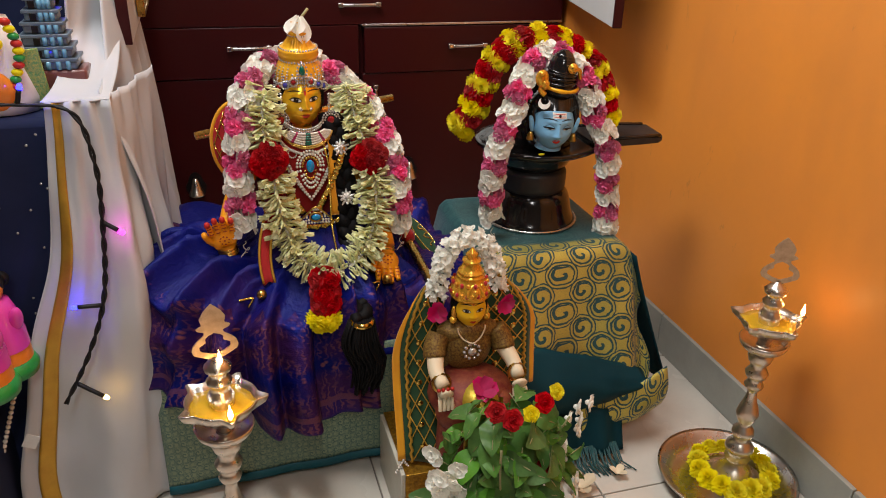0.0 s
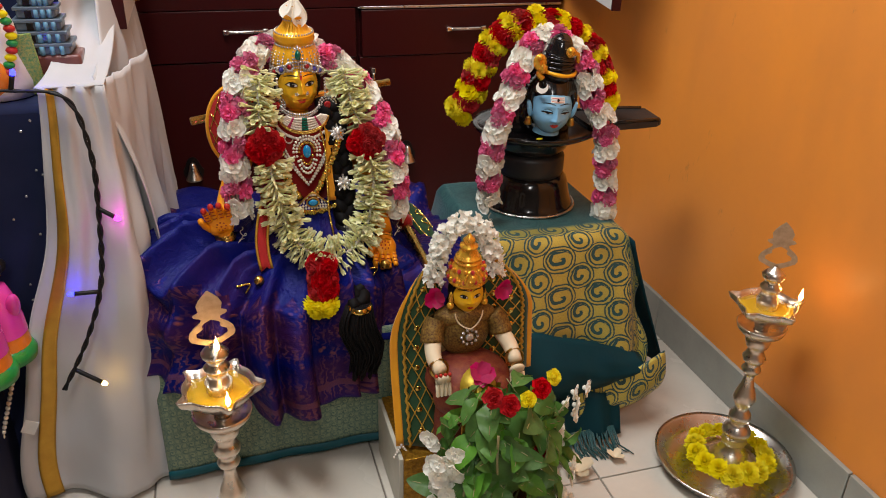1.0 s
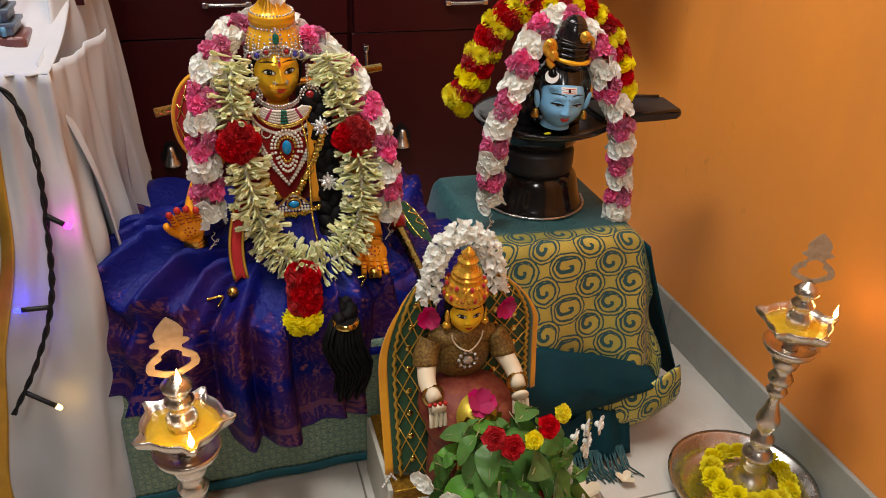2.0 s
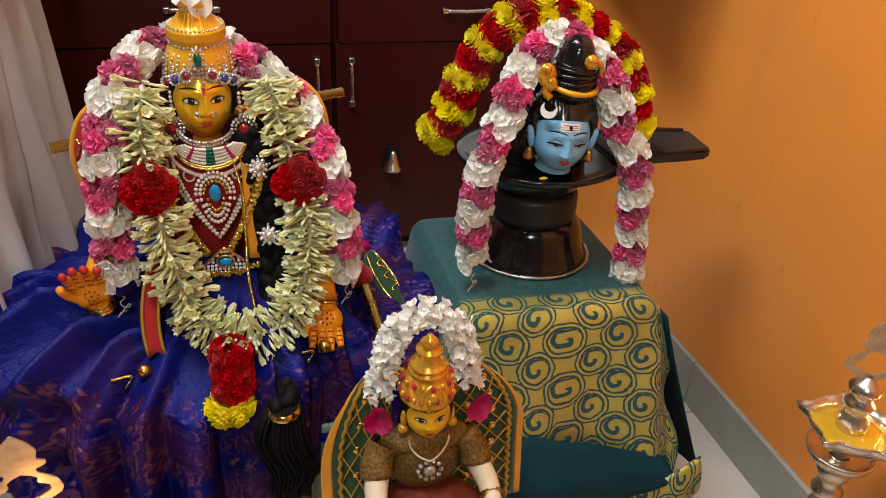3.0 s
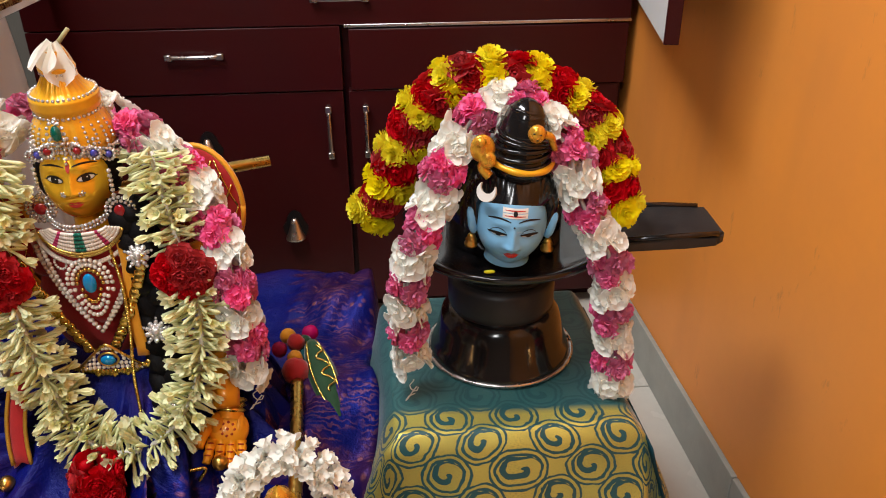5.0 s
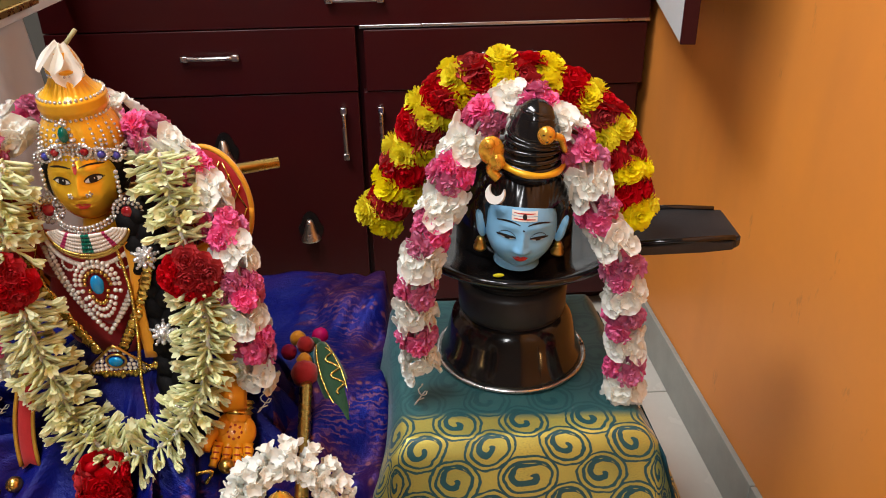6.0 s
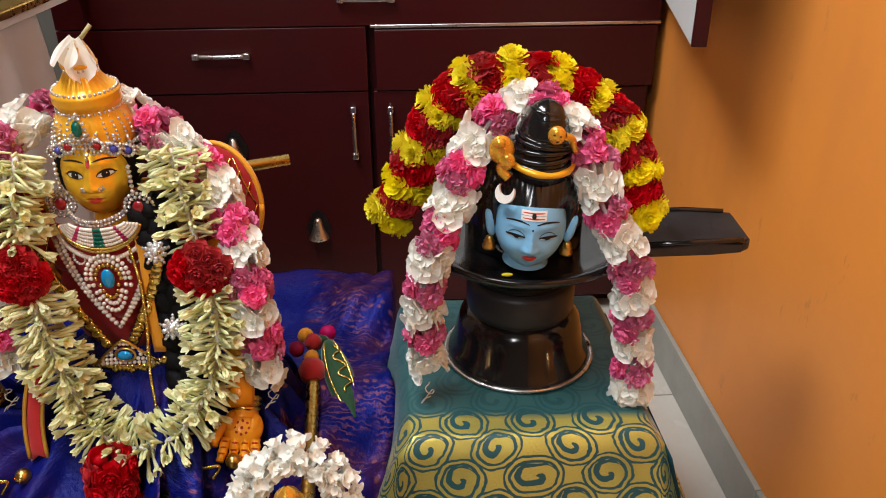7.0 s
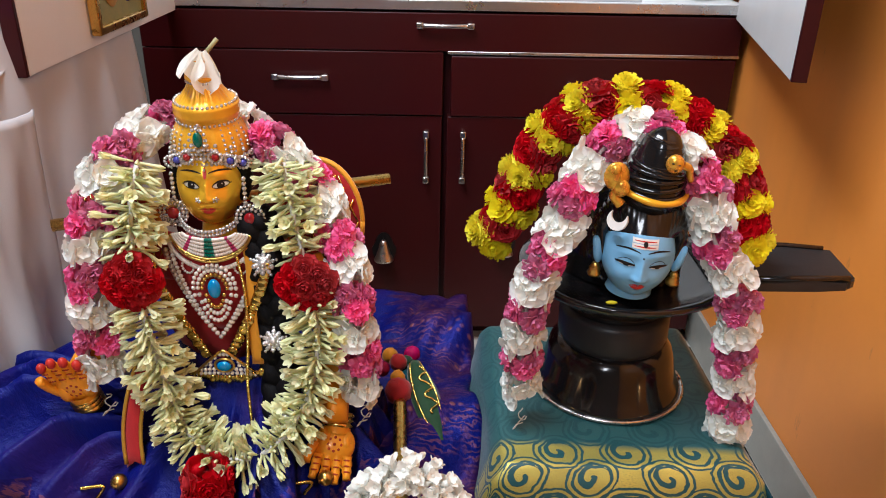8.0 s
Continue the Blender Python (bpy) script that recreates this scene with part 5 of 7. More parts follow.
def skirt(u, v):
    """The skirt: from the waist over the folded knees and down in pleats to the hem."""
    a = u * math.tau
    k = max(i for i in range(5) if ROWS[i][0] <= v or i == 0)
    f = (v - ROWS[k][0]) / (ROWS[k + 1][0] - ROWS[k][0])
    rx, ry, z, cx, cy = (p + (q - p) * f for p, q in zip(ROWS[k][1:], ROWS[k + 1][1:]))
    c, s = math.cos(a), math.sin(a)
    right = smooth(-0.80, -0.25, c) * smooth(0.35, -0.1, s)
    turn = a * 24 / math.tau + 0.9 * wave(c * 2.4, s * 2.4, 1.0) + 0.25 * wave(c * 6, s * 6, v)
    step = turn - math.floor(turn)
    pleat = smooth(0, 1, step / 0.72) if step < 0.72 else smooth(1, 0, (step - 0.72) / 0.28)
    amp = 0.230 * smooth(0.30, 0.9, v) * right + 0.035 * smooth(0.30, 0.8, v)
    big = 0.13 * wave(c * 2.2, s * 2.2, v * 1.7) * smooth(0.08, 0.4, v) + 0.05 * wave(c * 5, s * 5 + v * 3, 4.0) * smooth(0.15, 0.5, v)
    ray = (1 - abs(math.sin(a * 9 + 5.0 * wave(c * 1.6 + 3, s * 1.6, v * 0.7)))) ** 1.8
    swag = 0.040 * math.sin(v * 26 + c * 7 + 3 * s + 2 * wave(c * 3, s * 3, v * 3)) * smooth(0.2, 0.4, v) * smooth(0.0, -0.6, c)
    r = 0.96 + amp * (pleat - 0.35) + big + swag + 0.09 * ray * smooth(0.25, 0.6, v) * (1 - right)
    hem = smooth(0.6, 1.0, v) * (0.085 * smooth(0.1, -0.9, c) + 0.035 * smooth(0.3, 0.9, c) + 0.16 * smooth(-0.3, 0.4, s))
    lift = (0.026 * wave(c * 3 + 5, s * 3, v * 3.0) + 0.030 * ray * smooth(0.9, 0.5, v) + 0.012 * pleat * right * smooth(0.25, 0.5, v)) * smooth(0.1, 0.35, v)
    knee = 0.050 * smooth(-0.2, -0.85, c) * smooth(0.22, 0.42, v) * smooth(0.95, 0.6, v)
    return Vector((cx + rx * r * c, cy + ry * r * s, z + hem + lift + knee))


part("skirt", Build(M_SARI).grid(skirt, 420, 110, wrap=True, uvfn=lambda u, v: (u * 1.3, 0.06 + v * 0.43)), sari, thick=0.0025)
for x0, tw in ((-0.302, -1),):
    part("sash", Build(M_RED).grid(lambda u, v: Vector((x0 + tw * (0.004 + 0.018 * math.sin(v * 2.2)) + (u - 0.5) * 0.018, 1.030 - 0.045 * v, 0.50 - 0.11 * v - 0.004 * math.cos(u * 6))), 4, 14), sari, "red sash with gold edging", 0.002)
    for s in (0.0, 1.0):
        part("gold_edging", Build(M_GOLDZARI).tube([(x0 + tw * (0.004 + 0.018 * math.sin(v * 2.2)) + (s - 0.5) * 0.018, 1.029 - 0.045 * v, 0.501 - 0.11 * v) for v in (k / 14 for k in range(15))], 0.0022, 6), sari)

# gold anklets that lie on the lap
for x, y, z in ((-0.335, 0.972, 0.378), (-0.125, 0.985, 0.375)):
    an = thing("anklet", (x, y, z), "beaded gold anklet on the sari", "anklet", "anklets")
    b = Build(M_BRASS).ball((x, y, z), 0.0085, u=14, v=10)
    part("bell_bead", b, an)
    b = Build(M_SEQUIN)
    for p in spline([(x - 0.035, y - 0.008, z - 0.002), (x - 0.015, y - 0.004, z - 0.003), (x - 0.022, y - 0.006, z - 0.016)], 20):
        b.ball(p, 0.0022, u=6, v=4)
    part("bead_string", b, an)

# gold stick with pompoms and a green leaf ornament
st = thing("decorated_stick", (-0.05, 1.10, 0.38), "gold wrapped stick with a red pompom and coloured wool balls", "stick")
A, Bp = Vector((-0.054, 1.115, 0.378)), Vector((-0.045, 0.935, 0.352))
part("stick", Build(M_BRASS).tube([A.lerp(Bp, k / 40) for k in range(41)], lambda v: 0.0075 + 0.0007 * math.sin(v * 140), 12), st, "ribbed gold wrapping")


def pompom(c, r, m):
    b = Build(m)
    b.ball(c, r, u=18, v=12)
    for q in b.bm.verts:
        q.co += (q.co - Vector(c)).normalized() * r * 0.14 * noise.noise(q.co * 900)
    part("pompom", b, st, "wool pompom")


pompom((-0.056, 1.128, 0.384), 0.0165, M_RED)
for c, m in (((-0.078, 1.165, 0.392), M_MAGENTA), ((-0.070, 1.195, 0.392), M_ORANGESILK), ((-0.058, 1.175, 0.395), M_RED), ((-0.042, 1.20, 0.392), M_MAGENTA), ((-0.050, 1.185, 0.386), M_GREENVELVET), ((-0.058, 1.148, 0.390), M_ORANGESILK), ((-0.045, 1.158, 0.384), M_TEALBORDER)):
    pompom(c, rand(0.009, 0.0115), m)
lf = thing("leaf_ornament", (-0.02, 1.12, 0.37), "green velvet leaf ornament with gold embroidery", "ornament")
la, lb = Vector((-0.038, 1.165, 0.392)), Vector((-0.003, 1.070, 0.345))


def leafshape(u, v):
    w = 0.017 * math.sin(math.pi * (0.12 + 0.86 * v)) ** 0.8
    n = Vector((0.94, 0.33, 0.0))
    return la.lerp(lb, v) + n * (u - 0.5) * 2 * w + Vector((0, 0, 0.008 * (1 - (2 * u - 1) ** 2) + 0.004))


part("velvet_leaf", Build(M_GREENVELVET).grid(leafshape, 8, 16), lf, thick=0.004)
b = Build(M_SEQUIN)
for s in (0.12, 0.88):
    b.tube([leafshape(s, k / 20) + Vector((0, 0, 0.003)) for k in range(21)], 0.0014, 5)
b.tube([leafshape(0.62 + 0.2 * math.sin(k * 0.9), 0.1 + 0.6 * k / 20) + Vector((0, 0, 0.003)) for k in range(21)], 0.0016, 5)
part("embroidery", b, lf, "gold thread embroidery")


# ---- the draped stool with the black pedestal and the blue-faced head ----
TX0, TX1, TY0, TY1, TZ = 0.062, 0.318, 0.985, 1.265, 0.392
stool = thing("stool", (0.19, 1.12, 0), "small square stool hidden under brocade", "stool")
part("top", Build(M_MARBLE).box(((TX0 + TX1) / 2, (TY0 + TY1) / 2, TZ - 0.02), (TX1 - TX0 - 0.01, TY1 - TY0 - 0.01, 0.03), 0.008), stool)
for x in (TX0 + 0.03, TX1 - 0.03):
    for y in (TY0 + 0.03, TY1 - 0.03):
        part("leg", Build(M_MARBLE).box((x, y, 0.18), (0.035, 0.035, 0.36), 0.004), stool)
cl = thing("stool_cloth", (0.19, 1.12, TZ), "peacock blue and gold brocade cloth draped over the stool", "cloth")


def drape(u, v):
    """Square cloth over the stool: flat on top, falling and flaring past its edges."""
    a = -0.215 + 0.46 * u
    bb = 0.26 - 0.725 * v
    hx, hy = (TX1 - TX0) / 2, (TY1 - TY0) / 2
    dx, dy = max(abs(a) - hx, 0), max(abs(bb) - hy, 0)
    sx, sy = (1 if a > 0 else -1), (1 if bb > 0 else -1)
    drop = math.hypot(dx, dy)
    round_ = smooth(0, 0.03, drop)
    x = (TX0 + TX1) / 2 + sx * (min(abs(a), hx) + dx * 0.27 + 0.006 * round_)
    y = (TY0 + TY1) / 2 + sy * (min(abs(bb), hy) + dy * 0.22 + 0.006 * round_)
    z = TZ + 0.003 - drop * 0.95 + 0.012 * (1 - math.exp(-drop * 60)) * 0.9
    if sy < 0 and dy > 0:
        y += (0.010 * math.sin(a * 38) + 0.014 * wave(a * 9, bb * 5, 1)) * smooth(0, 0.2, dy)
        x += 0.20 * dy * (a + 0.03)
    if dx > 0:
        x += sx * 0.012 * math.sin(bb * 30) * smooth(0, 0.15, dx)
    else:
        z += 0.0025 * wave(a * 14, bb * 14, 4) * (1 - round_)
    return Vector((x, y, max(z, 0.03)))


part("cloth", Build(M_PEACOCK).grid(drape, 76, 110, uvfn=lambda u, v: (0.46 * u, 0.36 - 0.725 * v + 0.02)), cl, thick=0.0025)


def side_fall(u, v):
    y = 0.955 + 0.29 * u
    return Vector((0.332 + (0.095 - 0.04 * u) * v ** 1.1 + 0.005 * math.sin(u * 19) * v, y - 0.03 * v * (1 - u), TZ - 0.012 - (0.285 - 0.02 * u) * v))


part("side_panel", Build(M_TEAL).grid(side_fall, 24, 20), cl, "plain dark teal side of the cloth", 0.002)


def turned(u, v):
    x = 0.075 + 0.275 * u
    top = 0.245 - 0.085 * u ** 1.4
    bot = 0.05 + 0.06 * u ** 2
    z = top + (bot - top) * v
    return Vector((x + 0.02 * v, 0.918 - 0.055 * math.sin(math.pi * min(1, v * 1.1)) * (1 - 0.5 * u) + 0.006 * wave(u * 6, v * 5, 9), z))


part("turned_fold", Build(M_TEAL).grid(turned, 26, 18), cl, "dark teal reverse turned outward", 0.002)
part("hem_roll", Build(M_PEACOCK).grid(lambda u, v: Vector((0.225 + 0.175 * u, 0.900 - 0.014 * math.sin(v * 3.1) + 0.006 * math.sin(u * 7), 0.165 - 0.085 * v - 0.06 * (1 - u))), 24, 10, uvfn=lambda u, v: (0.22 * u, -0.1 - 0.09 * v)), cl, thick=0.003)
b = Build(M_PEACOCK)
for k in range(46):
    x = 0.17 + 0.12 * k / 45
    b.tube([(x, 0.87, 0.035), (x + rand(-0.006, 0.006), 0.845 + rand(-0.01, 0.01), 0.012), (x + 0.012 + rand(-0.01, 0.01), 0.825 + rand(-0.012, 0.008), 0.003)], 0.0014, 4)
part("fringe", b, cl, "tangled thread fringe on the floor")
part("gathered_hem", Build(M_TEAL).grid(lambda u, v: Vector((0.13 + 0.18 * u, 0.895 - 0.03 * v + 0.008 * math.sin(u * 15), 0.10 - 0.085 * v + 0.006 * math.sin(u * 12))), 24, 6), cl, thick=0.003)

PX, PY = 0.196, 1.140
ped = thing("black_pedestal", (PX, PY, TZ), "black lacquered pedestal with a spouted dish and steel rim", "pedestal")
z0 = TZ + 0.006
part("base", Build(M_BLACK).lathe([(0.001, 0.0), (0.087, 0.0), (0.088, 0.004), (0.084, 0.010), (0.079, 0.022), (0.075, 0.040), (0.071, 0.054), (0.064, 0.063), (0.058, 0.066), (0.001, 0.067)], (PX, PY, z0), 56), ped)
part("rim", Build(M_STEEL).tube([(PX + 0.089 * math.cos(a), PY + 0.089 * math.sin(a), z0 + 0.002) for a in (k * math.tau / 56 for k in range(57))], 0.0026, 6), ped, "bright steel rim")
part("neck", Build(M_BLACKDULL).lathe([(0.056, 0.060), (0.061, 0.064), (0.0635, 0.072), (0.0635, 0.098), (0.061, 0.104), (0.054, 0.107)], (PX, PY, z0), 56), ped)
part("upper_bowl", Build(M_BLACK).lathe([(0.050, 0.104), (0.058, 0.108), (0.066, 0.118), (0.074, 0.134), (0.080, 0.148), (0.083, 0.152)], (PX, PY, z0), 56), ped)


def dish_r(a):
    lobe = max(0.0, math.cos(a)) ** 10
    return 0.116 + 0.010 * max(0, math.cos(a)) ** 3 + 0.03 * lobe


DZ = 0.553
b = Build(M_BLACK)
prof = ((0.0, 0.0), (0.72, 0.0), (0.90, 0.002), (0.985, 0.005), (1.0, 0.003), (0.985, -0.003), (0.86, -0.011), (0.70, -0.014), (0.0, -0.014))
b.grid(lambda u, v: Vector((PX + dish_r(u * math.tau) * prof[round(v * 8)][0] * math.cos(u * math.tau), PY - 0.003 + dish_r(u * math.tau) * prof[round(v * 8)][0] * math.sin(u * math.tau), DZ + prof[round(v * 8)][1])), 72, 8, wrap=True)
part("dish", b, ped, "wide black dish")
sp = [(PX + 0.09, PY - 0.050), (0.40, PY - 0.046), (0.436, PY - 0.045), (0.447, PY - 0.036), (0.453, PY + 0.036), (0.40, PY + 0.048), (PX + 0.09, PY + 0.052)]
b = Build(M_BLACKDULL)
a0 = [b.bm.verts.new((x, y, DZ + 0.006)) for x, y in sp]
a1 = [b.bm.verts.new((x, y, DZ - 0.008)) for x, y in sp]
fs = [b.bm.faces.new(a0), b.bm.faces.new(a1[::-1])] + [b.bm.faces.new((a0[i], a1[i], a1[(i + 1) % 7], a0[(i + 1) % 7])) for i in range(7)]
b.paint(fs, False)
bmesh.ops.bevel(b.bm, geom=list(b.bm.edges), offset=0.003, segments=2, affect="EDGES")
part("spout", b, ped, "dull black stone spout")
part("spout_lip", Build(M_BLACK).tube([(PX + 0.10, PY - 0.047, DZ + 0.007), (0.40, PY - 0.043, DZ + 0.007), (0.436, PY - 0.042, DZ + 0.007)], 0.0035, 8).tube([(PX + 0.10, PY + 0.048, DZ + 0.007), (0.40, PY + 0.044, DZ + 0.007), (0.442, PY + 0.036, DZ + 0.007)], 0.0035, 8), ped)
b = Build(M_BLACK)
b.lathe([(0.066, 0.0), (0.066, 0.05), (0.063, 0.075), (0.054, 0.098), (0.036, 0.113), (0.0, 0.119)], (PX, PY, DZ + 0.002), 48)
part("shaft", b, ped, "rounded black shaft behind the head")

# the head: one plain mesh
b = Build(M_BLUEFACE)
BF = FaceForm(0.0362, 0.0355, 0.0430, 0.10, 0.06, 0.42, -0.33, -0.58)
painted_face(b, BF, M_BLUEFACE, M_EYEWHITE, M_INK, M_LIP, True, 0.045)
b.use(M_BLUEFACE).lathe([(0.024, -0.046), (0.0215, -0.034), (0.020, -0.022)], (0, 0.006, 0), 24)
for s in (-1, 1):
    b.use(M_BLUEFACE).ball((s * 0.0395, -0.004, 0.000), (0.0050, 0.0075, 0.0150), (0, s * 10, s * 30)).ball((s * 0.0430, -0.004, 0.006), (0.0030, 0.0060, 0.0085), (0, s * 14, s * 10))
    b.use(M_BRASS).ball((s * 0.0395, -0.006, -0.0185), (0.0045, 0.0045, 0.0045)).lathe([(0.001, -0.030), (0.0065, -0.029), (0.0072, -0.026), (0.0050, -0.023), (0.0062, -0.021), (0.002, -0.018)], (s * 0.0395, -0.006, 0), 14)
for dz in (-0.0024, 0.0024):
    b.use(M_EYEWHITE).patch(BF, [(x, 0.0238 + dz + z) for x, z in [(-0.0125 + 0.0025 * j, 0.0021) for j in range(11)] + [(0.0125 - 0.0025 * j, -0.0021) for j in range(11)]], 0.0005)
    b.use(M_LIP).stroke(BF, [(-0.0105 + 0.0021 * j, 0.0238 + dz) for j in range(11)], 0.0012, 0.0008)
b.use(M_INK).patch(BF, oval(0, 0.0238, 0.0022, 0.0026), 0.0010).patch(BF, oval(0, 0.0110, 0.0009, 0.0009), 0.0006)
b.use(M_BLACK).hair_shell(BF, lambda a: (0.0350 * math.copysign(abs(math.cos(a)) ** 0.62, math.cos(a)), 0.001 + 0.0275 * math.copysign(abs(math.sin(a)) ** 0.55, math.sin(a))), (0.0475, 0.0430, 0.0510), 0.012, 0.014, -0.30, 0.008)
b.ball((0, 0.026, -0.022), (0.047, 0.026, 0.040), u=24, v=14)
kn = [(0.0, 0.050), (0.029, 0.052), (0.029, 0.064), (0.0272, 0.074), (0.0258, 0.084), (0.0245, 0.094), (0.0225, 0.104), (0.0190, 0.114), (0.0135, 0.122), (0.006, 0.127), (0.0, 0.128)]
b.lathe(kn, (0.003, 0.011, 0), 32)
for k in range(9):
    z = 0.068 + 0.0060 * k
    rr = 0.0288 - 0.0008 * k - 0.00012 * k * k
    b.tube([(0.003 + rr * math.cos(a), 0.011 + rr * math.sin(a), z + 0.0025 * math.sin(a + k * 1.3)) for a in (q * math.tau / 32 for q in range(33))], 0.0027, 6)
b.use(M_CROWN).tube([(0.003 + 0.0318 * math.cos(a), 0.011 + 0.0318 * math.sin(a), 0.0645 + 0.0015 * math.sin(2 * a + 1)) for a in (k * math.tau / 48 for k in range(49))], lambda v: 0.0034 + 0.0004 * math.sin(v * 260), 8)
# the hooded snake at one side of the band, and the small golden face with its stream
b.use(M_DOLLGOLD).tube(spline([(-0.028, -0.012, 0.054), (-0.036, -0.010, 0.062), (-0.033, -0.012, 0.074), (-0.036, -0.012, 0.086)], 14), lambda v: 0.0052 - 0.001 * v, 10)
b.ball((-0.037, -0.011, 0.082), (0.0125, 0.0055, 0.0150), (0, -14, 10)).ball((-0.040, -0.016, 0.091), (0.0055, 0.0050, 0.0050)).ball((-0.031, -0.014, 0.072), (0.0080, 0.0050, 0.0090))
b.ball((0.012, -0.0165, 0.1030), (0.0085, 0.0060, 0.0092), u=18, v=12)
b.tube(spline([(0.019, -0.014, 0.102), (0.027, -0.010, 0.098), (0.030, -0.006, 0.090), (0.0335, -0.002, 0.083)], 12), lambda v: 0.0042 - 0.0012 * v, 8)
b.use(M_INK).ball((0.0090, -0.0218, 0.1050), (0.0016, 0.0008, 0.0007), u=6, v=4).ball((0.0150, -0.0218, 0.1040), (0.0016, 0.0008, 0.0007), u=6, v=4).ball((0.0125, -0.0222, 0.0985), (0.0015, 0.0008, 0.0006), u=6, v=4)
b.use(M_EYEWHITE)
moon = [(0.0105 * math.cos(a), 0.0105 * math.sin(a)) for a in (radians(140 + 260 * j / 16) for j in range(17))] + [(0.0078 * math.cos(a), 0.0055 + 0.0078 * math.sin(a)) for a in (radians(10 - 200 * j / 12) for j in range(13))]
b.outline(moon, 0.003, Matrix.Translation((-0.0300, -0.0230, 0.0430)) @ Matrix.Rotation(radians(-34), 4, "Z") @ Matrix.Rotation(radians(-24), 4, "X"))
b.bm.transform(Matrix.Translation((0.1890, 1.054, 0.609)) @ Matrix.Rotation(radians(-6), 4, "Z") @ Matrix.Rotation(radians(4), 4, "Y") @ Matrix.Rotation(radians(4), 4, "X"))
whole("blue_faced_head", b, "painted head with a pale blue face and black topknot", "statue")
whole("petal_crumb", Build(M_YPETAL).ball((0.165, 1.038, DZ + 0.006), (0.006, 0.002, 0.002)), "fallen yellow petal on the black dish", "petal")
for x, y, z in ((0.083, 1.045, 0.425), (-0.088, 1.04, 0.43), (-0.352, 1.02, 0.455)):
    pts = [(x + 0.010 * math.sin(k * 0.8) * (k / 16), y - 0.004 * math.cos(k * 0.9), z - 0.028 * k / 16 + 0.006 * math.sin(k * 1.3) * (k / 16)) for k in range(17)]
    whole("thread_end", Build(M_THREAD).tube(pts, 0.0007, 5), "loose white thread end of the garland", "thread")

# ---- the small doll on its gold box ----
bx = thing("doll_box", (-0.03, 0.87, 0), "low box covered with gold tissue, pale grey sides", "box")
part("core", Build(M_MARBLE).box((-0.035, 0.872, 0.06), (0.225, 0.165, 0.118), 0.002), bx, "pale grey side panels")
part("tissue", Build(M_GOLDCLOTH).box((-0.030, 0.868, 0.1205), (0.222, 0.172, 0.004), 0.001).box((-0.030, 0.7865, 0.06), (0.222, 0.004, 0.12), 0.001), bx, "gold tissue cover")

b = Build(M_DOLLFACE)
X, Y = -0.036, 0.812
DF = FaceForm(0.0250, 0.0250, 0.0300, 0.16, 0.16, 0.40, -0.22, -0.56, 0.15)
painted_face(b, DF, M_DOLLFACE, M_EYEWHITE, M_INK, M_LIP, False, 0.06)
b.use(M_LIP).patch(DF, oval(0, 0.0150, 0.0014, 0.0018), 0.0006)
b.use(M_HAIR).hair_shell(DF, lambda a: (0.0232 * math.cos(a), 0.002 + 0.0210 * math.sin(a)), (0.0285, 0.0270, 0.0300), 0.004, 0.003, -0.5, 0.006).ball((0, 0.016, -0.030), (0.030, 0.015, 0.035))
b.bm.transform(Matrix.Translation((X, Y, 0.404)) @ Matrix.Rotation(radians(-4), 4, "Z"))
for s in (-1, 1):
    b.use(M_DOLLGOLD).ball((X + s * 0.026, Y - 0.004, 0.398), (0.004, 0.004, 0.012)).ball((X + s * 0.027, Y - 0.004, 0.386), (0.006, 0.006, 0.006))
b.use(M_DOLLGOLD).lathe([(0.0260, 0.0), (0.0290, 0.001), (0.0300, 0.004), (0.0285, 0.006), (0.0292, 0.010), (0.0275, 0.018), (0.0235, 0.027), (0.0190, 0.033), (0.0188, 0.034), (0.0212, 0.0355), (0.0212, 0.0375), (0.0172, 0.0385), (0.0172, 0.0400), (0.0195, 0.0415), (0.0192, 0.0435), (0.0155, 0.0445), (0.0140, 0.052), (0.0115, 0.0570), (0.0115, 0.0580), (0.0140, 0.0595), (0.0138, 0.0615), (0.0085, 0.0630), (0.0072, 0.067), (0.0098, 0.0705), (0.0055, 0.0745), (0.001, 0.081)], (X, Y + 0.004, 0.4225), 40, (4, 0, 0))
for row, (zc, rr, n) in enumerate(((0.4325, 0.0290, 22), (0.4480, 0.0262, 16))):
    for k in range(n):
        a = k * math.tau / n
        b.use(M_RED if (k + row) % 2 else M_DOLLGOLD).ball((X + rr * math.cos(a), Y + 0.004 + rr * math.sin(a), zc), (0.0032, 0.0032, 0.0040), u=8, v=5)
b.use(M_DOLLGOLD).tube([(X + 0.0125 * math.cos(a), Y - 0.0255 + 0.006 * math.sin(a), 0.4320 + 0.0170 * math.sin(a)) for a in (math.pi * k / 14 for k in range(15))], 0.0022, 6)
b.ball((X, Y - 0.0245, 0.4375), (0.0050, 0.004, 0.0065))
b.use(M_DOLLSKIN).lathe([(0.014, 0.0), (0.011, 0.01), (0.012, 0.022)], (X, Y + 0.003, 0.370), 16)
b.use(M_DOLLDRESS).ball((X, Y + 0.008, 0.335), (0.042, 0.028, 0.048), u=24, v=16).ball((X, Y + 0.008, 0.360), (0.050, 0.024, 0.020), u=20, v=10)
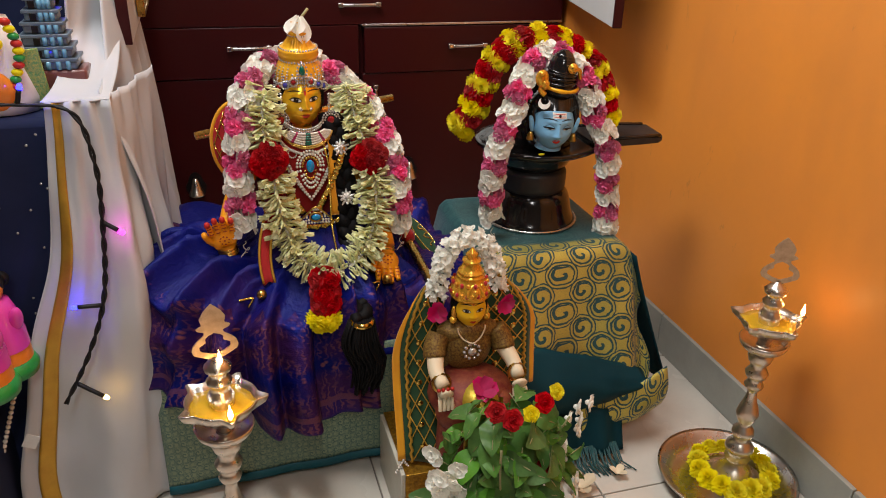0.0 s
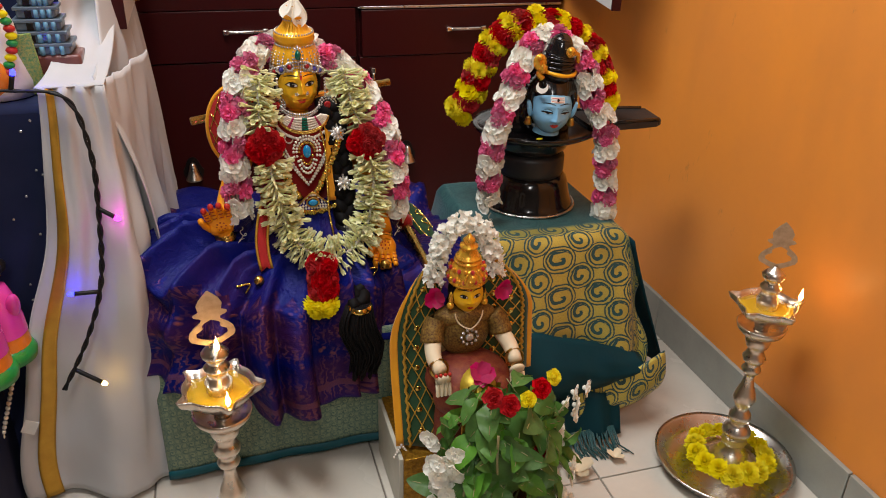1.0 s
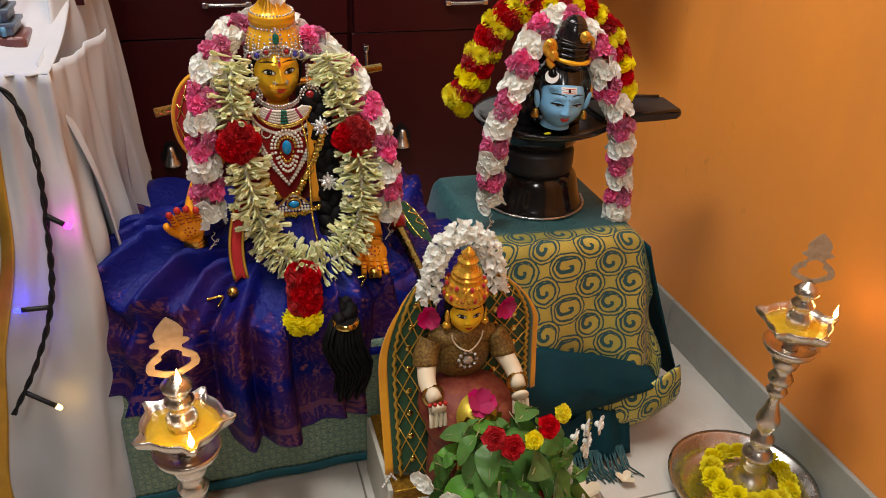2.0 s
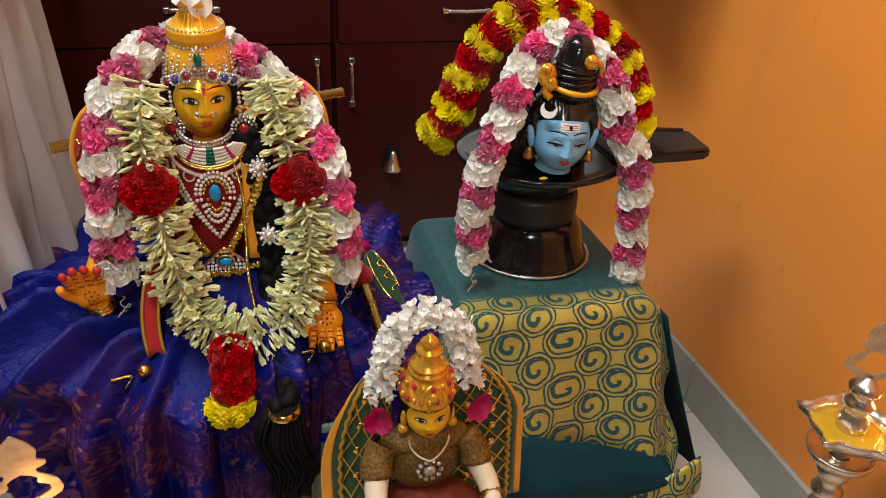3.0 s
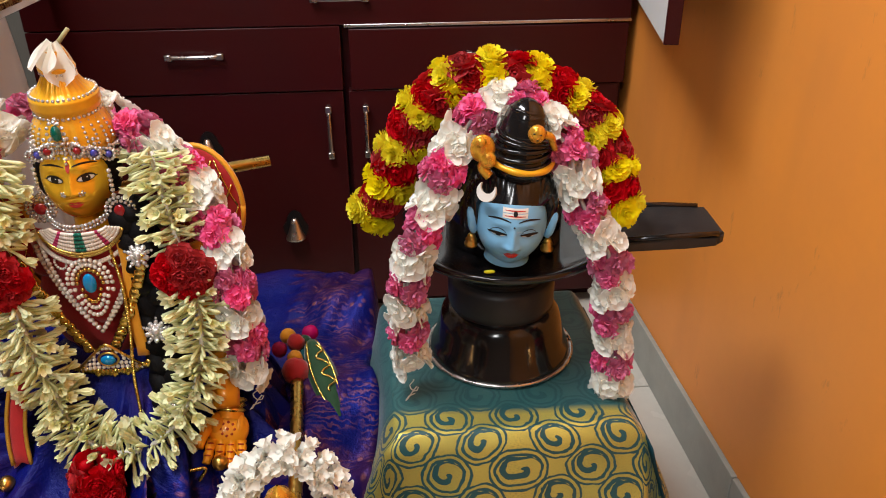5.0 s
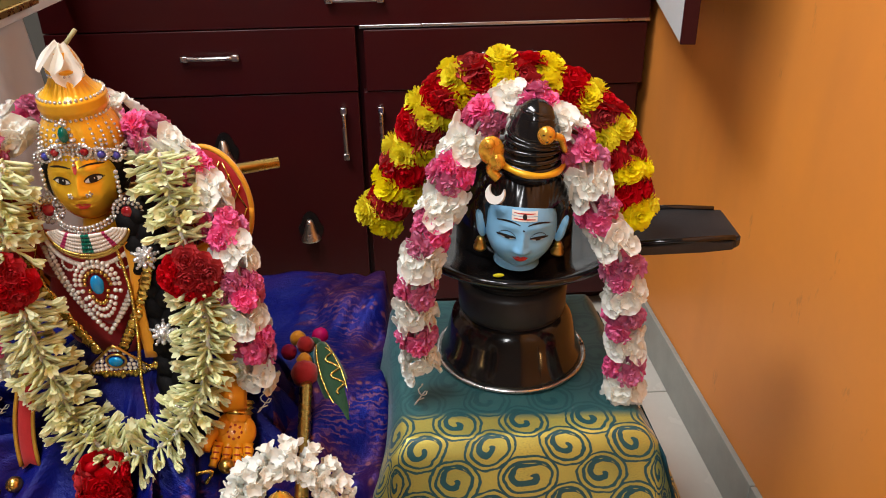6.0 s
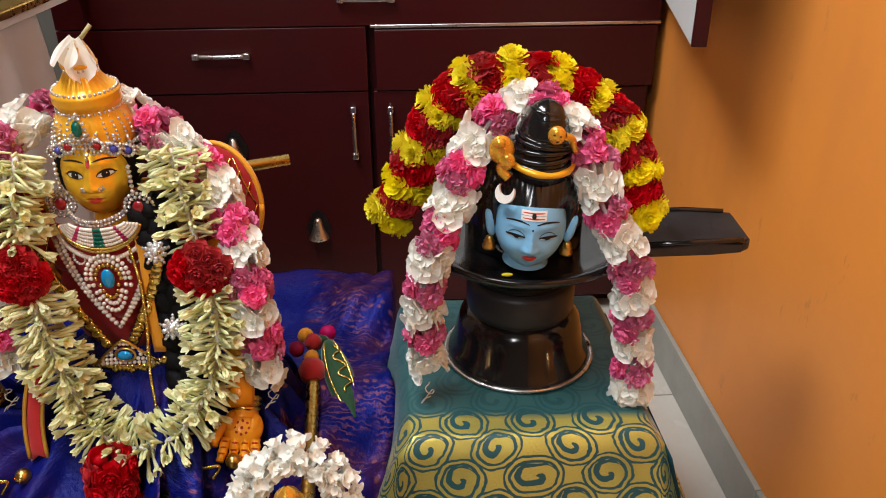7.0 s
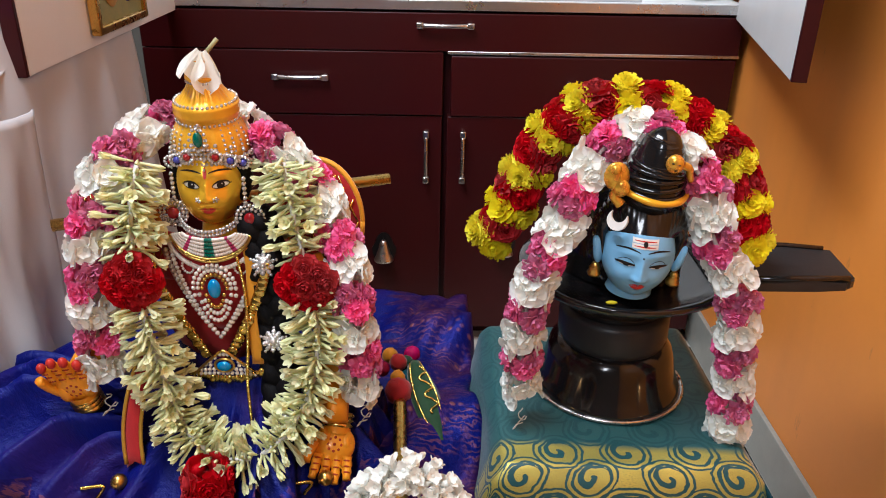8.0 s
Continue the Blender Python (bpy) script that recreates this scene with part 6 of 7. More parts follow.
for s in (-1, 1):
    b.use(M_DOLLDRESS).tube(spline([(X + s * 0.045, Y + 0.006, 0.358), (X + s * 0.054, Y - 0.002, 0.342), (X + s * 0.056, Y - 0.010, 0.328)], 8), lambda v: 0.0165 + 0.002 * v, 12)
    b.use(M_DOLLSKIN).tube(spline([(X + s * 0.055, Y - 0.008, 0.333), (X + s * 0.060 + (0.004 if s > 0 else 0), Y - 0.032, 0.316), (X + s * 0.055 + (0.009 if s > 0 else 0), Y - 0.056, 0.304)], 8), lambda v: 0.0140 - 0.0035 * v, 12)
    hx = X + s * 0.054 + (0.010 if s > 0 else 0)
    b.ball((hx, Y - 0.064, 0.295), (0.0125, 0.006, 0.013), (30, 0, 0))
    for k in range(4):
        b.tube([(hx - 0.009 + 0.006 * k, Y - 0.066, 0.290), (hx - 0.0095 + 0.0063 * k, Y - 0.070, 0.279), (hx - 0.0095 + 0.0063 * k, Y - 0.071, 0.272)], 0.0031, 6)
        if s < 0:
            b.use(M_LIP).ball((hx - 0.012 + 0.007 * k, Y - 0.068, 0.307), 0.0032, u=6, v=4).use(M_DOLLSKIN)
    b.use(M_BRASS).lathe([(0.0130, -0.005), (0.0155, -0.002), (0.0155, 0.002), (0.0130, 0.005)], (X + s * 0.0565 + (0.008 if s > 0 else 0), Y - 0.050, 0.307), 20, (60, 0, 0))
b.use(M_DOLLSKIRT).ball((X, Y - 0.020, 0.262), (0.068, 0.062, 0.040), u=28, v=16)
for s in (-1, 1):
    b.ball((X + s * 0.034, Y - 0.050, 0.252), (0.030, 0.034, 0.032), u=18, v=12)
    b.lathe([(0.026, 0.0), (0.029, 0.03), (0.028, 0.08), (0.026, 0.12)], (X + s * 0.034, Y - 0.052, 0.130), 20)
b.use(M_GOLDCLOTH).grid(lambda u, v: Vector((X + (u - 0.5) * 0.06, Y - 0.086 - 0.004 * math.sin(u * 25), 0.29 - 0.16 * v)), 20, 6)
b.use(M_OLIVESILK).ball((X, Y - 0.048, 0.268), (0.036, 0.046, 0.030), u=28, v=16).use(M_STONE).ball((X, Y - 0.022, 0.336), (0.007, 0.004, 0.007))
for k in range(10):
    a = k * math.tau / 10
    b.ball((X + 0.0125 * math.cos(a), Y - 0.021, 0.336 + 0.0125 * math.sin(a)), 0.003, u=6, v=4)
b.use(M_DOLLSKIN).tube([(X + 0.022 * math.cos(a), Y - 0.024 + 0.010 * abs(math.cos(a)), 0.376 + 0.024 * math.sin(a)) for a in (math.pi + math.pi * k / 14 for k in range(15))], 0.0012, 5)
whole("seated_doll", b, "seated clay doll with a yellow face and brocade dress", "doll")

# green scarf with gold lattice that frames the doll
sc = thing("doll_scarf", (X, 0.84, 0.33), "dark green velvet scarf with gold lattice and marigold edge", "scarf")
for s, low in ((-1, 0.130), (1, 0.225)):
    def wing(u, v, s=s, low=low):
        z = 0.455 + (low - 0.455) * v
        r = (0.030 + 0.058 * math.sin(min(1.0, v * 2.2) * math.pi / 2) ** 0.8)
        x = X + s * (0.034 + u * r * (1.0 if s > 0 else 0.74))
        return Vector((x, 0.846 - 0.012 * math.cos(u * 2.5) - 0.045 * v * smooth(0.3, 1, v) * (1.0 if s < 0 else 0.3), z - 0.028 * u * u * (1 - v)))
    part("velvet", Build(M_GREENVELVET).grid(wing, 14, 24), sc, thick=0.0025)
    part("edge", Build(M_ORANGESILK).grid(lambda u, v: wing(1.0 + (0.19 if s < 0 else 0.09) * u, v) + Vector((0, -0.001, 0)), 4, 24), sc, "marigold silk edge", 0.0035)
    part("braid_trim", Build(M_GOLDZARI).tube([wing(0.86 + 0.05 * math.sin(k * 2.0) * 0.5, k / 60) + Vector((0, -0.004, 0)) for k in range(61)], 0.0026, 6), sc, "gold braid")
    b = Build(M_GOLDZARI)
    for k in range(8):
        for sl in (0.42, -0.42):
            seg = [wing(q, (k + 0.5) / 8 + sl * (q - 0.4)) + Vector((0, -0.0035, 0)) for q in (j / 12 * 0.84 for j in range(13)) if 0 <= (k + 0.5) / 8 + sl * (q - 0.4) <= 1]
            if len(seg) > 2:
                b.tube(seg, 0.0010, 5)
    part("lattice", b, sc, "gold thread lattice")
    b = Build(M_SEQUIN)
    for k in range(9):
        for q in (0.2, 0.58):
            b.ball(wing(q, (k + (0.3 if q > 0.4 else 0.8)) / 9.2) + Vector((0, -0.004, 0)), (0.0055, 0.0018, 0.0055), u=10, v=5)
    part("sequins", b, sc, "round gold sequins")
b = Build(M_PEARL)
for s in (-1, 1):
    for k in range(6):
        b.ball((-0.140 + s * 0.0025 * k, 0.805, 0.135 - 0.0045 * k), 0.0024, u=6, v=4)
part("tassel_beads", b, sc, "pearl tassel")
g = thing("jasmine_garland", (X, 0.83, 0.50), "small white jasmine garland over the crown of the doll", "garland")
JC = [(X - 0.050, 0.826, 0.418), (X - 0.046, 0.828, 0.445), (X - 0.036, 0.834, 0.477), (X - 0.016, 0.842, 0.500), (X + 0.010, 0.844, 0.506), (X + 0.033, 0.838, 0.488), (X + 0.044, 0.830, 0.455), (X + 0.048, 0.826, 0.424)]
fr = ring_frames(spline(JC, 60))
part("string", Build(M_THREAD).tube(spline(JC, 30), 0.002, 6), g)
for i in range(120):
    p, dd, u, v = fr[round(i / 119 * 60)]
    a = i * 2.39996
    o = u * math.cos(a) + v * math.sin(a)
    place("jasmine", random.choice(JASMINES), outward(p + o * 0.006 + dd * rand(-0.003, 0.003), o + dd * rand(-0.5, 0.5), rand(0, 6)), g, rand(0.85, 1.1))
for s in (-1, 1):
    mg = thing("magenta_flower", (X + s * 0.052, 0.808, 0.405), "magenta blossom beside the doll's face", "flower", "magenta blossoms")
    for k in range(5):
        b = Build(M_MAGENTA)
        petal(b, k * math.tau / 5 + s, 20 + 12 * (k % 2), 0.019, 0.0095, 0.3, 0, 0, 3, 3, 0.001, 0.75)
        b.bm.transform(outward((X + s * 0.052, 0.808, 0.406), (s * 0.3, -1, 0.1)))
        part("petal", b, mg)
mg = thing("magenta_flower", (X + 0.004, 0.735, 0.296), "magenta blossom on the lap of the doll", "flower", "magenta blossoms")
for k in range(6):
    b = Build(M_MAGENTA)
    petal(b, k * math.tau / 6, 12 + 14 * (k % 2), 0.022, 0.011, 0.3, 0, 0, 3, 3, 0.001, 0.75)
    b.bm.transform(outward((X + 0.004, 0.742, 0.296), (0, -0.6, 1)))
    part("petal", b, mg)

# ---- pot with leaves and roses ----
KX, KY = -0.022, 0.655
pot = thing("leaf_pot", (KX, KY, 0), "brass pot filled with green leaves, roses and white flowers", "flower pot")
part("pot", Build(M_BRASS).lathe([(0.0, 0.0), (0.040, 0.0), (0.045, 0.006), (0.062, 0.04), (0.066, 0.07), (0.058, 0.10), (0.040, 0.125), (0.036, 0.140), (0.046, 0.155), (0.042, 0.155), (0.030, 0.135), (0.0, 0.13)], (KX, KY, 0), 40), pot, "polished brass pot")


def leaf_mesh(ln, w):
    b = Build(M_LEAF)

    def fn(u, v):
        ww = w * math.sin(math.pi * (0.06 + 0.92 * v) ** 0.85) ** 0.75
        y = (u - 0.5) * 2 * ww
        return Vector((y, ln * v, -0.35 * ln * v * v + 0.35 * abs(y) + 0.0015 * math.sin(v * 14 + u * 3)))
    b.grid(fn, 6, 9)
    b.use(M_STEM).tube([(0, -ln * 0.22, 0.002), (0, ln * 0.3, -0.001 - 0.03 * ln), (0, ln * 0.85, -0.24 * ln)], 0.0009, 5)
    return b.mesh("leaf")


LEAVES = [leaf_mesh(ln, w) for ln, w in ((0.050, 0.0185), (0.042, 0.0175), (0.056, 0.022), (0.036, 0.0155), (0.062, 0.020))]
for k in range(165):
    a = rand(0, math.tau)
    h = rand(0.13, 0.330)
    r = (0.072 + 0.018 * math.sin(a * 3)) * (1.0 if h < 0.27 else 1.0 - 0.55 * (h - 0.27) / 0.09) * rand(0.55, 1.05)
    p = Vector((KX + r * 1.12 * math.cos(a), KY + r * 0.75 * math.sin(a), h))
    out = Vector((math.cos(a), math.sin(a), 0))
    dirv = (out * rand(0.15, 0.9) + Vector((rand(-0.6, 0.6), rand(-0.5, 0.1), rand(-0.9, 0.55)))).normalized()
    nrm = (out + Vector((0, -0.3, rand(0.2, 0.9)))).normalized()
    xax = dirv.cross(nrm).normalized()
    nrm = xax.cross(dirv)
    m = Matrix((xax, dirv, nrm)).transposed().to_4x4()
    m.translation = p
    place("leaf", random.choice(LEAVES), m, pot, rand(0.60, 1.0))
SPRIG = Build(M_STEM)
for k in range(16):
    a = k * 0.7
    SPRIG.tube(spline([(KX + 0.02 * math.cos(a), KY + 0.02 * math.sin(a), 0.14), (KX + 0.06 * math.cos(a), KY + 0.05 * math.sin(a), 0.24), (KX + 0.08 * math.cos(a), KY - 0.02 + 0.05 * math.sin(a), 0.31 - 0.06 * (k % 3))], 8), 0.0012, 5)
part("sprigs", SPRIG, pot, "thin pale stalks")
b = Build(M_LEAF).ball((KX, KY, 0.235), (0.060, 0.045, 0.085), u=20, v=14)
for q in b.bm.verts:
    q.co += Vector((1, 0, 0)) * 0.012 * noise.noise(q.co * 60)
part("inner_foliage", b, pot)
YROSES = [rose_flower(0.017, M_YPETAL, "yellow_rose") for _ in range(2)]
for dx, dy, dz, me in ((-0.038, -0.035, 0.335, ROSES[0]), (-0.018, -0.045, 0.326, ROSES[1]), (0.008, -0.045, 0.331, YROSES[0]), (0.030, -0.035, 0.338, ROSES[2]), (0.052, -0.025, 0.345, YROSES[1]), (0.03, -0.055, 0.24, ROSES[0])):
    place(me.name.split(".")[0], me, outward((KX + dx, KY + dy, dz + 0.016), (dx * 4, -1.0, 0.7), rand(0, 6)), pot, 0.72)
for k in range(34):
    f = k / 33
    x = KX - 0.100 + rand(-0.02, 0.014) + 0.02 * f
    place("white_flower", random.choice(WHITES), outward((x, KY - 0.02 + rand(-0.03, 0.03), 0.275 - 0.19 * f), (-0.6 + rand(-0.4, 0.4), -0.8, rand(-0.3, 0.5)), rand(0, 6)), pot, 0.8)
for k in range(14):
    place("white_flower", random.choice(WHITES), outward((KX + 0.095 + rand(-0.012, 0.012), KY + rand(-0.03, 0.03), 0.10 + 0.235 * k / 13), (0.8, -0.6, rand(-0.2, 0.5)), rand(0, 6)), pot, 0.75)

# fallen petals
for x, y, s in ((0.185, 0.80, 1.3), (0.27, 0.815, 0.7), (0.16, 0.84, 0.9)):
    place_t = thing("fallen_blossom", (x, y, 0.002), "wilted pale blossom lying on the floor", "flower", "fallen blossoms")
    for k in range(4):
        b = Build(M_DOLLSKIN)
        petal(b, k * 1.5 + x * 9, 14 + 10 * (k % 2), 0.026 * s, 0.011 * s, 0.5, 0.004, 0, 3, 3, 0.001, 0.8)
        b.bm.transform(Matrix.Translation((x, y, 0.004)))
        part("petal", b, place_t)


# ---- oil lamps ----
def oil_lamp(cx, cy, label, turn):
    lamp = thing("oil_lamp", (cx, cy, 0), label, "oil lamp", "standing oil lamps")
    at = (cx, cy, 0)
    part("base", Build(M_POLISH).lathe([(0.0, 0.002), (0.052, 0.002), (0.056, 0.006), (0.053, 0.011), (0.042, 0.017), (0.036, 0.020), (0.033, 0.028), (0.025, 0.038), (0.019, 0.046), (0.017, 0.052)], at, 48), lamp)
    stem = [(0.016, 0.050), (0.021, 0.055), (0.023, 0.060), (0.019, 0.066), (0.021, 0.071), (0.025, 0.080), (0.024, 0.088), (0.016, 0.096), (0.0125, 0.102), (0.017, 0.108), (0.0195, 0.115), (0.0185, 0.123), (0.012, 0.131), (0.0105, 0.136),
            (0.016, 0.147), (0.0195, 0.158), (0.017, 0.170), (0.0115, 0.186), (0.0085, 0.202), (0.0085, 0.212), (0.014, 0.216), (0.0165, 0.222), (0.013, 0.228), (0.011, 0.234), (0.017, 0.240), (0.0195, 0.248), (0.015, 0.256), (0.0125, 0.264), (0.018, 0.272), (0.021, 0.282), (0.020, 0.290), (0.013, 0.299), (0.011, 0.306)]
    part("stem", Build(M_POLISH).lathe(stem, at, 32), lamp, "turned stem")
    low = (cx, cy, -0.012)
    part("drip_tray", Build(M_POLISH).lathe([(0.011, 0.300), (0.018, 0.306), (0.032, 0.311), (0.038, 0.318), (0.041, 0.328), (0.0385, 0.3285), (0.034, 0.320), (0.020, 0.316), (0.012, 0.316)], low, 48), lamp, "round drip tray")

    def spout(a, z):
        k = max(0.0, math.cos(a * 5 + turn)) ** 4
        return 1 + 0.30 * k * smooth(0.340, 0.365, z)
    dish = part("dish", Build(M_POLISH).lathe([(0.010, 0.318), (0.013, 0.330), (0.022, 0.340), (0.038, 0.350), (0.046, 0.362), (0.049, 0.372), (0.0475, 0.373), (0.043, 0.362), (0.034, 0.354), (0.012, 0.350)], low, 80, (0, 0, 0), spout), lamp, "five-spouted oil dish")
    part("oil", Build(M_OIL).lathe([(0.0, 0.3625), (0.030, 0.3625), (0.0425, 0.3620), (0.040, 0.359)], low, 60, (0, 0, 0), lambda a, z: 1 + 0.16 * max(0.0, math.cos(a * 5 + turn)) ** 4), dish, "amber oil")
    part("finial_knob", Build(M_POLISH).lathe([(0.014, 0.330), (0.0155, 0.342), (0.017, 0.356), (0.0185, 0.366), (0.014, 0.374), (0.012, 0.380), (0.016, 0.386), (0.0175, 0.391), (0.013, 0.397), (0.0115, 0.402), (0.017, 0.408), (0.0185, 0.414), (0.013, 0.421), (0.007, 0.426), (0.004, 0.430)], at, 28), lamp)
    fm = Matrix.Translation((cx, cy, 0)) @ Matrix.Rotation(radians(10 if cx < 0 else -28), 4, "Z")

    outer = ((0, 0.006), (0.06, 0.017), (0.13, 0.028), (0.20, 0.030), (0.30, 0.028), (0.38, 0.022), (0.46, 0.013), (0.52, 0.012), (0.56, 0.021), (0.60, 0.022), (0.64, 0.0145), (0.76, 0.0165), (0.86, 0.012), (0.94, 0.006), (1, 0.0005))
    inner = ((0, 0), (0.09, 0), (0.13, 0.011), (0.19, 0.020), (0.27, 0.020), (0.33, 0.011), (0.40, 0.012), (0.45, 0.007), (0.48, 0), (1, 0))

    def lobe(s):
        def fn(u, v):
            hole = float(np.interp(v, [p[0] for p in inner], [p[1] for p in inner]))
            w = max(float(np.interp(v, [p[0] for p in outer], [p[1] for p in outer])), hole + 0.001)
            return fm @ Vector((s * (hole + (w - hole) * u), 0, 0.426 + 0.084 * v))
        return fn
    plate = Build(M_FINIAL).grid(lobe(1), 5, 56).grid(lobe(-1), 5, 56)
    plate.paint(plate.bm.faces, False)
    part("finial", plate, lamp, "pierced flat finial", 0.002)
    for k in ((0, 2) if cx < 0 else (0,)):
        aim = 1.7 if k else (-1.35 if cx < 0 else -0.35)
        best = min(((-turn + math.tau * j) / 5 for j in range(-5, 6)), key=lambda q: abs(q - aim))
        f = Vector((cx + 0.055 * math.cos(best), cy + 0.055 * math.sin(best), 0.362))
        if k:
            f = Vector((cx + 0.004, cy - 0.016, 0.425))
        part("wick", Build(M_PAPER).tube([f + Vector((-0.012 * math.cos(best), -0.012 * math.sin(best), -0.008)), f], 0.0018, 6), dish, "cotton wick")
        part("flame", Build(M_FLAME).lathe([(0.0005, 0.0), (0.0032, 0.004), (0.0038, 0.008), (0.0026, 0.014), (0.0012, 0.019), (0.0003, 0.024)], f, 12), lamp, "small burning flame")
    lamp.scale.z = 0.965
    return lamp


oil_lamp(-0.408, 0.747, "polished white-brass standing oil lamp, lit, on the floor", 0.6)
right_lamp = oil_lamp(0.471, 0.752, "polished white-brass standing oil lamp, lit, in a steel plate", 1.2)
pl = thing("steel_plate", (0.448, 0.745, 0), "round polished steel plate on the tiles by the wall", "plate")
part("plate", Build(M_STEEL).lathe([(0.0, 0.002), (0.092, 0.002), (0.104, 0.008), (0.116, 0.026), (0.122, 0.030), (0.1225, 0.033), (0.115, 0.031), (0.101, 0.012), (0.090, 0.006), (0.0, 0.006)], (0.450, 0.745, 0), 72), pl)
g = thing("marigold_ring", (0.471, 0.752, 0.02), "ring of yellow chrysanthemums round the foot of the lamp", "garland")
for k in range(15):
    a = k * math.tau / 15
    o = Vector((math.cos(a), math.sin(a), 0))
    place("chrysanthemum", random.choice(MUMS), outward(Vector((0.466, 0.750, 0.026 + rand(0, 0.006))) + o * rand(0.056, 0.064), o * 0.5 + Vector((0, 0, 1)), rand(0, 6)), g, rand(0.85, 1.0))

# ---- the stepped display, its white side cloth and lights ----
steps = thing("stepped_display", (-0.9, 1.2, 0), "display steps covered in navy cloth with small silver dots", "display stand")
part("upper_step", Build(M_NAVY).box((-1.06, 1.22, 0.335), (0.92, 0.40, 0.67), 0.012), steps)
part("lower_step", Build(M_NAVY).box((-1.21, 0.93, 0.15), (0.92, 0.20, 0.30), 0.012), steps)
part("top_step", Build(M_NAVY).box((-1.06, 1.52, 0.50), (0.92, 0.25, 1.0), 0.012), steps)
b = Build(M_STONE)
for k in range(90):
    b.ball((rand(-1.0, -0.62), 1.0185, rand(0.26, 0.66)), (0.0022, 0.001, 0.0022), u=6, v=4)
    b.ball((rand(-1.0, -0.76), 0.828, rand(0.02, 0.22)), (0.0022, 0.001, 0.0022), u=6, v=4)
part("silver_dots", b, steps, "small silver dots")

wcl = thing("white_side_cloth", (-0.55, 1.1, 0.3), "off-white cotton cloth with gold border hung over the steps", "cloth")


def edge_x(z):
    return -0.606 - 0.140 * smooth(0.66, 0.03, z) - 0.004 * math.sin(z * 24)


def side_cloth(u, v):
    """u from the gold-bordered front edge back along the steps, v from the top down."""
    z = 0.69 * (1 - v) + 0.012
    ex = edge_x(z)
    cxr = -0.522 + 0.03 * v
    if u < 0.4:
        f = u / 0.4
        x, y = ex + (cxr - ex) * f, 0.992 - 0.03 * v * math.sin(f * 3.1) - 0.03 * f * v
    else:
        f = (u - 0.4) / 0.6
        x, y = cxr + 0.02 * f * (1 - v) + 0.030 * smooth(0, 1, f) * (1 - 0.6 * v), 0.992 - 0.03 * v + 0.22 * f
    k = smooth(0.05, 0.5, v)
    fold = 0.012 * math.sin(u * 24 + 2 * v + 2 * wave(u * 2, v * 2, 9)) * k + 0.022 * wave(u * 6, v * 1.6, 2) * k + 0.006 * wave(u * 16, v * 7, 6)
    return Vector((x + fold * (1 if u > 0.3 else 0.3), y - fold * (1.2 if u < 0.6 else 0.2), z + 0.012 * wave(u * 4, 0, 1) * (1 - v)))


part("drop", Build(M_COTTON).grid(side_cloth, 80, 60, uvfn=lambda u, v: (u, v)), wcl, thick=0.002)
part("gold_border", Build(M_GOLDZARI).grid(lambda u, v: side_cloth(0.05 + 0.05 * u, v) + Vector((0.0, -0.0035, 0)), 5, 60), wcl, "woven gold border band", 0.0015)


def top_cloth(u, v):
    """Over the step tops and up the next riser."""
    x0 = -0.606 + 0.045 * v
    x1 = -0.518
    x = x0 + (x1 - x0) * u
    if v < 0.4:
        f = v / 0.4
        y, z = 0.99 + 0.20 * f + 0.13 * u * f, 0.70 + 0.06 * f ** 2.5
    else:
        f = (v - 0.4) / 0.6
        y, z = 1.19 + 0.05 * f + 0.13 * u + 0.02 * u * f, 0.76 + 0.31 * f
    return Vector((x, y + 0.008 * wave(u * 6, v * 5, 3), z ))


part("top_fold", Build(M_COTTON).grid(top_cloth, 24, 40), wcl, thick=0.002)
part("back_fold", Build(M_COTTON).grid(lambda u, v: Vector((-0.534 + 0.070 * v ** 0.8 - 0.012 * u + (0.007 * math.sin(u * 34 + 3 * v) + 0.014 * wave(u * 9, v * 1.5, 3)) * (0.05 + smooth(0.0, 0.5, v) * 0.7 + 0.3 * v), 1.02 + 0.63 * u, (0.706 + 0.20 * smooth(0.20, 0.50, u)) * (1 - v) + 0.30 * v)), 90, 40), wcl, "long hanging folds", 0.002)
b = Build(M_PEARL)
for k in range(26):
    z = 0.26 - 0.22 * k / 25
    b.ball((edge_x(z) - 0.012 - 0.010 * math.sin(k / 25 * 3), 0.965, z), 0.0040, u=8, v=5)
whole("pearl_string", b, "string of pearl beads hanging beside the gold border", "bead string")
ls = thing("light_string", (-0.57, 0.98, 0.5), "black cable with small coloured lamps on the white cloth", "light string")
cable = spline([(-0.72, 0.985, 0.700), (-0.63, 0.975, 0.702), (-0.565, 0.968, 0.690), (-0.545, 0.955, 0.62), (-0.548, 0.95, 0.53), (-0.562, 0.945, 0.42), (-0.595, 0.94, 0.33), (-0.640, 0.93, 0.25)], 90)
b = Build(M_CABLE)
for ph in (0, math.pi):
    b.tube([p + Vector((0.0022 * math.cos(i * 0.8 + ph), 0.0022 * math.sin(i * 0.8 + ph), 0)) for i, p in enumerate(cable)], 0.0022, 6)
part("cable", b, ls)
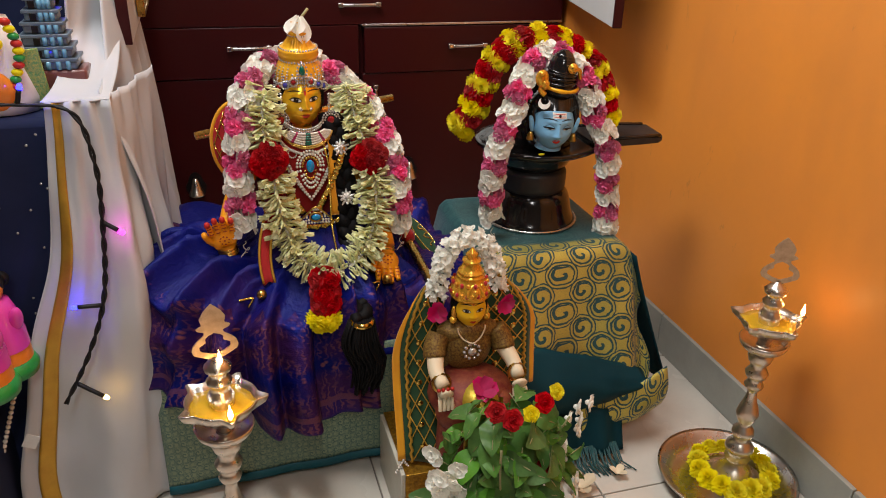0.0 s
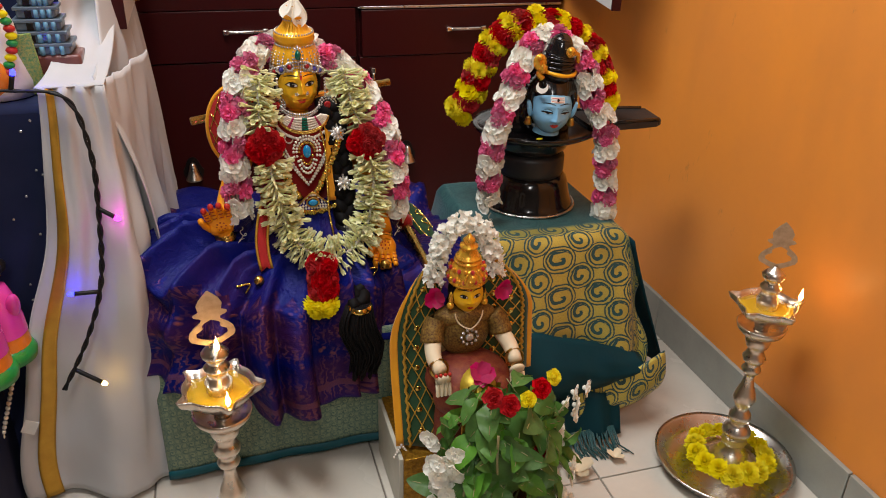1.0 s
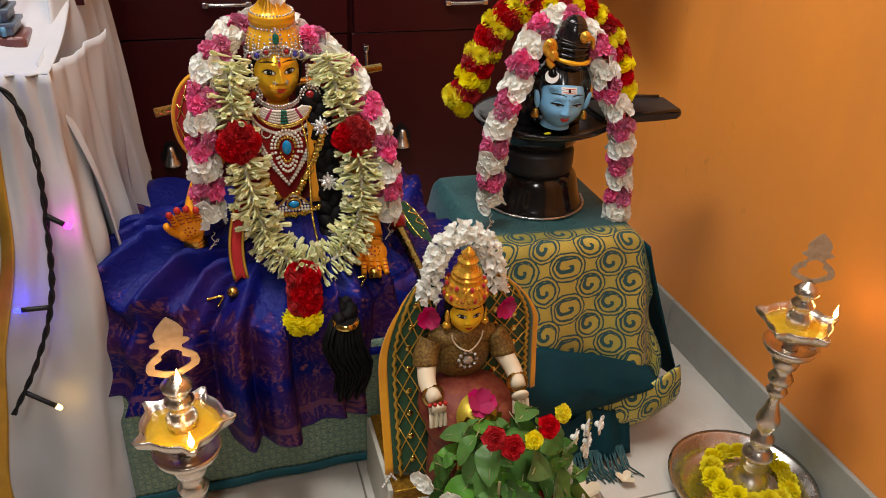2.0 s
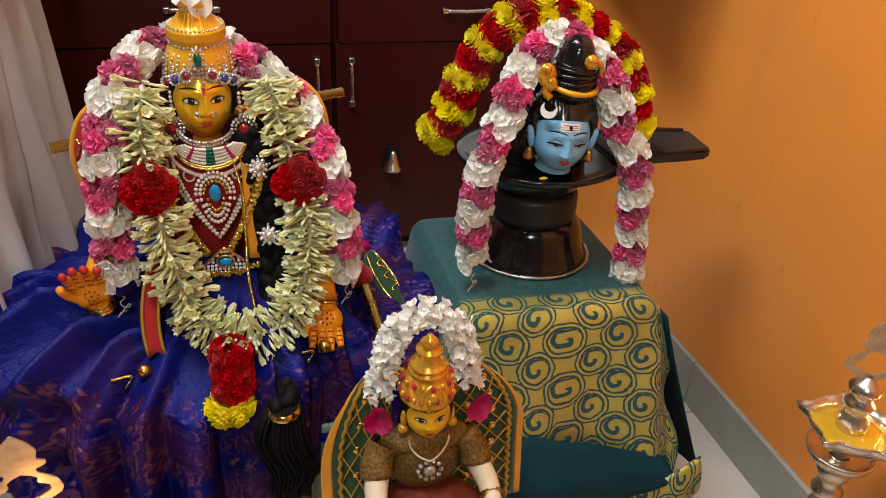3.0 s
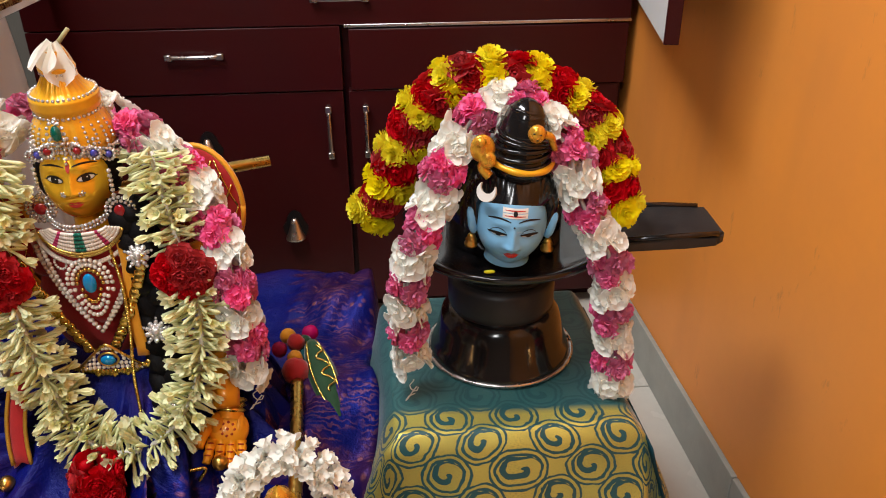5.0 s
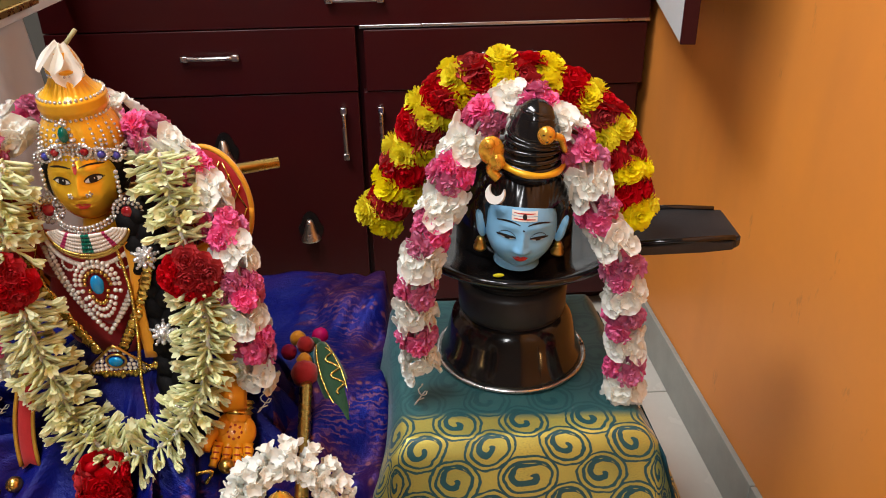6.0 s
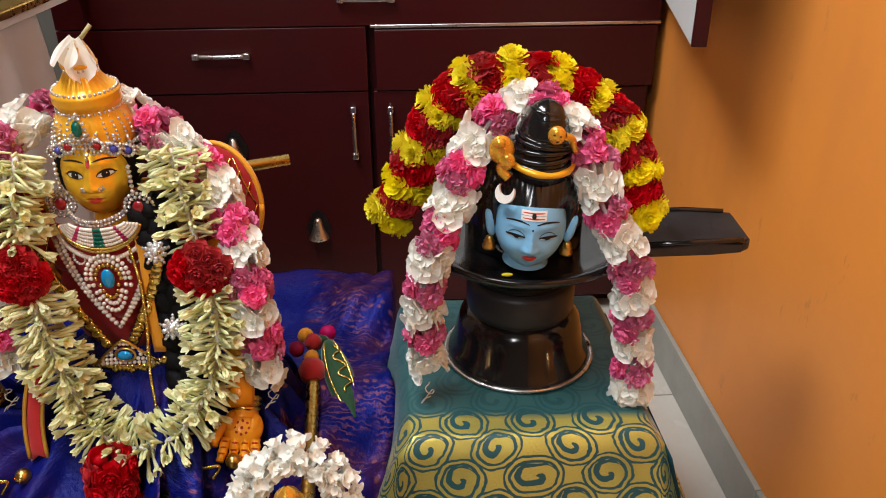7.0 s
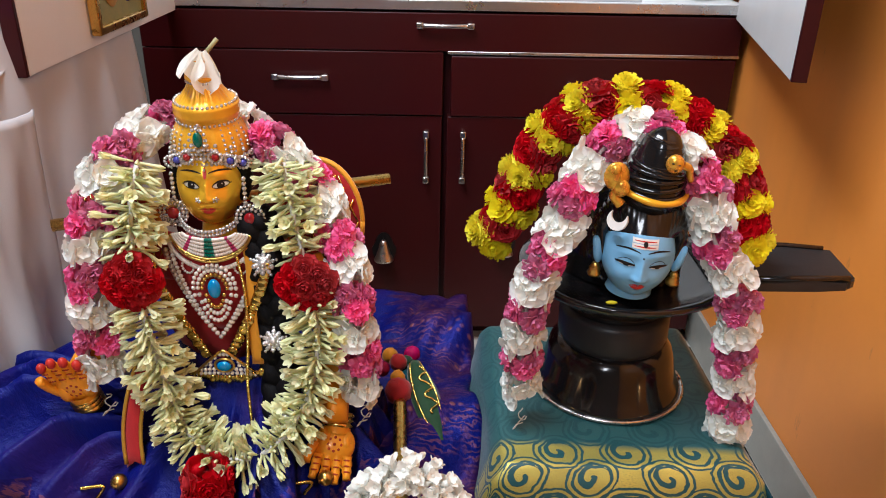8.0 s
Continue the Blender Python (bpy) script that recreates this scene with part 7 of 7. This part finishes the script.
for p, q, m, lb in (((-0.548, 0.95, 0.535), (-0.528, 0.945, 0.522), M_LEDPINK, "pink lamp"), ((-0.566, 0.944, 0.405), (-0.600, 0.94, 0.408), M_LEDBLUE, "blue lamp"), ((-0.622, 0.935, 0.282), (-0.585, 0.925, 0.258), M_LEDWARM, "warm white lamp"), ((-0.63, 0.975, 0.704), (-0.625, 0.975, 0.722), M_LEDBLUE, "blue lamp"), ((-0.60, 1.22, 0.80), (-0.588, 1.20, 0.828), M_LEDBLUE, "blue lamp")):
    p, q = Vector(p), Vector(q)
    holder = part("lamp_holder", Build(M_CABLE).tube([p.lerp(q, k / 4) for k in range(5)], 0.0034, 8), ls)
    dd = (q - p).normalized()
    part("bulb", Build(m).tube([q + dd * 0.001, q + dd * 0.004, q + dd * 0.0075, q + dd * 0.009], lambda v: 0.0036 * (1 - v ** 3 * 0.8), 8), holder, lb)
whole("paper_slip", Build(M_PAPER).box((-0.700, 0.93, 0.190), (0.020, 0.001, 0.024), 0, (0, 28, 0)), "small square slip of white paper pinned to the navy cloth", "paper")


def small_doll(x, y, z, hair_turn):
    b = Build(M_GREENPAINT).lathe([(0.0, 0.0), (0.040, 0.0), (0.042, 0.012), (0.036, 0.024), (0.0, 0.028)], (x, y, z), 24)
    b.use(M_ORANGEPAINT).lathe([(0.036, 0.022), (0.034, 0.045), (0.028, 0.060)], (x, y, z), 20)
    b.use(M_PINKPAINT).lathe([(0.035, 0.045), (0.033, 0.07), (0.026, 0.105), (0.020, 0.122), (0.010, 0.128)], (x, y, z), 20)
    for s in (-1, 1):
        b.ball((x + s * 0.026, y - 0.01, z + 0.092), (0.010, 0.012, 0.026), (25, s * 12, 0))
    b.use(M_ORANGEPAINT).ball((x, y - 0.003, z + 0.140), (0.017, 0.017, 0.019))
    b.use(M_INK).ball((x, y + 0.004, z + 0.147), (0.0195, 0.019, 0.018)).ball((x + 0.010 * hair_turn, y + 0.02, z + 0.145), (0.012, 0.012, 0.012))
    whole("clay_doll", b, "small glossy clay doll in pink dress on green base", "doll", "clay dolls")


small_doll(-0.712, 0.960, 0.302, 1)
small_doll(-0.728, 0.905, 0.302, -1)

tw = thing("temple_tower", (-0.585, 1.12, 0.67), "painted model temple tower on a red-brown plinth", "model tower")
ox, oy, oz = -0.600, 1.125, 0.672
part("plinth", Build(M_TERRACOTTA).box((ox, oy, oz + 0.010), (0.105, 0.075, 0.020), 0.004).box((ox, oy, oz + 0.034), (0.09, 0.06, 0.03), 0.004), tw)
for k in range(6):
    w = 0.078 - 0.0085 * k
    z = oz + 0.056 + 0.017 * k
    tier = part("tier", Build(M_TOWER).box((ox - 0.006, oy, z), (w, 0.055 - 0.005 * k, 0.013), 0.003).box((ox - 0.006, oy, z + 0.0075), (w + 0.006, 0.060 - 0.005 * k, 0.005), 0.001), tw)
    b = Build(M_INK).box((ox - 0.016, oy - (0.055 - 0.005 * k) / 2 - 0.001, z), (0.009, 0.003, 0.011), 0.001)
    part("niche", b, tier, "dark arched niche")
    for q in (0.02, 0.36, 0.70):
        part("column", Build(M_SKYPAINT).tube([(ox - 0.006 + w * 0.5 * q, oy - (0.055 - 0.005 * k) / 2 - 0.001, z - 0.006), (ox - 0.006 + w * 0.5 * q, oy - (0.055 - 0.005 * k) / 2 - 0.001, z + 0.006)], 0.0034, 8), tier, "pale blue column")
part("roof", Build(M_YPETAL).tube([(ox - 0.03, oy, oz + 0.162), (ox + 0.018, oy, oz + 0.162)], 0.014, 12), tw, "yellow barrel roof")
b = Build(M_EYEWHITE)
b.lathe([(0.0, 0.0), (0.050, 0.0), (0.052, 0.02), (0.040, 0.06), (0.034, 0.10), (0.022, 0.13), (0.0, 0.135)], (-0.668, 1.085, 0.672), 24)
b.use(M_ORANGEPAINT).ball((-0.668, 1.08, 0.84), (0.024, 0.024, 0.028)).ball((-0.672, 1.04, 0.705), (0.030, 0.012, 0.03))
b.use(M_YPETAL).ball((-0.668, 1.045, 0.77), (0.02, 0.012, 0.012))
for k in range(12):
    b.use((M_LIP, M_YPETAL, M_GREENPAINT)[k % 3]).ball((-0.640 + 0.010 * math.sin(k * 0.4), 1.042, 0.80 - 0.0098 * k), (0.008, 0.006, 0.0055), u=8, v=6)
whole("seated_figure", b, "white painted seated figure with a coloured bead garland", "statue")
whole("glitter_board", Build(M_GLITTER).box((-0.622, 1.070, 0.715), (0.030, 0.006, 0.085), 0.001, (0, -6, 0)), "green glitter board on the display step", "board")

# ---- floor tiles ----
me = Build(M_FLOOR).box((0, 0, 0), (0.3795, 0.3795, 0.01), 0.0012, segs=1).mesh("tile")
for i in range(-6, 0):
    for j in range(-6, 4):
        ob = new("tile", me)
        ob.parent = floor_ob
        ob.location = (0.222 + 0.3825 * (i + 0.5), 0.780 + 0.3825 * (j - 0.5), -0.005)
half = Build(M_FLOOR).box((0, 0, 0), (0.351, 0.3795, 0.01), 0.0012, segs=1).mesh("tile")
for j in range(-6, 4):
    ob = new("tile", half)
    ob.parent = floor_ob
    ob.location = (0.222 + 0.0015 + 0.1755, 0.780 + 0.3825 * (j - 0.5), -0.005)
